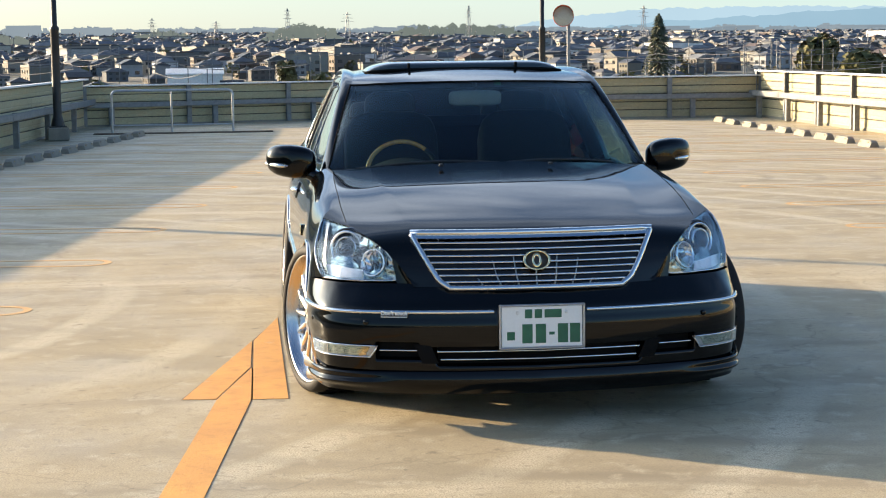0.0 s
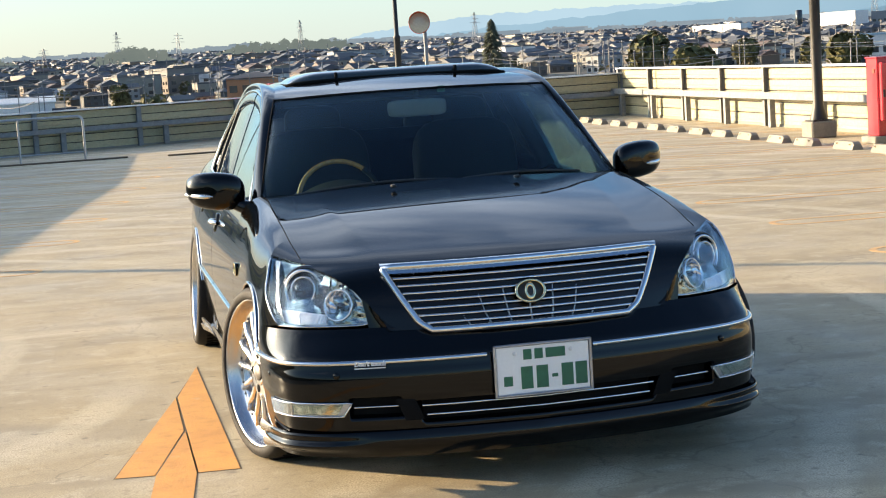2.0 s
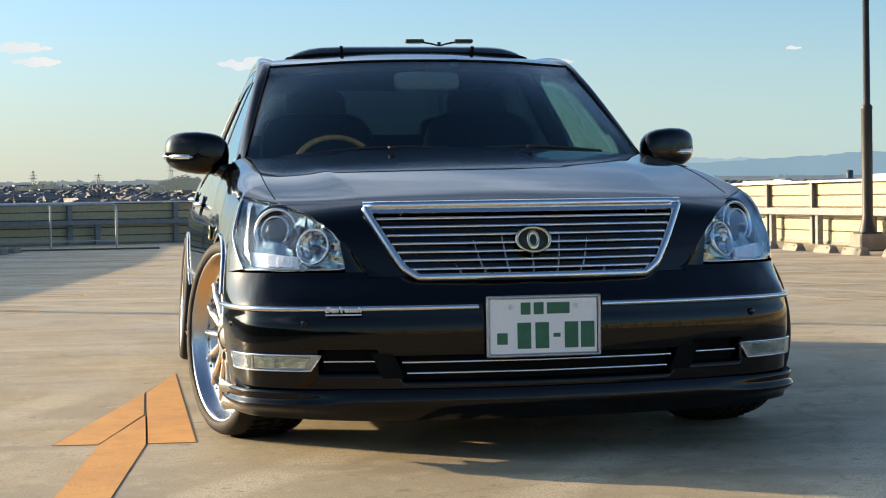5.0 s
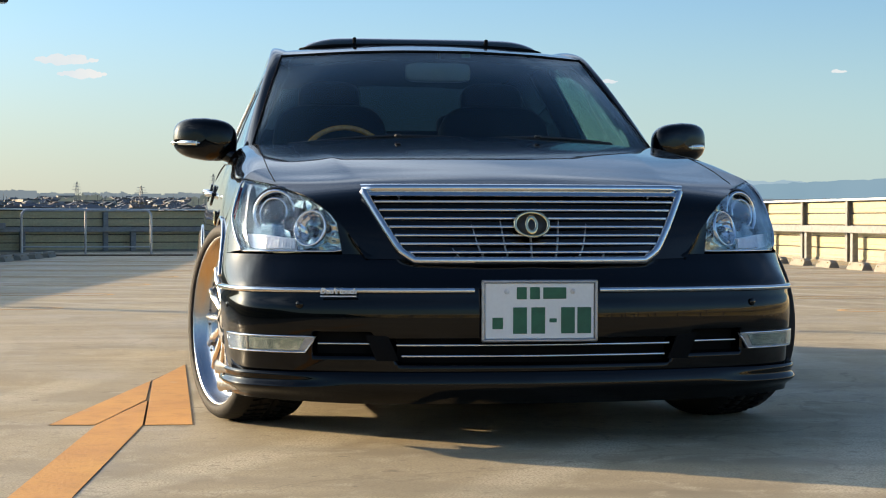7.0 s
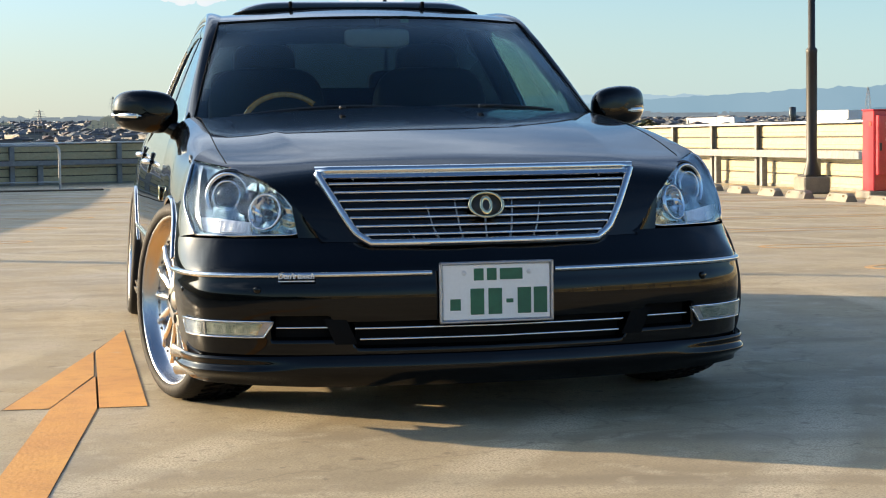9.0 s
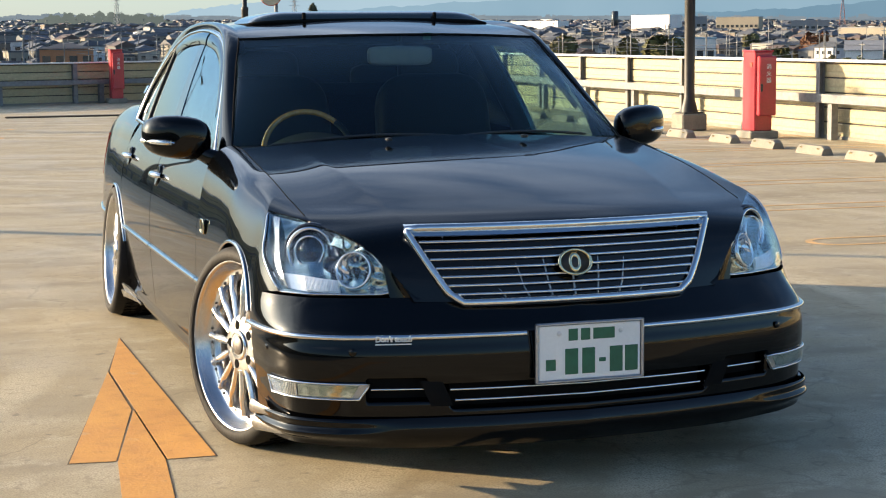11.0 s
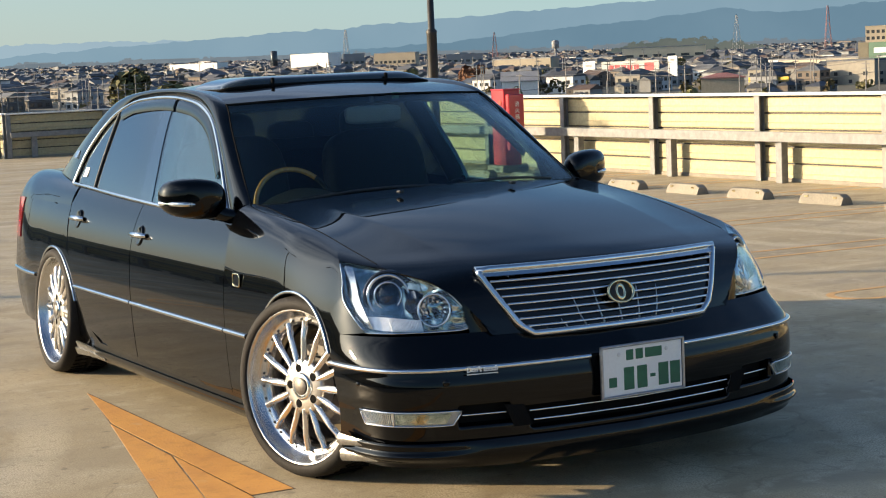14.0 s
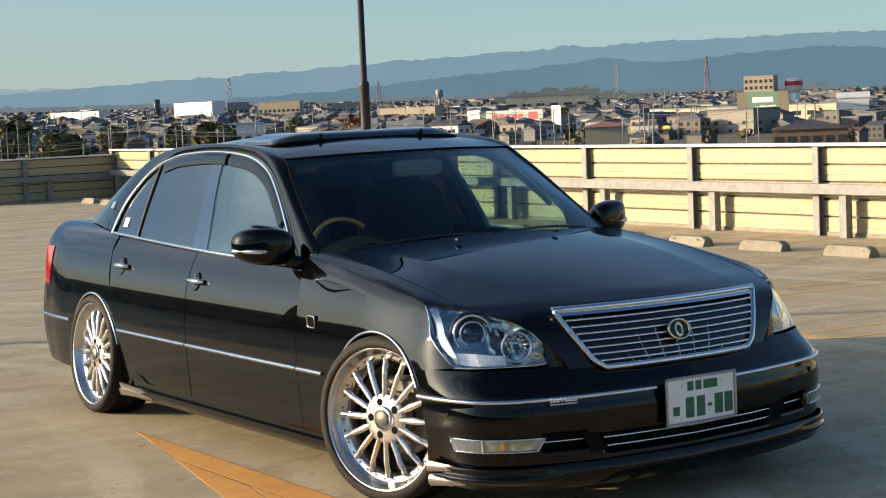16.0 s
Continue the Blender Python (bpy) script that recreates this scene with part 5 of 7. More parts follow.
    part("skirt_winglet", Geo().sheet(lambda u, v: flip((lambda q: (q[0] + 0.030 * u ** 2, q[1], q[2]))(side(lerp(2.18, 2.515, u), 0.165 + lerp(-0.008, 0.008 + 0.030 * u ** 1.4, v), 0.014)), sg), 14, 5, 0.010, CORE), FINSATIN, car, "satin grey winglet ahead of the rear wheel")
    part("winglet_blade", Geo().sheet(lambda u, v: flip((lambda q: (q[0] + 0.040 * u ** 2, q[1], q[2]))(side(lerp(2.20, 2.515, u), 0.145 + lerp(-0.006, 0.006 + 0.022 * u, v), 0.018)), sg), 14, 4, 0.010, CORE), FINSATIN, car)
    # tail
    s0 = s_of_y(3.785)
    part("tail_lamp", Geo().sheet(lambda u, v: flip(skin(lerp(s0 - 0.15, s0 + 0.52, u), lerp(0.645, 0.86, v), 0.005), sg), 16, 8, 0.02, CORE), REDLENS, car, "red wrapped tail lamp")
    g = Geo()
    g.sheet(lambda u, v: flip(skin(lerp(s0, S_MAX, u), lerp(0.20, 0.66, v), 0.001), sg), 30, 20, 0.004, CORE)
    part("rear_bumper", g, PAINT, car)
    g = Geo()
    g.sheet(lambda u, v: flip((lambda q: q)(skin(lerp(s0 + 0.40, S_MAX, u), lerp(0.655, 0.94, v), 0.0)), sg), 14, 10, 0.004, CORE)
    part("tail_panel", g, PAINT, car)

g = Geo()
g.sheet(lambda u, v: (lambda a, y: (a * lerp(0.70, 0.62, v), y, deck_z(lerp(2.785, 3.80, v)) + 0.02 * (1 - a * a) * 0.6))(2 * u - 1, lerp(2.785, 3.84, v)), 24, 20, 0.005, (0, 3.3, 0.5))
g.sheet(lambda u, v: (lambda a: bezier((a * 0.62, 3.84, deck_z(3.80)), (a * 0.64, 3.95, deck_z(3.8)), (a * 0.66, 4.02, 0.97), (a * 0.66, 4.02 - 0.04 * a * a, 0.92), v))(2 * u - 1), 24, 6, 0.005, (0, 3.3, 0.5))
part("boot_lid", g, PAINT, car)
part("underbody", Geo().box((0, 1.65, 0.22), (1.1, 4.3, 0.10), 0.03).box((0, 1.4, 0.22), (1.6, 1.9, 0.10), 0.03).box((0, -0.25, 0.40), (0.9, 0.75, 0.30), 0.03), DARKVOID, car, "dark underbody")

# greenhouse
W_KN = [(0.0, 0.745, 0.888), (0.10, 0.90, 1.03), (0.21, 1.09, 1.185), (0.30, 1.25, 1.288), (0.37, 1.40, 1.340), (0.46, 1.60, 1.370), (0.55, 1.84, 1.382), (0.64, 2.08, 1.377), (0.74, 2.34, 1.354), (0.82, 2.54, 1.300), (0.90, 2.70, 1.195), (0.95, 2.785, 1.10), (1.0, 2.835, 0.962)]
_W = spline(W_KN)
_Wt = spline([(k[1], k[2]) for k in W_KN])


def pane(y, z, push=0.0):
    """The side glass surface."""
    xb = 0.797 + 0.028 * smooth01(0.8, 1.7, y) - 0.018 * smooth01(1.9, 2.85, y)
    q = max((z - 0.90) / 0.476, -0.1)
    return (xb - 0.200 * (q if q < 0 else q ** 1.15) + push, y, z)


V_KN = [(0.0, 0.770, 0.605, 0.958), (0.16, 0.715, 0.83, 1.112), (0.30, 0.662, 1.03, 1.252), (0.40, 0.622, 1.175, 1.348), (0.46, 0.597, 1.34, 1.384), (0.56, 0.565, 1.75, 1.405), (0.68, 0.56, 2.25, 1.398), (0.77, 0.555, 2.66, 1.362), (0.86, 0.580, 2.99, 1.252), (1.0, 0.650, 3.52, 0.990)]
_V = spline(V_KN)


def rail_strip(u, v, sg):
    """Pillars and roof rail, from the window frame (v = 0) to the screen and roof edge (v = 1)."""
    wy, wz = _W(u)
    a = pane(wy, wz, 0.004)
    b = _V(u)
    mid = ((a[0] + b[0]) / 2, (a[1] + b[1]) / 2, (a[2] + b[2]) / 2)
    k = 0.034 + 0.022 * math.sin(math.pi * u)
    out = Vector((0.75, -0.25 + 0.5 * u, 0.62)).normalized() * k
    return flip(bezier(a, tuple(Vector(vlerp(a, b, 0.3)) + out), tuple(Vector(vlerp(a, b, 0.7)) + out), b, v), sg)


def below(t, d):
    """A point of the window plane at a distance inside the upper frame."""
    (y0, z0), (y1, z1) = _W(max(t - 0.01, 0)), _W(min(t + 0.01, 1))
    n = math.hypot(y1 - y0, z1 - z0)
    y, z = _W(t)
    return y + d * (z1 - z0) / n, z - d * (y1 - y0) / n


for sg in (-1, 1):
    pl = part("roof_rail", Geo().sheet(lambda u, v: rail_strip(u, v, sg), 70, 12, 0.006, (0, 1.7, 0.9)), PAINT, car, "black pillars and roof rail")
    part("window_trim", Geo().tube([flip(pane(*_W(k / 60), 0.008), sg) for k in range(61)], 0.010, 8), CHROME, pl, "chrome window surround")
    part("belt_trim", Geo().tube([flip((lambda y: pane(y, belt(y) + 0.004, 0.012))(lerp(0.75, 2.82, k / 40)), sg) for k in range(41)], 0.0095, 8), CHROME, pl, "chrome waistline trim")
    bline = lambda z: lerp(1.702, 1.812, smooth01(0.88, 1.38, z))
    qline = lambda z: 2.492

    def window(ya, yb):
        def f(u, v):
            y = lerp(ya(0.92), yb(0.92), u)
            for _ in range(3):
                z = lerp(belt(y), _Wt(y), v)
                y = lerp(ya(z), yb(z), u)
            z = lerp(belt(y), max(_Wt(y), belt(y)), v)
            return flip(pane(y, z), sg)
        return f

    gl = SIDEGLASS
    part("front_window", Geo().sheet(window(lambda z: 0.755, lambda z: bline(z) - 0.05), 26, 14, 0.004, (0, 1.7, 0.9)), gl, car, "tinted front side window").visible_shadow = True
    part("rear_window", Geo().sheet(window(lambda z: bline(z) + 0.05, qline), 20, 14, 0.004, (0, 1.7, 0.9)), PRIVACY, car, "dark tinted rear side window")
    part("quarter_window", Geo().sheet(window(lambda z: qline(z) + 0.015, lambda z: 2.815), 14, 14, 0.004, (0, 1.7, 0.9)), PRIVACY, car, "dark tinted quarter window")
    part("door_pillar", Geo().sheet(lambda u, v: (lambda z: flip(pane(bline(z) + lerp(-1, 1, u) * lerp(0.078, 0.056, smooth01(0.92, 1.36, z)), z, 0.003), sg))(lerp(0.915, 1.372, v)), 4, 12, 0.02, (0, 1.7, 0.9)), PILLAR, car, "bright film-covered door pillar")
    part("quarter_divider", Geo().tube([flip(pane(qline(z), z, 0.003), sg) for z in [lerp(0.950, 1.312, k / 8) for k in range(9)]], 0.008, 6), BLACK, car)
    for ta, tb in ((0.14, 0.49), (0.505, 0.78)):
        part("rain_visor", Geo().sheet(lambda u, v: (lambda q: flip((q[0] + 0.006 + 0.010 * math.sin(math.pi * (0.15 + 0.85 * v)), q[1], q[2]), sg))(pane(*below(lerp(ta, tb, u), 0.058 * v))), 30, 5, 0.003, (0, 1.7, 0.9)), VISOR, car, "smoked window visor")
    # door mirror
    c = Vector((0.945 * sg, 0.775, 0.985))
    g = Geo()
    vs, fs, nu, nv = [], [], 28, 16
    for i in range(nv + 1):
        b = -math.pi / 2 + math.pi * i / nv
        for j in range(nu):
            a = 2 * math.pi * j / nu
            ex = lambda w, p: math.copysign(abs(w) ** p, w)
            X = 0.122 * ex(math.cos(b), 0.55) * ex(math.cos(a), 0.62)
            Z = 0.082 * ex(math.cos(b), 0.55) * ex(math.sin(a), 0.70)
            Y = 0.070 * ex(math.sin(b), 0.8)
            Z *= 1.0 - 0.10 * (X / 0.122) - 0.12 * max(0, -X / 0.122)
            Z += 0.010 * (X / 0.122)
            Y += 0.030 * (X / 0.122) ** 2 * (1 if X > 0 else 0.3) + 0.28 * X
            vs.append((c.x + sg * X, c.y + Y, c.z + Z))
    fs = [(i * nu + j, i * nu + (j + 1) % nu, (i + 1) * nu + (j + 1) % nu, (i + 1) * nu + j) for i in range(nv) for j in range(nu)]
    g.add(vs, fs if sg < 0 else [q[::-1] for q in fs], True)
    mir = part("door_mirror", g, PAINT, car, "black folding door mirror")
    mp = lambda k, dz=0.0, push=0.0: (c.x + sg * (0.119 - 0.100 * k), c.y + 0.030 - 0.098 * math.sin(min(k * 1.5, 1) * math.pi / 2) + 0.28 * (0.119 - 0.100 * k) - push, c.z - 0.012 + dz - 0.006 * k)
    part("mirror_indicator", Geo().tube([mp(k / 12) for k in range(13)], [0.0105] * 10 + [0.009, 0.006, 0.003], 8), LAMPBOWL, mir, "bright indicator strip")
    for k in range(7):
        part("indicator_cell", Geo().tube([mp(0.25 + 0.10 * k, -0.008, 0.006), mp(0.25 + 0.10 * k, 0.008, 0.006)], 0.003, 5), CHROME, mir)
    part("mirror_foot", Geo().tube([(sg * 0.80, 0.70, 0.905), (sg * 0.83, 0.71, 0.912), (sg * 0.88, 0.755, 0.935), (sg * 0.90, 0.765, 0.95)], [0.03, 0.03, 0.028, 0.03], 10), PAINT, mir)
    part("sail_panel", Geo().sheet(lambda u, v: flip((lambda y: pane(y, lerp(belt(y) - 0.03, belt(y) + 0.16 * u + 0.005, v), 0.006))(lerp(0.70, 0.90, u)), sg), 6, 6, 0.006, (0, 1.7, 0.9)), PAINT, mir)

ws_lo = lambda a: (0.765 * a, 0.455 + 0.15 * abs(a) ** 2.2, 0.972 - 0.014 * a * a)
ws_hi = lambda a: (0.622 * a, 1.015 + 0.16 * abs(a) ** 2.2, 1.362 - 0.016 * abs(a) ** 2.2)


def screen(a, v):
    p = vlerp(ws_lo(a), ws_hi(a), v)
    b = 0.022 * math.sin(math.pi * v)
    if abs(a) > 0.0:
        e = _V(v * 0.40)
        w = smooth01(0.75, 1.0, abs(a))
        p = vlerp(p, (math.copysign(e[0], a), e[1], e[2]), w)
        b *= 1 - w
    return (p[0], p[1] - b * 0.6, p[2] + b)


part("windscreen", Geo().sheet(lambda u, v: screen(2 * u - 1, lerp(0.0, 0.985, v)), 40, 20, 0.005, (0, 1.7, 0.9)), WINDSCREEN, car, "faintly green windscreen").visible_shadow = True
part("screen_seal", Geo().tube([screen(2 * k / 40 - 1, 0.99) for k in range(41)], 0.006, 6), DARKVOID, car)
for sg in (-1, 1):
    part("pillar_seal", Geo().tube([flip(tuple(Vector(_V(0.40 * k / 20)) + Vector((0.002, -0.004, 0.002))), sg) for k in range(21)], 0.003, 6), DARKVOID, car, "black screen moulding")
part("cowl", Geo().sheet(lambda u, v: (lambda a: vlerp((lambda q: (q[0], q[1] - 0.01, q[2] - 0.012))(bonnet(abs(a), 1.0, -1 if a < 0 else 1)), (lambda q: (q[0], q[1] + 0.02, q[2] - 0.006))(ws_lo(a)), v))(2 * u - 1), 40, 4, 0.006, (0, 1.7, 0.3)), BLACK, car, "black cowl grille")
for x0, x1, z0 in ((-0.62, 0.05, 0.0), (-0.05, 0.60, 0.0)):
    part("wiper", Geo().tube([(lambda q: (q[0], q[1] - 0.022, q[2] - 0.012))(screen(lerp(x0, x1, k / 12) / 0.765, 0.02 + 0.05 * math.sin(math.pi * k / 14))) for k in range(13)], 0.006, 6), BLACK, car)


def roof(u, v):
    a = 2 * u - 1
    e = _V(lerp(0.40, 0.77, v))
    front, back = ws_hi(a)[1], 2.62 + 0.10 * (1 - a * a)
    y = lerp(front, back, v)
    k = 1 - abs(a) ** 2.4
    return (a * e[0], lerp(y, e[1], abs(a) ** 3), e[2] + (0.016 * (1 - v) + 0.030 * v + 0.020 * math.sin(math.pi * v)) * k)


part("roof", Geo().sheet(roof, 40, 36, 0.006, (0, 1.7, 0.9)), PAINT, car)


def backlight(u, v):
    a = 2 * u - 1
    e = _V(lerp(0.77, 1.0, v))
    k = 1 - abs(a) ** 2.2
    return (a * e[0], e[1] + 0.10 * k, e[2] + 0.03 * k * (1 - v))


part("rear_screen", Geo().sheet(backlight, 30, 16, 0.005, (0, 1.7, 0.9)), PRIVACY, car, "dark rear screen")
# raised sunroof


def dome(u, v):
    """The flat-topped raised panel: u across, v from its front lip back."""
    a, b = 2 * u - 1, 2 * v - 1
    k = max((1 - abs(a) ** 9) * (1 - abs(b) ** 7), 0.0) ** 0.5
    k *= 1 - 0.16 * smooth01(0.72, 1.0, abs(a))
    y = 1.625 + 0.230 * b + 0.08 * a ** 4 * (1 - v)
    return (0.518 * a, y, lerp(1.412 - 0.010 * a * a, 1.460, k))


sunroof = part("sunroof_panel", Geo().sheet(dome, 0, 0, 0.004, (0, 1.7, 0.9), us=[0.5 - 0.5 * math.cos(math.pi * k / 48) for k in range(49)], vs=[0.5 - 0.5 * math.cos(math.pi * k / 28) for k in range(29)]), ROOFGLASS, car, "raised smoked sunroof panel")
part("sunroof_seal", Geo().tube([(lambda p: (p[0] * 1.01, p[1], p[2] + 0.001))(dome(u, v)) for u, v in [(k / 30, 0.002) for k in range(31)] + [(1, k / 14) for k in range(1, 15)] + [(1 - k / 30, 0.998) for k in range(1, 31)] + [(0, 1 - k / 14) for k in range(1, 14)]], 0.009, 6, closed=True), DARKVOID, sunroof, "black sunroof seal")
for x in (-0.30, 0.27):
    part("panel_clip", Geo().box((x, 1.402, 1.438), (0.014, 0.016, 0.030), 0.003), DARKVOID, sunroof)

# cabin
part("cabin_floor", Geo().box((0, 1.75, 0.42), (1.5, 2.3, 0.10), 0.02), DARKVOID, car)
part("dashboard", Geo().sheet(lambda u, v: (lambda a: (0.74 * a, lerp(0.56, 0.98, v) + 0.10 * a * a * (1 - v), 0.935 - 0.02 * v - 0.12 * max(0, v - 0.75) * 4 * 0.3))(2 * u - 1), 24, 8, 0.10, (0, 0.8, 0.2)), LEATHER, car, "dark dashboard")
part("instrument_hood", Geo().sheet(lambda u, v: (lambda a: (-0.37 + 0.19 * a, lerp(0.80, 0.99, v), 0.925 + 0.055 * (1 - a * a) * (0.6 + 0.4 * v)))(2 * u - 1), 14, 6, 0.02, (0, 0.8, 0.2)), LEATHER, car)
sw = Matrix.Translation((-0.37, 1.06, 0.885)) @ pose(0, 0, 0, 66, 0, 0)
ringp = lambda w: tuple(sw @ Vector((0.185 * math.cos(w), 0.185 * math.sin(w), 0)))
wheel_ob = part("steering_wheel", Geo().tube([ringp(math.pi * (0.27 + 0.73 * k / 28)) for k in range(29)], 0.0115, 10), WOOD, car, "polished wood steering wheel rim")
part("wheel_lower_rim", Geo().tube([ringp(math.pi * (1.0 + 1.27 * k / 28)) for k in range(29)], 0.0115, 10), LEATHER, wheel_ob)
part("wheel_hub", Geo().lathe([(0, 0.03), (0.06, 0.028), (0.085, 0.0), (0.07, -0.04)], 20, sw), LEATHER, wheel_ob)
for w in (0.15, math.pi - 0.15, -math.pi / 2):
    part("wheel_spoke", Geo().tube([tuple(sw @ Vector((0.05 * math.cos(w), 0.05 * math.sin(w), 0.0))), ringp(w)], 0.014, 6, flat=0.6), LEATHER, wheel_ob)


def cushion(g, c, size, p=0.5, m=None):
    """A pillow-like rounded block."""
    ex = lambda w, q: math.copysign(abs(w) ** q, w)
    nu, nv = 24, 12
    vs = []
    for i in range(nv + 1):
        b = -math.pi / 2 + math.pi * i / nv
        for j in range(nu):
            a = 2 * math.pi * j / nu
            vs.append((c[0] + size[0] / 2 * ex(math.cos(b), p) * ex(math.cos(a), p), c[1] + size[1] / 2 * ex(math.cos(b), p) * ex(math.sin(a), p), c[2] + size[2] / 2 * ex(math.sin(b), p)))
    return g.add(vs, [(i * nu + j, i * nu + (j + 1) % nu, (i + 1) * nu + (j + 1) % nu, (i + 1) * nu + j) for i in range(nv) for j in range(nu)], True, m)


def seat(x, y, label):
    s = part("seat", cushion(cushion(Geo(), (x, y, 0.60), (0.54, 0.58, 0.20), 0.45), (0, 0, 0), (0.52, 0.20, 0.66), 0.45, pose(x, y + 0.31, 0.86, -14)), LEATHER, car, label)
    part("headrest", cushion(Geo(), (0, 0, 0), (0.28, 0.12, 0.19), 0.55, pose(x, y + 0.40, 1.20, -8)), LEATHER, s)
    for k in (-0.06, 0.06):
        part("headrest_stem", Geo().tube([(x + k, y + 0.35, 1.10), (x + k, y + 0.35, 1.15)], 0.007, 6, up=(0, 1, 0)), STEEL, s)


seat(-0.37, 1.42, "dark leather driver seat")
seat(0.37, 1.42, "dark leather passenger seat")
part("rear_bench", Geo().box((0, 2.42, 0.58), (1.34, 0.55, 0.18), 0.05).box((0, 2.75, 0.85), (1.34, 0.16, 0.55), 0.06), LEATHER, car, "dark leather rear bench")
for x in (-0.4, 0.4):
    part("rear_headrest", cushion(Geo(), (x, 2.80, 1.14), (0.26, 0.10, 0.15), 0.55), LEATHER, car)
part("parcel_shelf", Geo().box((0, 3.05, 0.98), (1.2, 0.5, 0.03), 0.01), LEATHER, car)
part("console", Geo().box((0, 1.35, 0.62), (0.24, 0.9, 0.22), 0.04), LEATHER, car)
part("headlining", Geo().sheet(lambda u, v: (lambda p: (p[0] * 0.96, p[1], p[2] - 0.035))(roof(u, v)), 16, 14, 0.01, (0, 1.7, 0.9)), LEATHER, car)
rv = part("interior_mirror", cushion(Geo(), (0, 1.02, 1.275), (0.27, 0.035, 0.078), 0.4), MIRRORBACK, car, "grey interior mirror")
part("mirror_stem", Geo().tube([(0, 1.03, 1.31), (0, 1.02, 1.36)], 0.012, 6, up=(0, 1, 0)), BLACK, rv)
part("paper_on_dashboard", Geo().box((0.08, 0.62, 0.962), (0.17, 0.05, 0.004), 0.001), PLATE, car)
for x in (-0.12,):
    part("inspection_sticker", Geo().box((0.115, 1.02, 1.352), (0.035, 0.003, 0.028), 0.001, None), GREENINK, car)
for sg in (-1, 1):
    part("door_card", Geo().sheet(lambda u, v: flip((lambda q: (q[0] - 0.05, q[1], q[2]))(side(lerp(0.65, 2.7, u), lerp(0.40, 0.88, v))), sg), 20, 6, 0.02, (0, 1.7, 0.6)), LEATHER, car)
    part("belt_pillar_trim", Geo().tube([flip((lambda q: (q[0] - 0.05, q[1], q[2]))(pane(lerp(1.66, 1.80, k / 6), lerp(0.92, 1.35, k / 6))), sg) for k in range(7)], 0.045, 8), LEATHER, car)


for sg in (-1, 1):
    part("pillar_badge", Geo().box((0, 0, 0), (0.040, 0.045, 0.006), 0.003, Matrix.Translation(flip((lambda q: (q[0] + 0.006, q[1], q[2] + 0.002))(rail_strip(0.955, 0.30, 1)), sg)) @ pose(0, 0, 0, 90, 0, sg * 90) @ pose(0, 0, 0, -30)), CHROME, car, "small bright pillar badge")
    part("window_sticker", Geo().box((0, 0, 0), (0.055, 0.050, 0.001), 0, Matrix.Translation(flip(pane(2.70, 1.02, 0.003), sg)) @ pose(0, 0, 0, 90, 0, sg * 90) @ pose(0, 0, 0, -24)), CAPWHITE, car, "small white window sticker")


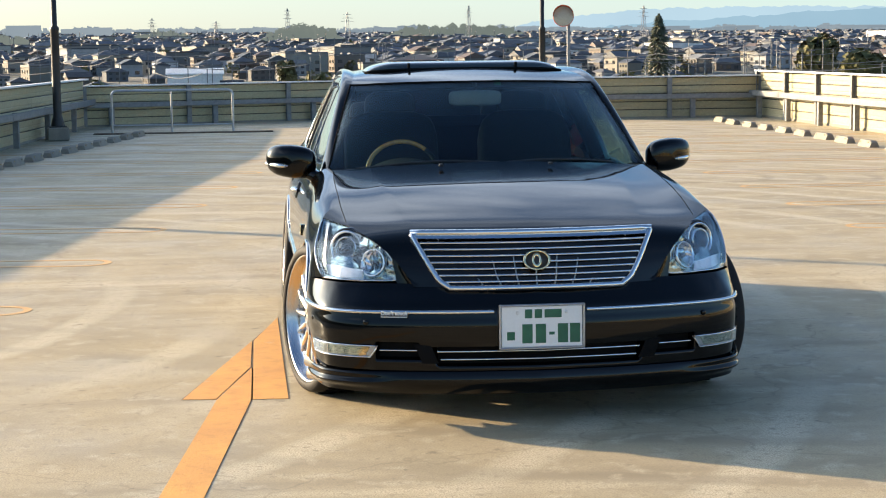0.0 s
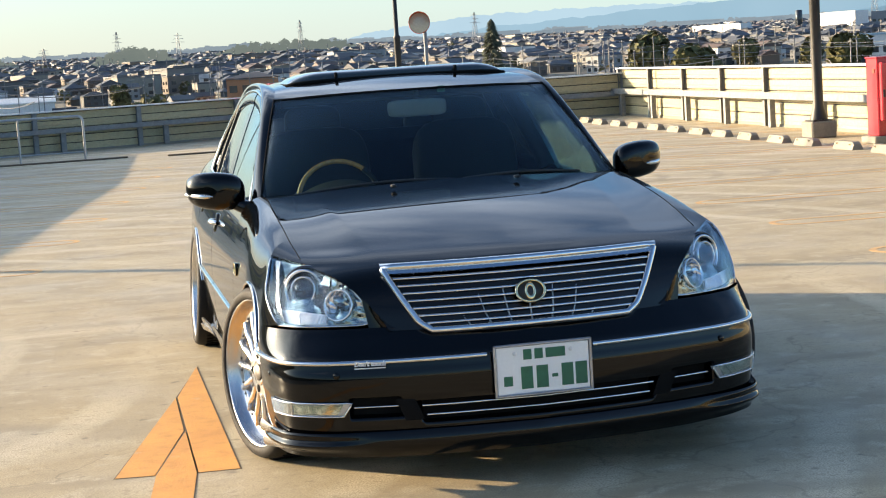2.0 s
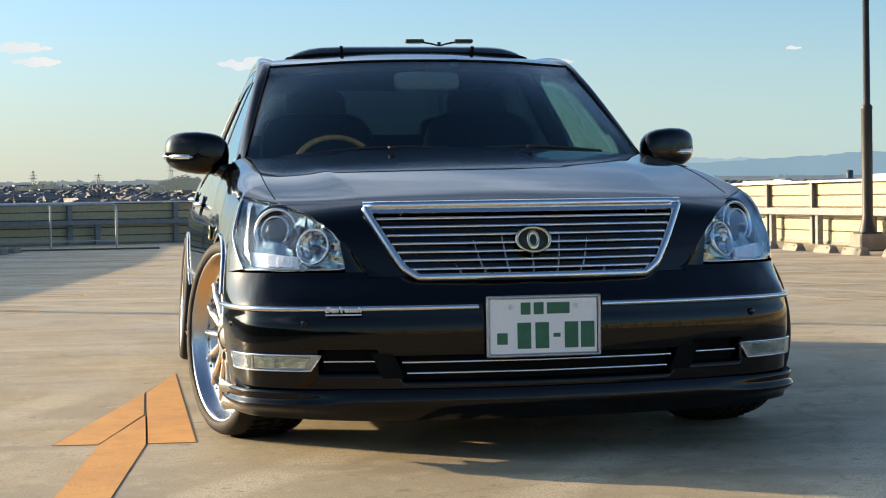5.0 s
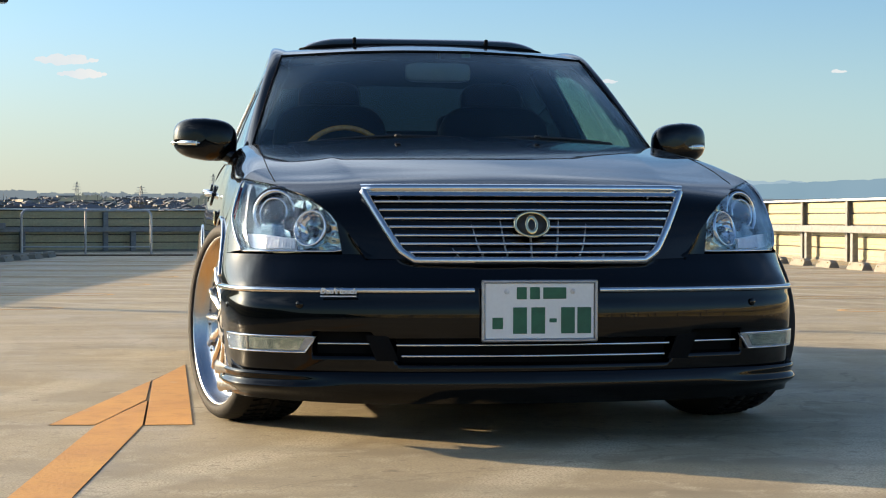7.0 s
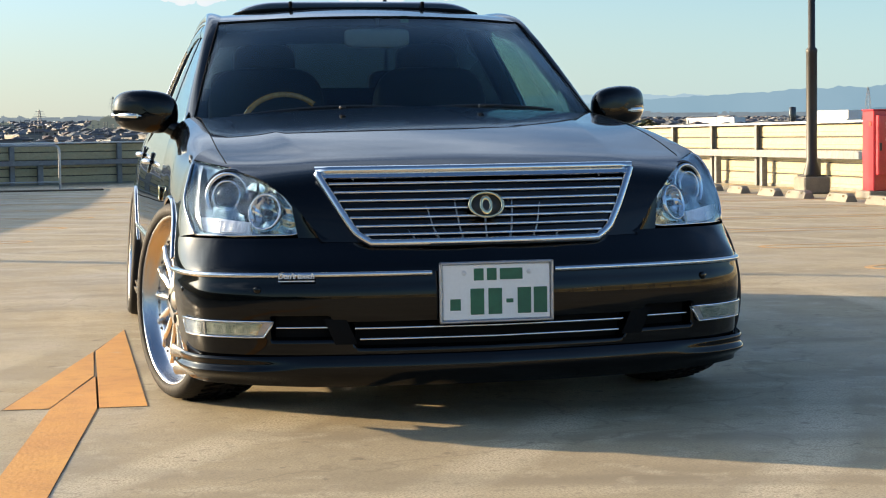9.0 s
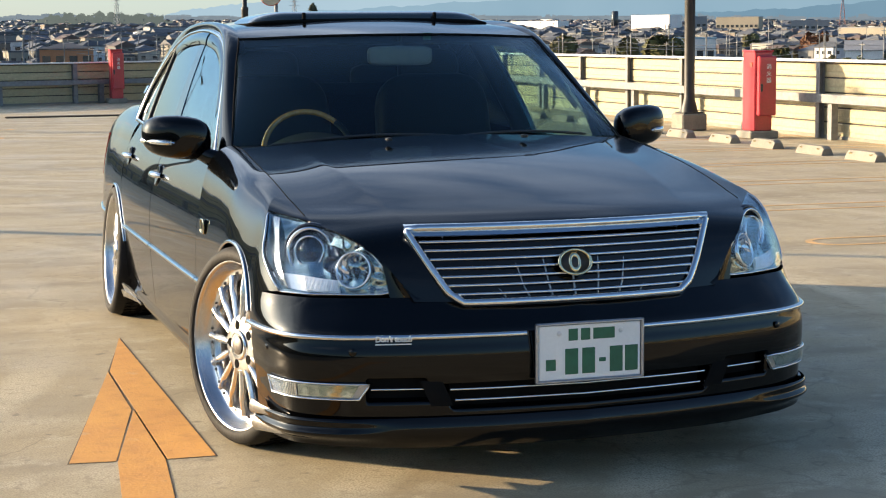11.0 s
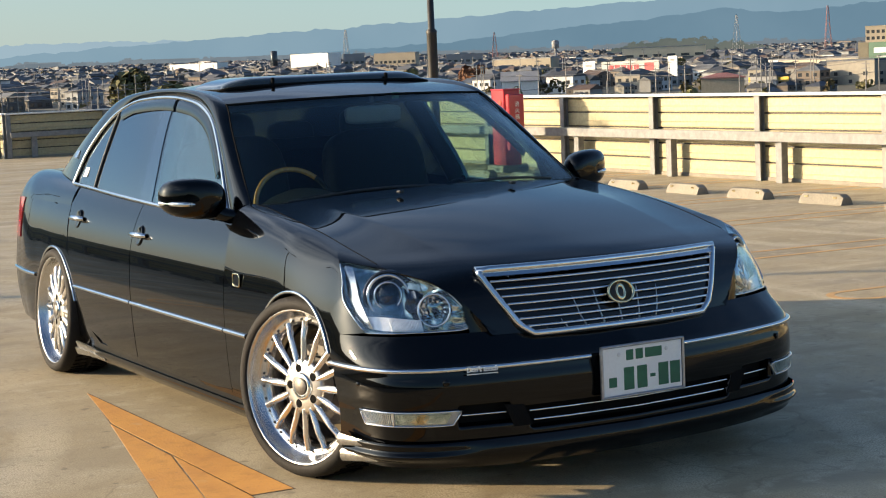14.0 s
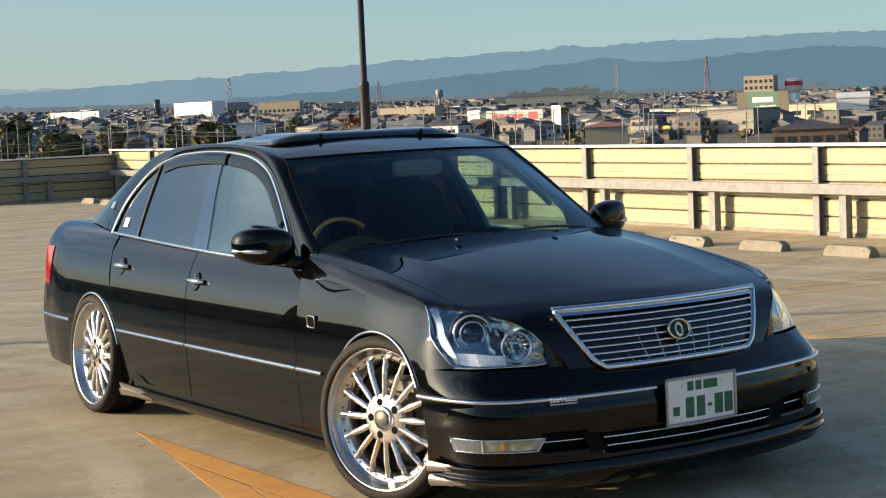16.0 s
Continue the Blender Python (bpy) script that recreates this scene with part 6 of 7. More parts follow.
# wheels
def road_wheel(x, y, z, sg, steer, camber, size, label):
    """A deep-dish many-spoke alloy wheel with a low tyre; its axis is local z, pointing outwards."""
    w = part("road_wheel", Geo().lathe([(0.288, 0.057), (0.283, 0.062), (0.277, 0.058), (0.274, 0.048), (0.268, 0.035), (0.260, 0.020), (0.255, 0.014), (0.252, 0.012), (0.242, 0.010), (0.229, 0.007), (0.225, -0.03), (0.227, -0.15)], 64), RIMLIP, car, label)
    w.matrix_basis = pose(x, y, z) @ pose(0, 0, 0, 0, 0, steer) @ pose(0, 0, 0, 0, sg * (90 - camber), 0) @ Matrix.Diagonal((size, size, 1, 1))
    ty = Geo().lathe([(0.276, 0.050), (0.284, 0.064), (0.294, 0.070), (0.309, 0.069), (0.321, 0.062), (0.329, 0.048), (0.332, 0.020), (0.333, -0.015), (0.326, -0.017), (0.326, -0.025), (0.333, -0.027), (0.3345, -0.060), (0.327, -0.062), (0.327, -0.071), (0.3345, -0.073), (0.333, -0.105), (0.326, -0.107), (0.326, -0.115), (0.333, -0.117), (0.330, -0.15), (0.322, -0.175), (0.300, -0.192), (0.265, -0.190), (0.25, -0.175)], 72)
    tyre = part("tyre", ty, TYRE, w, "low-profile black tyre")
    g = Geo()
    for k in range(60):
        a = 2 * math.pi * k / 60
        for z0, z1, sk in ((0.012, -0.052, 0.05), (-0.078, -0.14, -0.05)):
            p = [(0.3352, a, z0), (0.3352, a + sk, z1)]
            pts = [(r * math.cos(b), r * math.sin(b), z) for r, b, z in p]
            g.tube(pts, 0.0035, 4, up=(math.cos(a), math.sin(a), 0))
    part("tread_pattern", g, DARKVOID, tyre)
    n = 16
    spoke = Geo()
    f = lambda u, v: (lambda r: ((r), (v - 0.5) * (0.0180 + 0.0100 * math.sin(math.pi * min(u * 1.25, 1)) + 0.012 * max(0, u - 0.85) * 5), 0.029 - 0.003 * math.sin(math.pi * u) - 0.011 * smooth01(0.60, 1.0, u) + 0.009 * (1 - (2 * v - 1) ** 2)))(lerp(0.085, 0.240, u))
    spoke.sheet(f, 10, 6, 0.022, (0.14, 0, -0.3))
    sm = spoke.mesh("spoke")
    sm.materials.append(ALLOY)
    for k in range(n):
        o = new("spoke", sm)
        o.parent, o.matrix_basis = w, pose(0, 0, 0, 0, 0, 360 / n * k)
    hubm = part("hub", Geo().lathe([(0.040, 0.036), (0.054, 0.035), (0.092, 0.033), (0.101, 0.029), (0.103, 0.020), (0.100, -0.03), (0.06, -0.05)], 40), HUBMETAL, w, "brushed hub disc")
    part("centre_cap", Geo().lathe([(0, 0.047), (0.024, 0.047), (0.034, 0.042), (0.040, 0.045), (0.046, 0.044), (0.050, 0.039), (0.051, 0.028)], 32), CHROME, w, "polished centre cap")
    part("cap_badge", Geo().lathe([(0, 0.0495), (0.026, 0.0488), (0.031, 0.0455)], 24), DARKMETAL, w)
    for k in range(5):
        c = pose(0.068 * math.cos(2 * math.pi * k / 5 + 0.3), 0.068 * math.sin(2 * math.pi * k / 5 + 0.3), 0.0265)
        # black disc set proud of the hub, painted as a shaded lug hole
        part("lug_disc", Geo().lathe([(0.0, 0.0088), (0.0135, 0.0088), (0.0160, 0.0084), (0.0165, 0.0)], 14, c), DARKVOID, w)
    bolt = Geo().lathe([(0, 0.006), (0.004, 0.005), (0.005, 0)], 8).mesh("rim_bolt")
    bolt.materials.append(DARKMETAL)
    for k in range(32):
        a = 2 * math.pi * (k + 0.5) / 32
        o = new("rim_bolt", bolt)
        o.parent, o.matrix_basis = w, pose(0.2435 * math.cos(a), 0.2435 * math.sin(a), 0.010)
    part("brake_disc", Geo().lathe([(0.06, -0.085), (0.155, -0.085), (0.158, -0.09), (0.158, -0.11)], 40), DARKMETAL, w, "dull brake disc")
    part("brake_caliper", Geo().box((0.12, 0.0, -0.085), (0.08, 0.20, 0.06), 0.02), DARKMETAL, w)
    part("barrel", Geo().lathe([(0.217, -0.06), (0.212, -0.10), (0.218, -0.17), (0.20, -0.172)], 48), DARKMETAL, w)


road_wheel(-0.860, AX_F + 0.006, HUB, -1, 17, 2, 1.0, "polished deep-dish multi-spoke alloy wheel, steered")
road_wheel(0.858, AX_F, HUB, 1, 17, 2, 1.0, "polished deep-dish multi-spoke alloy wheel, steered")
road_wheel(-0.876, AX_R, HUB_R, -1, 0, 4, 0.955, "polished deep-dish multi-spoke alloy wheel")
road_wheel(0.876, AX_R, HUB_R, 1, 0, 4, 0.955, "polished deep-dish multi-spoke alloy wheel")

# ---- the town and hills beyond ----


def ground_at(x, y):
    """The plain, falling away a little against the sloped deck."""
    return -15.0 - 0.0050 * x + 0.0148 * y


def far(az, r, z=0.0):
    """A place at a bearing in degrees from +y towards +x, and a distance."""
    a = radians(az)
    return (r * math.sin(a), r * math.cos(a), z)


def town_mat(name, tones, rough=0.8, island=True):
    """One of several paint tones for each joined piece or each object."""
    m, nt, bsdf = node_mat(name)
    ramp = nt.nodes.new("ShaderNodeValToRGB")
    ramp.color_ramp.interpolation = "CONSTANT"
    while len(ramp.color_ramp.elements) < len(tones):
        ramp.color_ramp.elements.new(0.5)
    for i, (e, c) in enumerate(zip(ramp.color_ramp.elements, tones)):
        e.position, e.color = i / len(tones), (*c, 1)
    if island:
        src = nt.nodes.new("ShaderNodeNewGeometry").outputs["Random Per Island"]
    else:
        src = nt.nodes.new("ShaderNodeObjectInfo").outputs["Random"]
    nt.links.new(src, ramp.inputs["Fac"])
    col = mixed(nt, noise_fac(nt, 0.6, 4), ramp.outputs["Color"], (0.12, 0.115, 0.11))
    mx = col.node
    mul = nt.nodes.new("ShaderNodeMath")
    mul.operation = "MULTIPLY"
    mul.inputs[1].default_value = 0.25
    link = mx.inputs[0].links[0]
    src2 = link.from_socket
    nt.links.remove(link)
    nt.links.new(src2, mul.inputs[0])
    nt.links.new(mul.outputs[0], mx.inputs[0])
    nt.links.new(col, bsdf.inputs["Base Color"])
    bsdf.inputs["Roughness"].default_value = rough
    bsdf.inputs["Specular IOR Level"].default_value = 0.2
    return m


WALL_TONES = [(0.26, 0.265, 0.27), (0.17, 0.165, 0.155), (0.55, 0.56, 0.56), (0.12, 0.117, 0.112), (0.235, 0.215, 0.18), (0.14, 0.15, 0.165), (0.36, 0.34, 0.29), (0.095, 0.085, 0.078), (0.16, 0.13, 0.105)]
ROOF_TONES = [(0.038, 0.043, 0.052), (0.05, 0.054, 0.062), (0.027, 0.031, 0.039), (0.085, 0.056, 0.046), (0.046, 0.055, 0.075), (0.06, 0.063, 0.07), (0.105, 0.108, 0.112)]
# far walls and roofs paler than near ones, haze put into their colours
TOWN_WALL = town_mat("hazed_walls", [tuple(min(c * 1.2, 0.6) for c in t) for t in WALL_TONES])
TOWN_ROOF = town_mat("hazed_roofs", [(0.062, 0.071, 0.085), (0.08, 0.086, 0.098), (0.046, 0.053, 0.066), (0.115, 0.082, 0.07), (0.073, 0.087, 0.115), (0.095, 0.10, 0.112), (0.15, 0.156, 0.163)], 0.62)
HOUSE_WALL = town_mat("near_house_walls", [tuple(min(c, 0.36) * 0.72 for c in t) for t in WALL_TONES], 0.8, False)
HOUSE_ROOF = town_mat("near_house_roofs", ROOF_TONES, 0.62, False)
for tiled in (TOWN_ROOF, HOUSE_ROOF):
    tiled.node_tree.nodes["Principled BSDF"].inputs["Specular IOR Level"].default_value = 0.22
PANE = surface("house_window", (0.03, 0.035, 0.04), (0.05, 0.055, 0.06), 0.1, 0, 1, 9)
FIELD = surface("plain_ground", (0.085, 0.085, 0.06), (0.12, 0.11, 0.085), 0.95, 0, 0.012, 0.15)
LEAF = surface("autumn_foliage", (0.125, 0.135, 0.05), (0.13, 0.10, 0.045), 0.9, 0, 0.12, 1.5, 0.2)
CONIFER = surface("conifer_foliage", (0.07, 0.082, 0.05), (0.09, 0.095, 0.055), 0.9, 0, 0.6, 4, 0.2)
BARK = surface("bark", (0.08, 0.06, 0.045), (0.05, 0.04, 0.03), 0.95, 0, 3, 20, 0.3)
MAST = surface("mast_steel", (0.34, 0.34, 0.35), (0.27, 0.27, 0.28), 0.6, 0.1, 0.5, 4)
MASTRED = surface("mast_red", (0.34, 0.14, 0.12), (0.27, 0.12, 0.11), 0.7, 0, 0.5, 4)
POLECON = surface("utility_pole", (0.24, 0.235, 0.23), (0.18, 0.178, 0.175), 0.85, 0, 1, 9)
# haze, and the clouds' sunlight, are put into these emission colours
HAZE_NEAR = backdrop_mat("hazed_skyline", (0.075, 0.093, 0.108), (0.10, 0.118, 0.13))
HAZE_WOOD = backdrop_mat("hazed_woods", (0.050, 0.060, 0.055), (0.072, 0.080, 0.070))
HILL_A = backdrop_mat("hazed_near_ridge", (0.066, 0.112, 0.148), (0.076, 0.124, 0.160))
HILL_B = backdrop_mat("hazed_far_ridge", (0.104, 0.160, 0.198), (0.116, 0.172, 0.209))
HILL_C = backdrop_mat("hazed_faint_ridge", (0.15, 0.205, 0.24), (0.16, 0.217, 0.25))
CLOUD = backdrop_mat("glowing_cloud", (0.36, 0.36, 0.35), (0.30, 0.33, 0.35))

g = Geo()
radii = [0, 60, 120, 200, 250, 350, 500, 800, 1200, 1800, 2600, 3600, 4900]
n = 72
vs = [(0, 0, -15.0)] + [(x, y, ground_at(x, y)) for x, y, _ in [far(360 * k / n, r) for r in radii[1:] for k in range(n)]]
fs = [(0, 1 + k, 1 + (k + 1) % n) for k in range(n)] + [(1 + i * n + k, 1 + (i + 1) * n + k, 1 + (i + 1) * n + (k + 1) % n, 1 + i * n + (k + 1) % n) for i in range(len(radii) - 2) for k in range(n)]
ground = part("ground", g.add(vs, fs, True), FIELD)
tagged(ground, "flat plain of fields and streets far below the deck", "ground", kind="structure")

rng = random.Random(7)


def house_geo(walls, roofs, m, w, d, h, kind, over=0.5, rise=0.45):
    walls.box((0, 0, h / 2), (w, d, h), 0, m)
    hw, hd, rz = w / 2 + over, d / 2 + over, d / 2 * rise
    if kind == "flat":
        roofs.box((0, 0, h + 0.2), (w + 0.3, d + 0.3, 0.5), 0, m)
        return
    e = hw if kind == "gable" else max(hw - hd, 0.2)
    vs = [(-hw, -hd, h - 0.15), (hw, -hd, h - 0.15), (hw, hd, h - 0.15), (-hw, hd, h - 0.15), (-e, 0, h + rz), (e, 0, h + rz), (-hw, -hd, h - 0.35), (hw, -hd, h - 0.35), (hw, hd, h - 0.35), (-hw, hd, h - 0.35)]
    roofs.add(vs, [(0, 1, 5, 4), (2, 3, 4, 5), (1, 2, 5), (3, 0, 4), (0, 6, 7, 1), (1, 7, 8, 2), (2, 8, 9, 3), (3, 9, 6, 0), (6, 9, 8, 7)], False, m)
    if kind == "gable":
        walls.add([(-w / 2, -d / 2, h), (-w / 2, d / 2, h), (-w / 2, 0, h + rz * 0.9), (w / 2, -d / 2, h), (w / 2, d / 2, h), (w / 2, 0, h + rz * 0.9)], [(0, 1, 2), (3, 5, 4)], False, m)


# near houses as things, a few kinds copied about
KINDS = []
for i, (w, d, h, kind, label) in enumerate(((10, 8, 5.6, "gable", "two-storey house with a dark tiled gable roof"), (12, 9, 5.4, "hip", "two-storey house with a dark hipped roof"), (9, 7.5, 6.0, "gable", "narrow two-storey house with a dark roof"), (14, 9, 3.4, "hip", "low house with a broad dark hipped roof"), (16, 8, 6.2, "flat", "plain flat-roofed apartment block"))):
    wg, rg2 = Geo(), Geo()
    house_geo(wg, rg2, None, w, d, h, kind)
    hs = thing("house", label, "house", "houses in the town", (0, 0, 0))
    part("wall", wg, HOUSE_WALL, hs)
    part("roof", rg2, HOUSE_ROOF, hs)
    for fl in range(2 if h > 4 else 1):
        for k in range(3):
            for sgn in (-1, 1):
                part("window", Geo().box(((k - 1) * w * 0.3, sgn * (d / 2 + 0.02), 1.5 + 2.7 * fl), (1.7, 0.12, 1.25), 0.03), PANE, hs)
    KINDS.append(hs)
spots = []
tries = 0
while len(spots) < 120 and tries < 8000:
    tries += 1
    az, r = rng.uniform(-9, 50), 350 + 360 * rng.random() ** 0.8
    if any(abs(az - a) * r * 0.01745 < 15 and abs(r - q) < 17 for a, q in spots):
        continue
    spots.append((az, r))
for i, (az, r) in enumerate(spots):
    k = KINDS[rng.choice((0, 1, 1, 2, 3, 3))] if i >= 5 else KINDS[i]
    x, y, _ = far(az, r)
    m = pose(x, y, ground_at(x, y), 0, 0, rng.choice((0, 90)) + 14 + rng.uniform(-6, 6)) @ Matrix.Scale(rng.uniform(0.70, 0.86), 4)
    if i < 5:
        k.matrix_world = m
    else:
        copy_thing(k, m)

# the rest of the town, past counting
walls, roofs, lights, poles, woods = Geo(), Geo(), Geo(), Geo(), Geo()
r = 600.0
while r < 3300:
    step = 18 + r * 0.013
    count = int(radians(66) * r / (13 + r * 0.004))
    for k in range(count):
        if rng.random() < 0.12:
            continue
        az, rr = -12 + 66 * (k + rng.random() * 0.8) / count, r + rng.uniform(-0.4, 0.4) * step
        x, y, _ = far(az, rr)
        m = pose(x, y, ground_at(x, y) - 0.3, 0, 0, rng.choice((0, 90)) + 14 + rng.uniform(-8, 8))
        big = rng.random() < 0.02
        if big:
            wd, dp, hg = rng.uniform(16, 36), rng.uniform(10, 16), rng.uniform(5, 8.5)
            house_geo(walls, roofs, m, wd, dp, hg, "flat")
        else:
            wd, dp, hg = rng.uniform(7, 12), rng.uniform(6, 8.5), rng.uniform(3.2, 6.6)
            house_geo(walls, roofs, m, wd, dp, hg, rng.choice(("gable", "gable", "hip", "hip", "flat")), 0.4)
        if rr < 1500:
            for fl in range(2 if hg > 5 else 1):
                zc = 1.5 + 2.6 * fl
                for q in range(3):
                    cx, hw = (q - 1) * wd * 0.31, rng.uniform(0.5, 1.0)
                    for sd in (-1, 1):
                        lights.add([(cx + e * hw, sd * (dp / 2 + 0.05), zc + f) for e, f in ((-1, -0.6), (1, -0.6), (1, 0.6), (-1, 0.6))], [(0, 1, 2, 3)], False, m)
                        if q < 2:
                            cy = (q - 0.5) * dp * 0.5
                            lights.add([(sd * (wd / 2 + 0.05), cy + e * 0.8, zc + f) for e, f in ((-1, -0.6), (1, -0.6), (1, 0.6), (-1, 0.6))], [(0, 1, 2, 3)], False, m)
    r += step
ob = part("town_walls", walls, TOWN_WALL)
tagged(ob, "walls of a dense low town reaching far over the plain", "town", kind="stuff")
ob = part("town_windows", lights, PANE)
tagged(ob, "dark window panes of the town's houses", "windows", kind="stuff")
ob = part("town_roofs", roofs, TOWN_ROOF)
tagged(ob, "roofs of a dense low town, paled for haze", "town", kind="stuff")

for k in range(520):
    az, rr = rng.uniform(-11, 52), 330 + 1900 * rng.random() ** 1.3
    x, y, _ = far(az, rr)
    z0, hgt = ground_at(x, y), rng.uniform(9, 13)
    wd = 0.14 + rr * 0.00008
    poles.box((x, y, z0 + hgt / 2), (wd * 1.15, wd * 1.15, hgt))
    ca = rng.uniform(0, 180)
    for q in range(rng.choice((1, 2))):
        poles.box((0, 0, 0), (1.8, wd, wd), 0, pose(x, y, z0 + hgt - 0.5 - 0.9 * q, 0, 0, ca))
tagged(part("utility_poles", poles, POLECON), "grey utility poles with crossarms all over the town", "utility pole", kind="stuff")
for wire in range(110):
    az, rr = rng.uniform(-10, 50), rng.uniform(290, 620)
    x, y, _ = far(az, rr)
    a, ln, z0 = rng.uniform(0, math.pi), rng.uniform(30, 45), ground_at(x, y) + rng.uniform(8.5, 11)
    if wire == 0:
        wires = Geo()
    wires.tube([(x + math.cos(a) * ln * (k / 8 - 0.5), y + math.sin(a) * ln * (k / 8 - 0.5), z0 - 1.1 * (1 - (k / 4 - 1) ** 2)) for k in range(9)], 0.05, 4)
tagged(part("overhead_wires", wires, POLECON), "sagging overhead wires between poles", "wire", kind="stuff")


def clump(geo, x, y, z, rx, rz, lumps=6, leafy=18):
    """A crown of overlapping rough lumps made of small tilted leaf faces."""
    for q in range(lumps):
        a, e = rng.uniform(0, 6.28), rng.random() ** 0.5
        cx, cy, cz = x + rx * 0.65 * e * math.cos(a), y + rx * 0.65 * e * math.sin(a), z + rz * rng.uniform(0.25, 0.8)
        s = rx * rng.uniform(0.30, 0.5)
        for k in range(leafy):
            th, ph = rng.uniform(0, 6.28), math.acos(rng.uniform(-0.7, 1))
            d = Vector((math.sin(ph) * math.cos(th), math.sin(ph) * math.sin(th), math.cos(ph) * min(1.3, rz / rx * 1.1)))
            c = Vector((cx, cy, cz)) + d * s * rng.uniform(0.7, 1.05)
            t = d.orthogonal().normalized() * s * rng.uniform(0.35, 0.6)
            b = d.cross(t).normalized() * t.length
            geo.add([c + t - d * s * 0.2, c + b, c - t - d * s * 0.15, c - b], [(0, 1, 2, 3)])


for k in range(900):
    az, rr = rng.uniform(-11, 52), 330 + 2700 * rng.random()
    x, y, _ = far(az, rr)
    sz = rng.uniform(2.0, 4.5)
    clump(woods, x, y, ground_at(x, y) - 0.5, sz, sz * rng.uniform(1.2, 2.0), 4, 14)
tagged(part("garden_trees", woods, LEAF), "small dark garden trees scattered through the town", "trees", kind="stuff")
hill = Geo()
for az0, az1, rr, top, cnt in ((0.75, 3.35, 1500, 19, 120), (4.6, 9.5, 2000, 20, 150), (-8.6, -6.6, 1300, 13, 60), (-3.6, -1.6, 1900, 15, 60), (34.5, 40, 1900, 22, 90)):
    for k in range(cnt):
        t = rng.random()
        az = lerp(az0, az1, t)
        x, y, _ = far(az, rr + rng.uniform(-60, 60))
        bulk = math.sin(math.pi * t) ** 0.45
        clump(hill, x, y, ground_at(x, y) - 2 + rng.random() * 0.45 * top * bulk, top * 0.42, top * 0.62 * bulk, 5, 14)
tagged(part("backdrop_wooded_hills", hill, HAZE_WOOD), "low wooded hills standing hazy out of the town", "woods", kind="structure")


def tree(az, r, height, width, conifer, label, leaf=None):
    x, y, _ = far(az, r)
    t = thing("tree", label, "tree", at=(x, y, ground_at(x, y)))
    part("trunk", Geo().lathe([(0.0, 0), (width * 0.07, 0), (width * 0.05, height * 0.4), (width * 0.02, height * 0.9), (0, height * 0.92)], 10), BARK, t)
    c = Geo()
    if conifer:
        for k in range(900):
            h = rng.random() ** 0.85
            rad = width / 2 * (1 - h) ** 0.75 * rng.uniform(0.35, 1.05)
            a = rng.uniform(0, 6.28)
            p = Vector((rad * math.cos(a), rad * math.sin(a), height * (0.10 + 0.90 * h)))
            o = Vector((math.cos(a), math.sin(a), -0.35))
            s = Vector((-math.sin(a), math.cos(a), 0.2)) * rng.uniform(0.25, 0.55)
            c.add([p + o * 0.9, p + s, p - o * 0.4 + Vector((0, 0, 0.35)), p - s], [(0, 1, 2, 3)])
    else:
        for b in range(6):
            a = b * 1.05
            part("limb", Geo().tube([(0, 0, height * 0.3), (width * 0.15 * math.cos(a), width * 0.15 * math.sin(a), height * 0.5), (width * 0.3 * math.cos(a), width * 0.3 * math.sin(a), height * 0.7)], [0.25, 0.16, 0.06], 6), BARK, t)
        clump(c, 0, 0, height * 0.15, width / 2, height * 0.75, 26, 30)
    part("crown", c, CONIFER if conifer else leaf or LEAF, t)


tree(13.75, 450, 19.0, 9.0, True, "tall dark conifer among the houses")
tree(1.35, 420, 9.5, 6.0, False, "dark rounded tree by a rooftop")
tree(18.9, 520, 13.0, 14.0, False, "broad yellow-green autumn tree")
tree(22.0, 480, 12.0, 9.0, False, "broad yellow-green autumn tree")
RUST = surface("rust_foliage", (0.19, 0.075, 0.03), (0.13, 0.06, 0.03), 0.9, 0, 0.12, 1.5, 0.2)
OLIVE = surface("olive_foliage", (0.13, 0.115, 0.03), (0.09, 0.085, 0.03), 0.9, 0, 0.12, 1.5, 0.2)
tree(30.2, 640, 10.5, 12.0, False, "broad rust-coloured autumn tree", RUST)
tree(31.3, 620, 8.0, 8.0, False, "rounded rust-coloured autumn tree", RUST)
tree(24.2, 560, 10.0, 9.0, False, "broad olive autumn tree", OLIVE)
tree(20.4, 430, 10.0, 13.0, False, "broad olive autumn tree", OLIVE)
tree(25.35, 470, 10.5, 13.0, False, "broad green tree among low houses", OLIVE)
tree(28.9, 430, 8.5, 9.0, False, "low olive tree behind the fence", OLIVE)
tree(37.0, 700, 12.0, 7.0, False, "tall olive-green tree among the shop signs", OLIVE)
tree(28.1, 700, 9.0, 9.0, False, "rounded green tree by a school block", LEAF)


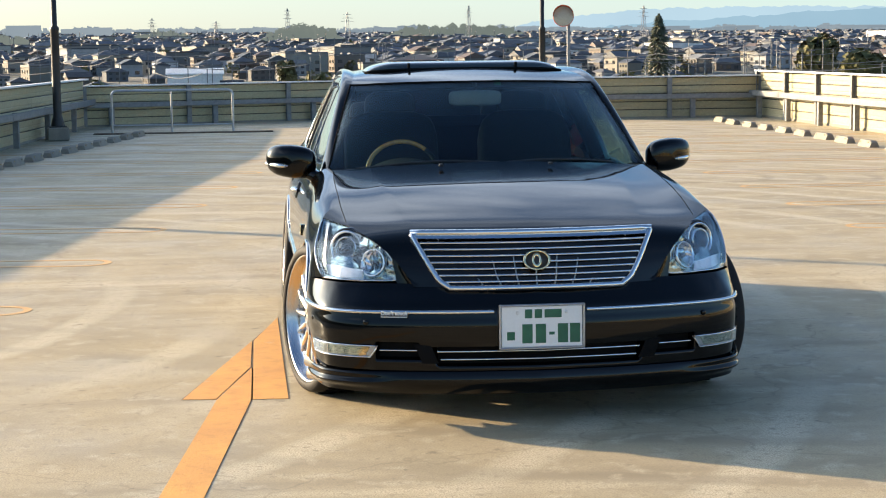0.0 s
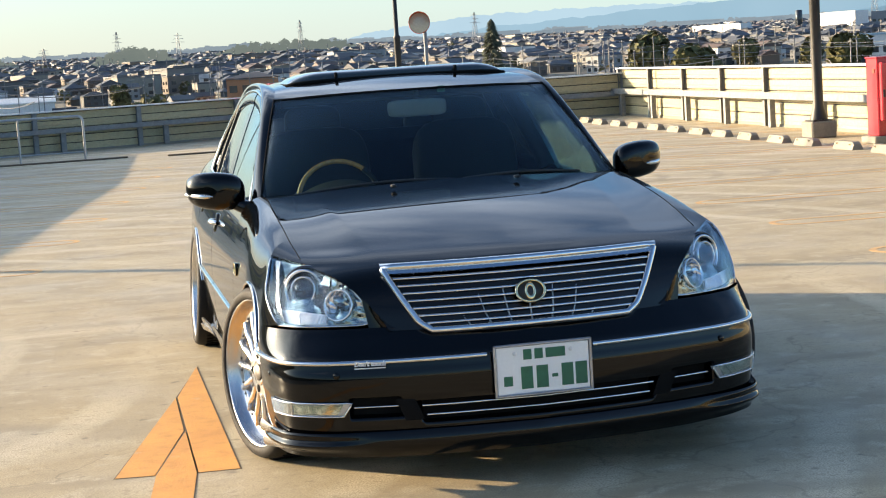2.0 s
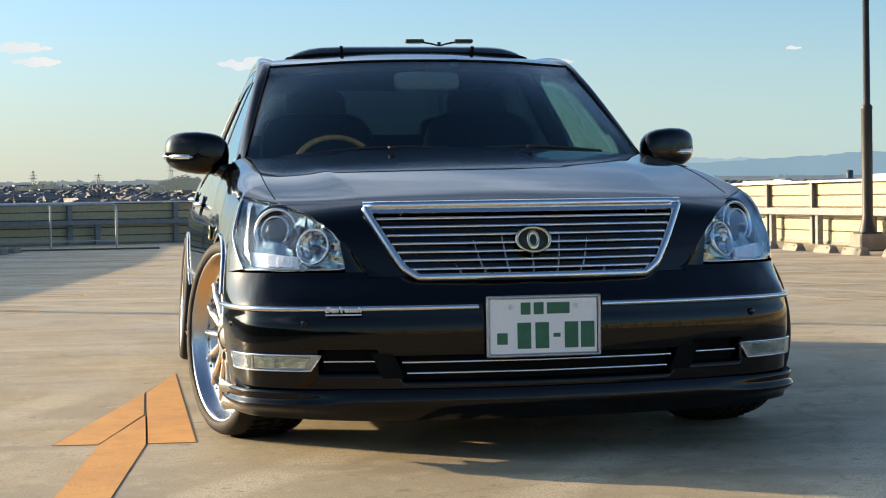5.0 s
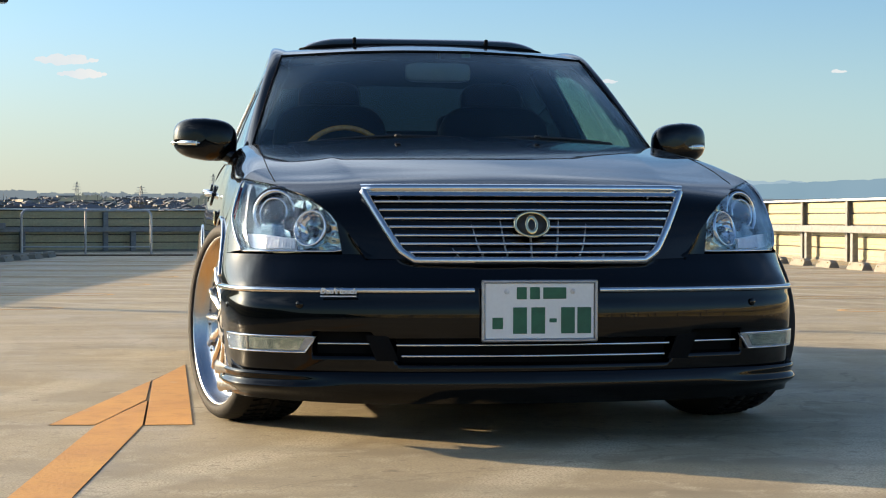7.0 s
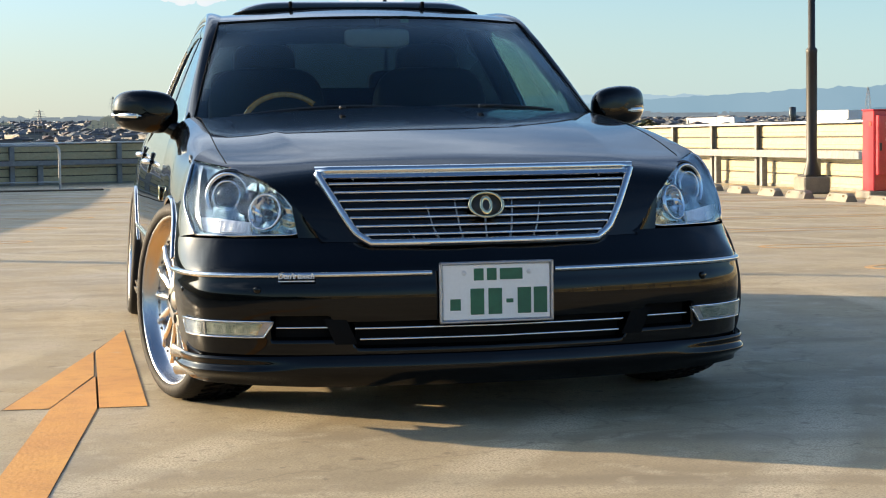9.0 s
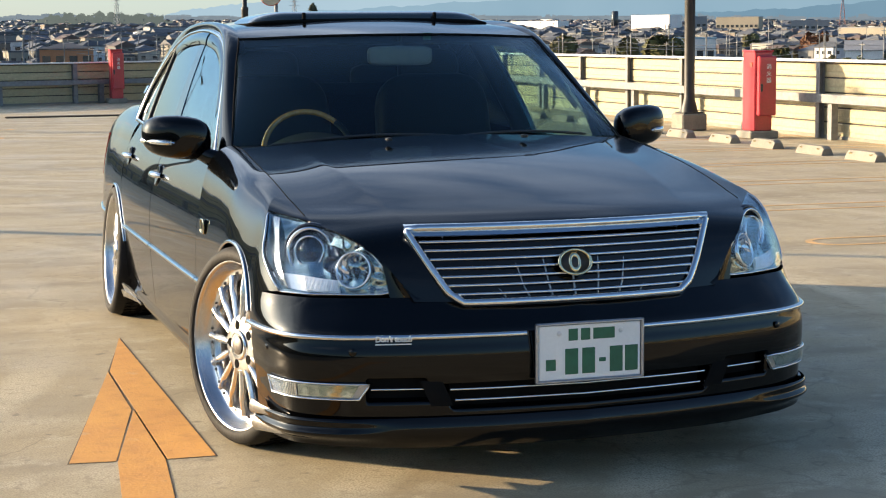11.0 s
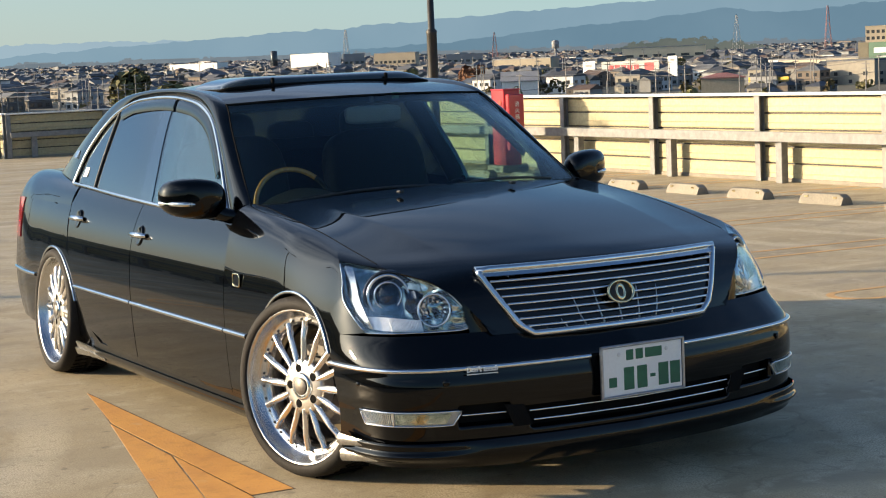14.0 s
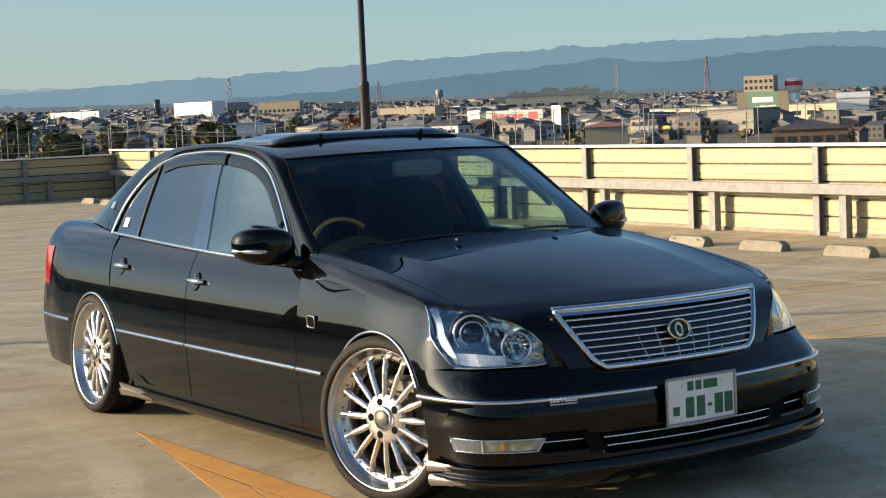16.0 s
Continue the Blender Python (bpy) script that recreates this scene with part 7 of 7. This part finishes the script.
def pylon(az, top, d, material, label, wide=5.0):
    """A tapered lattice tower with three crossarms; top is its height angle in radians over the deck's eye level."""
    x, y, _ = far(az, d)
    z0 = ground_at(x, y)
    h = 1.5 + top * d - z0
    p = thing("pylon", label, "pylon", "pylons", (x, y, z0), rng.uniform(0, 60))
    th = 0.08 + d * 0.00007
    legs = [(sx, sy) for sx in (-1, 1) for sy in (-1, 1)]
    at = lambda sx, sy, t: (sx * wide / 2 * (1 - 0.86 * t), sy * wide / 2 * (1 - 0.86 * t), h * t)
    for sx, sy in legs:
        part("leg", Geo().tube([at(sx, sy, 0), at(sx, sy, 1)], th, 4, up=(0, 1, 0)), material, p)
    for k in range(9):
        b = Geo()
        for (s0, s1), (q0, q1) in zip(legs, (legs[1], legs[3], legs[0], legs[2])):
            b.tube([at(s0, s1, k / 9), at(q0, q1, (k + 1) / 9)], th * 0.6, 3, up=(0, 1, 0))
        part("brace", b, material, p)
    if wide < 6.5:
        for k, wdt in ((0.72, 5.5), (0.82, 4.6), (0.92, 3.6)):
            part("crossarm", Geo().tube([(-wdt, 0, h * k), (0, 0, h * (k + 0.012)), (wdt, 0, h * k)], th * 0.8, 4), material, p)


for az, top in ((1.5, 0.0250), (3.46, 0.0225), (7.46, 0.0255), (13.2, 0.0240), (-2.9, 0.020), (-0.84, 0.018), (-9.5, 0.02)):
    pylon(az, top, 1500, MAST, "grey steel lattice pylon with crossarms")
pylon(26.1, 0.0235, 1500, MAST, "tall grey lattice mast", 7)
pylon(38.9, 0.0224, 1500, MAST, "tall grey lattice mast", 7)
pylon(41.8, 0.0250, 1700, MASTRED, "faded red lattice mast", 7)
pylon(31.0, 0.0185, 1800, MASTRED, "faded red lattice mast", 7)


def block(az0, az1, d, top, label, wall, roof_tone, bottom=None, windows=0, kind="flat", deep=22, skew=0):
    """A larger building seen between two bearings, its top at an angle over eye level."""
    x, y, _ = far((az0 + az1) / 2, d)
    w = d * radians(az1 - az0) / math.cos(radians(skew)) - deep * math.tan(radians(skew))
    z0 = ground_at(x, y) if bottom is None else 1.5 + bottom * d
    h = 1.5 + top * d - z0
    b = thing("building", label, "building", at=(x, y, z0), turn=-(az0 + az1) / 2 - skew)
    wg, rg2 = Geo(), Geo()
    house_geo(wg, rg2, None, w, deep, h - (0.45 if kind == "flat" else deep * 0.12), kind, 0.4, 0.24)
    part("wall", wg, wall, b)
    part("roof", rg2, roof_tone, b)
    for fl in range(3 if kind == "flat" and h > 15 else 1):
        zw = h - 3.2 - 3.6 * fl if h > 15 else h * 0.55
        for k in range(windows):
            part("window", Geo().box(((k + 0.5) * w / windows - w / 2, -deep / 2 - 0.03, zw), (w / windows * 0.6, 0.15, min(1.8, h * 0.25)), 0.03), PANE, b)
    return b


WHITEWALL = surface("white_cladding", (0.78, 0.77, 0.74), (0.7, 0.69, 0.67), 0.6, 0, 0.05, 2)
BEIGEWALL = surface("beige_cladding", (0.40, 0.34, 0.25), (0.34, 0.29, 0.215), 0.7, 0, 0.1, 2)
CREAMWALL = surface("cream_cladding", (0.66, 0.58, 0.42), (0.6, 0.52, 0.38), 0.7, 0, 0.1, 2)
ORANGEWALL = surface("orange_render", (0.48, 0.22, 0.11), (0.42, 0.2, 0.1), 0.8, 0, 0.3, 3)
GREYWALL = surface("grey_cladding", (0.30, 0.30, 0.30), (0.24, 0.24, 0.25), 0.7, 0, 0.1, 2)
BLUEROOF = surface("pale_blue_sheet", (0.35, 0.48, 0.58), (0.3, 0.42, 0.5), 0.5, 0, 0.2, 2)
TILE = surface("dark_tile_roof", (0.05, 0.048, 0.05), (0.075, 0.065, 0.06), 0.6, 0, 0.8, 5, 0.2)
REDPAINT = surface("red_sign_paint", (0.50, 0.04, 0.05), (0.42, 0.04, 0.05), 0.6)
SIGNGREEN = surface("sign_green", (0.075, 0.16, 0.105), (0.09, 0.175, 0.12), 0.6, 0, 0.3, 3)
BROWNWALL = surface("brown_render", (0.20, 0.13, 0.085), (0.16, 0.105, 0.07), 0.8, 0, 0.3, 3)
OLIVEWALL = surface("olive_grey_cladding", (0.17, 0.15, 0.105), (0.14, 0.125, 0.09), 0.8, 0, 0.3, 3)
SIGNWHITE = surface("weathered_sign_white", (0.50, 0.50, 0.48), (0.42, 0.42, 0.40), 0.7, 0, 0.3, 3)
YELLOWSIGN = surface("yellow_sign", (0.62, 0.42, 0.02), (0.55, 0.38, 0.02), 0.6)
block(24.25, 25.9, 1300, 0.0108, "big plain white warehouse block in the town", WHITEWALL, WHITEWALL, deep=14, skew=42)
block(26.0, 26.7, 1320, 0.0098, "grey factory block beside a warehouse", GREYWALL, GREYWALL, windows=4)
block(27.0, 28.5, 1250, 0.0094, "grey school block with rows of windows", BEIGEWALL, GREYWALL, windows=9, deep=9, skew=20)
block(29.4, 30.6, 1350, 0.0070, "low grey works building", GREYWALL, GREYWALL, windows=6)
block(20.3, 22.2, 1500, 0.0080, "long low white warehouse", WHITEWALL, WHITEWALL, deep=14, skew=42)
block(25.7, 27.05, 500, -0.0022, "low white shop with pale blue roof", WHITEWALL, BLUEROOF, windows=4)
block(30.9, 33.1, 900, 0.0030, "long beige school block", BEIGEWALL, GREYWALL, windows=10, deep=9, skew=30)
block(35.2, 37.9, 1200, 0.0062, "long pale factory with rows of windows", CREAMWALL, GREYWALL, windows=6)
block(43.0, 44.1, 1000, 0.0124, "plain beige multi-storey block", BEIGEWALL, BEIGEWALL, windows=6, deep=10, skew=15)
block(40.2, 47.2, 720, -0.0042, "long cream shopping store front", CREAMWALL, GREYWALL, windows=14, deep=12, skew=25)
block(46.0, 47.0, 700, 0.0010, "white gabled store entrance", WHITEWALL, WHITEWALL, kind="gable", deep=16)
block(44.0, 46.4, 360, -0.0135, "brown house with a broad ribbed hipped roof", BROWNWALL, TILE, kind="hip", windows=6, deep=14)
block(4.85, 6.55, 450, -0.0025, "orange-walled house with a dark hipped roof", ORANGEWALL, TILE, kind="hip", windows=4, deep=10)
block(31.2, 32.4, 560, -0.0045, "pale arched-roof sports hall", WHITEWALL, GREYWALL, kind="gable", deep=24)
block(37.8, 39.2, 420, -0.0100, "house with a dark red hipped roof", BEIGEWALL, MASTRED, kind="hip", deep=9)
block(-2.6, -0.8, 420, -0.0085, "low white shed with a pale roof", WHITEWALL, WHITEWALL, kind="gable", deep=10)

tank = thing("water_tower", "dark cylindrical water tank", "tank", at=far(23.72, 1500, ground_at(*far(23.72, 1500)[:2]) - 3))
part("drum", Geo().lathe([(0, 0), (3.0, 0), (3.0, 21.5), (2.6, 22), (0, 22.2)], 20), PANE, tank)
tw = thing("water_tower", "red and white round water tower on a roof", "tank", at=far(44.6, 1000, ground_at(*far(44.6, 1000)[:2])))
part("shaft", Geo().lathe([(0, 0), (3.2, 0), (3.2, 13), (0, 13)], 16), WHITEWALL, tw)
part("drum", Geo().lathe([(3.2, 12), (5.0, 13), (5.0, 19), (4.6, 19.5), (0, 19.8)], 20), WHITEWALL, tw)
part("red_band", Geo().lathe([(5.03, 15.5), (5.06, 15.6), (5.06, 18), (5.03, 18.1)], 20), REDPAINT, tw)
mt = thing("water_tower", "small grey tank on a thin shaft", "tank", at=far(33.0, 1500, ground_at(*far(33.0, 1500)[:2])))
part("shaft", Geo().lathe([(0, 0), (1.0, 0), (1.0, 14), (0, 14)], 10), GREYWALL, mt)
part("drum", Geo().lathe([(0, 13), (3.2, 14), (3.2, 20), (0, 21)], 14), GREYWALL, mt)


def signboard(az0, az1, d, bottom, top, ground, marks, label, skew=38):
    x, y, _ = far((az0 + az1) / 2, d)
    w, h, zc = d * radians(az1 - az0) / math.cos(radians(skew)), (top - bottom) * d, 1.5 + (top + bottom) / 2 * d
    s = thing("signboard", label, "sign", at=(x, y, ground_at(x, y)), turn=-(az0 + az1) / 2 - skew)
    zc -= ground_at(x, y)
    part("panel", Geo().box((0, 0, zc), (w, 0.4, h), 0.05), ground, s)
    for k in (-0.4, 0.4):
        part("support", Geo().box((k * w, 0.35, (zc - h / 2) / 2), (0.4, 0.3, zc - h / 2)), MAST, s)
    for mx, mz, mw, mh, mm in marks:
        part("mark", Geo().box((mx * w, -0.22, zc + mz * h), (mw * w, 0.05, mh * h), 0.01), mm, s)


signboard(34.5, 36.4, 700, -0.0085, -0.0013, SIGNWHITE, [(-0.33, 0, 0.09, 0.4, REDPAINT), (-0.22, 0, 0.09, 0.4, REDPAINT), (-0.11, 0, 0.09, 0.4, REDPAINT), (0.0, 0, 0.09, 0.4, REDPAINT), (0.11, 0, 0.09, 0.4, REDPAINT), (0.33, 0, 0.16, 0.62, REDPAINT)], "white shop signboard with red shapes")
signboard(33.9, 34.3, 690, -0.0105, -0.0006, PLATE, [(0, 0.25, 0.6, 0.15, MAST), (0, -0.1, 0.6, 0.15, MAST)], "tall narrow shop signboard")
signboard(42.8, 44.45, 690, -0.0080, 0.0033, SIGNGREEN, [(-0.40, 0, 0.20, 1.0, OLIVEWALL), (0.40, 0, 0.20, 1.0, OLIVEWALL), (0.0, 0.10, 0.40, 0.26, PLATE), (0.05, -0.22, 0.40, 0.06, PLATE)], "dull green store signboard with pale shapes", 24)
signboard(39.3, 40.6, 600, -0.0165, -0.0138, YELLOWSIGN, [], "yellow shop canopy board")
signboard(36.7, 37.0, 640, -0.011, 0.0005, PLATE, [(0, 0.3, 0.5, 0.1, MAST)], "tall white shop signboard")

# hazed skyline and ridges
sk = Geo()
for k in range(520):
    az, rr = rng.uniform(-14, 56), rng.uniform(3100, 4100)
    x, y, _ = far(az, rr)
    tall = rng.random()
    w, h = rng.uniform(15, 70), 5 + 9 * tall ** 3
    sk.box((x, y, ground_at(x, y) + h / 2 - 2), (w, w * 0.6, h + 4), 0, None)
for az0, az1, top in ((-5.3, -4.15, 0.0150), (-7.5, -6.4, 0.0165), (3.5, 4.2, 0.0075)):
    x, y, _ = far((az0 + az1) / 2, 2300)
    w, h = 2300 * radians(az1 - az0), 1.5 + top * 2300 - ground_at(x, y)
    sk.box((0, 0, h / 2), (w, 25, h), 0, pose(x, y, ground_at(x, y), 0, 0, -(az0 + az1) / 2))
for k in range(260):
    az = rng.uniform(-14, 56)
    x, y, _ = far(az, rng.uniform(3100, 4200))
    clump(sk, x, y, ground_at(x, y) - 3, rng.uniform(16, 40), rng.uniform(9, 17), 3, 10)
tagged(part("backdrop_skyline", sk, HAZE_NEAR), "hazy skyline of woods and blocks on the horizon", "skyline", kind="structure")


def ridge(name, material, d, knots, rough, label):
    f = spline(knots)
    az0, az1 = knots[0][0], knots[-1][0]
    vs, n2 = [], 420
    for k in range(n2 + 1):
        az = lerp(az0, az1, k / n2)
        h = f(az) * d
        h += rough * d * (noise.noise((az * 0.9, d * 0.01, 0)) * 0.6 + noise.noise((az * 2.6, d * 0.02, 3)) * 0.3 + noise.noise((az * 5.0, 5, d * 0.03)) * 0.26 + noise.noise((az * 11.0, 9, d * 0.05)) * 0.13)
        vs += [far(az, d, -20), far(az, d + 40, max(h + 1.5, -15)), far(az, d + 300, -20)]
    fs = [(3 * k + i, 3 * k + 3 + i, 3 * k + 4 + i, 3 * k + 1 + i) for k in range(n2) for i in (0, 1)]
    ob = part(name, Geo().add(vs, fs, True), material)
    tagged(ob, label, "mountains", kind="structure")


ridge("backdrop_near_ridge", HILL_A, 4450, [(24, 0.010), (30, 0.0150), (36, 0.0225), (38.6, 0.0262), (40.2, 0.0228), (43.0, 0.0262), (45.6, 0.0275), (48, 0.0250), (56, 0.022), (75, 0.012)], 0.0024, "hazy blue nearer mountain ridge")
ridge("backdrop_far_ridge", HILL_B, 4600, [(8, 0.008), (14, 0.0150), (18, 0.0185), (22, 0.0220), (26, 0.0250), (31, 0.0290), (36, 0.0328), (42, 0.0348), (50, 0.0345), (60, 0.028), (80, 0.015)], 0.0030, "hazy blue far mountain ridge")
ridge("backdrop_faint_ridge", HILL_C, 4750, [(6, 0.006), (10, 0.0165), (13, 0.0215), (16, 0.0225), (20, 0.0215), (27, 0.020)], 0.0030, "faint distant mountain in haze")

for az, el, w, label in ((-3.2, 0.089, 140, "a"), (-2.7, 0.081, 110, "b"), (4.2, 0.080, 150, "c"), (10.0, 0.081, 220, "d"), (12.4, 0.079, 60, "e"), (21.9, 0.083, 40, "f"), (14.5, 0.079, 45, "g")):
    c = Geo()
    for k in range(max(12, int(w / 4))):
        t = rng.random()
        px = (t - 0.5) * w
        s = w * 0.115 * math.sin(math.pi * t) ** 0.5 * rng.uniform(0.4, 1.1) + 1.5
        rows = [(s * math.sin(math.pi * i / 7) * rng.uniform(0.85, 1.1), -s * 0.6 * math.cos(math.pi * i / 7)) for i in range(8)]
        c.lathe(rows, 12, Matrix.Translation(far(az, 4000, 1.5 + el * 4000)) @ pose(0, 0, 0, 0, 0, -az) @ pose(px, rng.uniform(-15, 15), rng.uniform(-0.05, 0.06) * w * math.sin(math.pi * t)))
    tagged(part("backdrop_cloud", c, CLOUD), "small white puffy cloud low in the sky", "cloud", kind="structure")
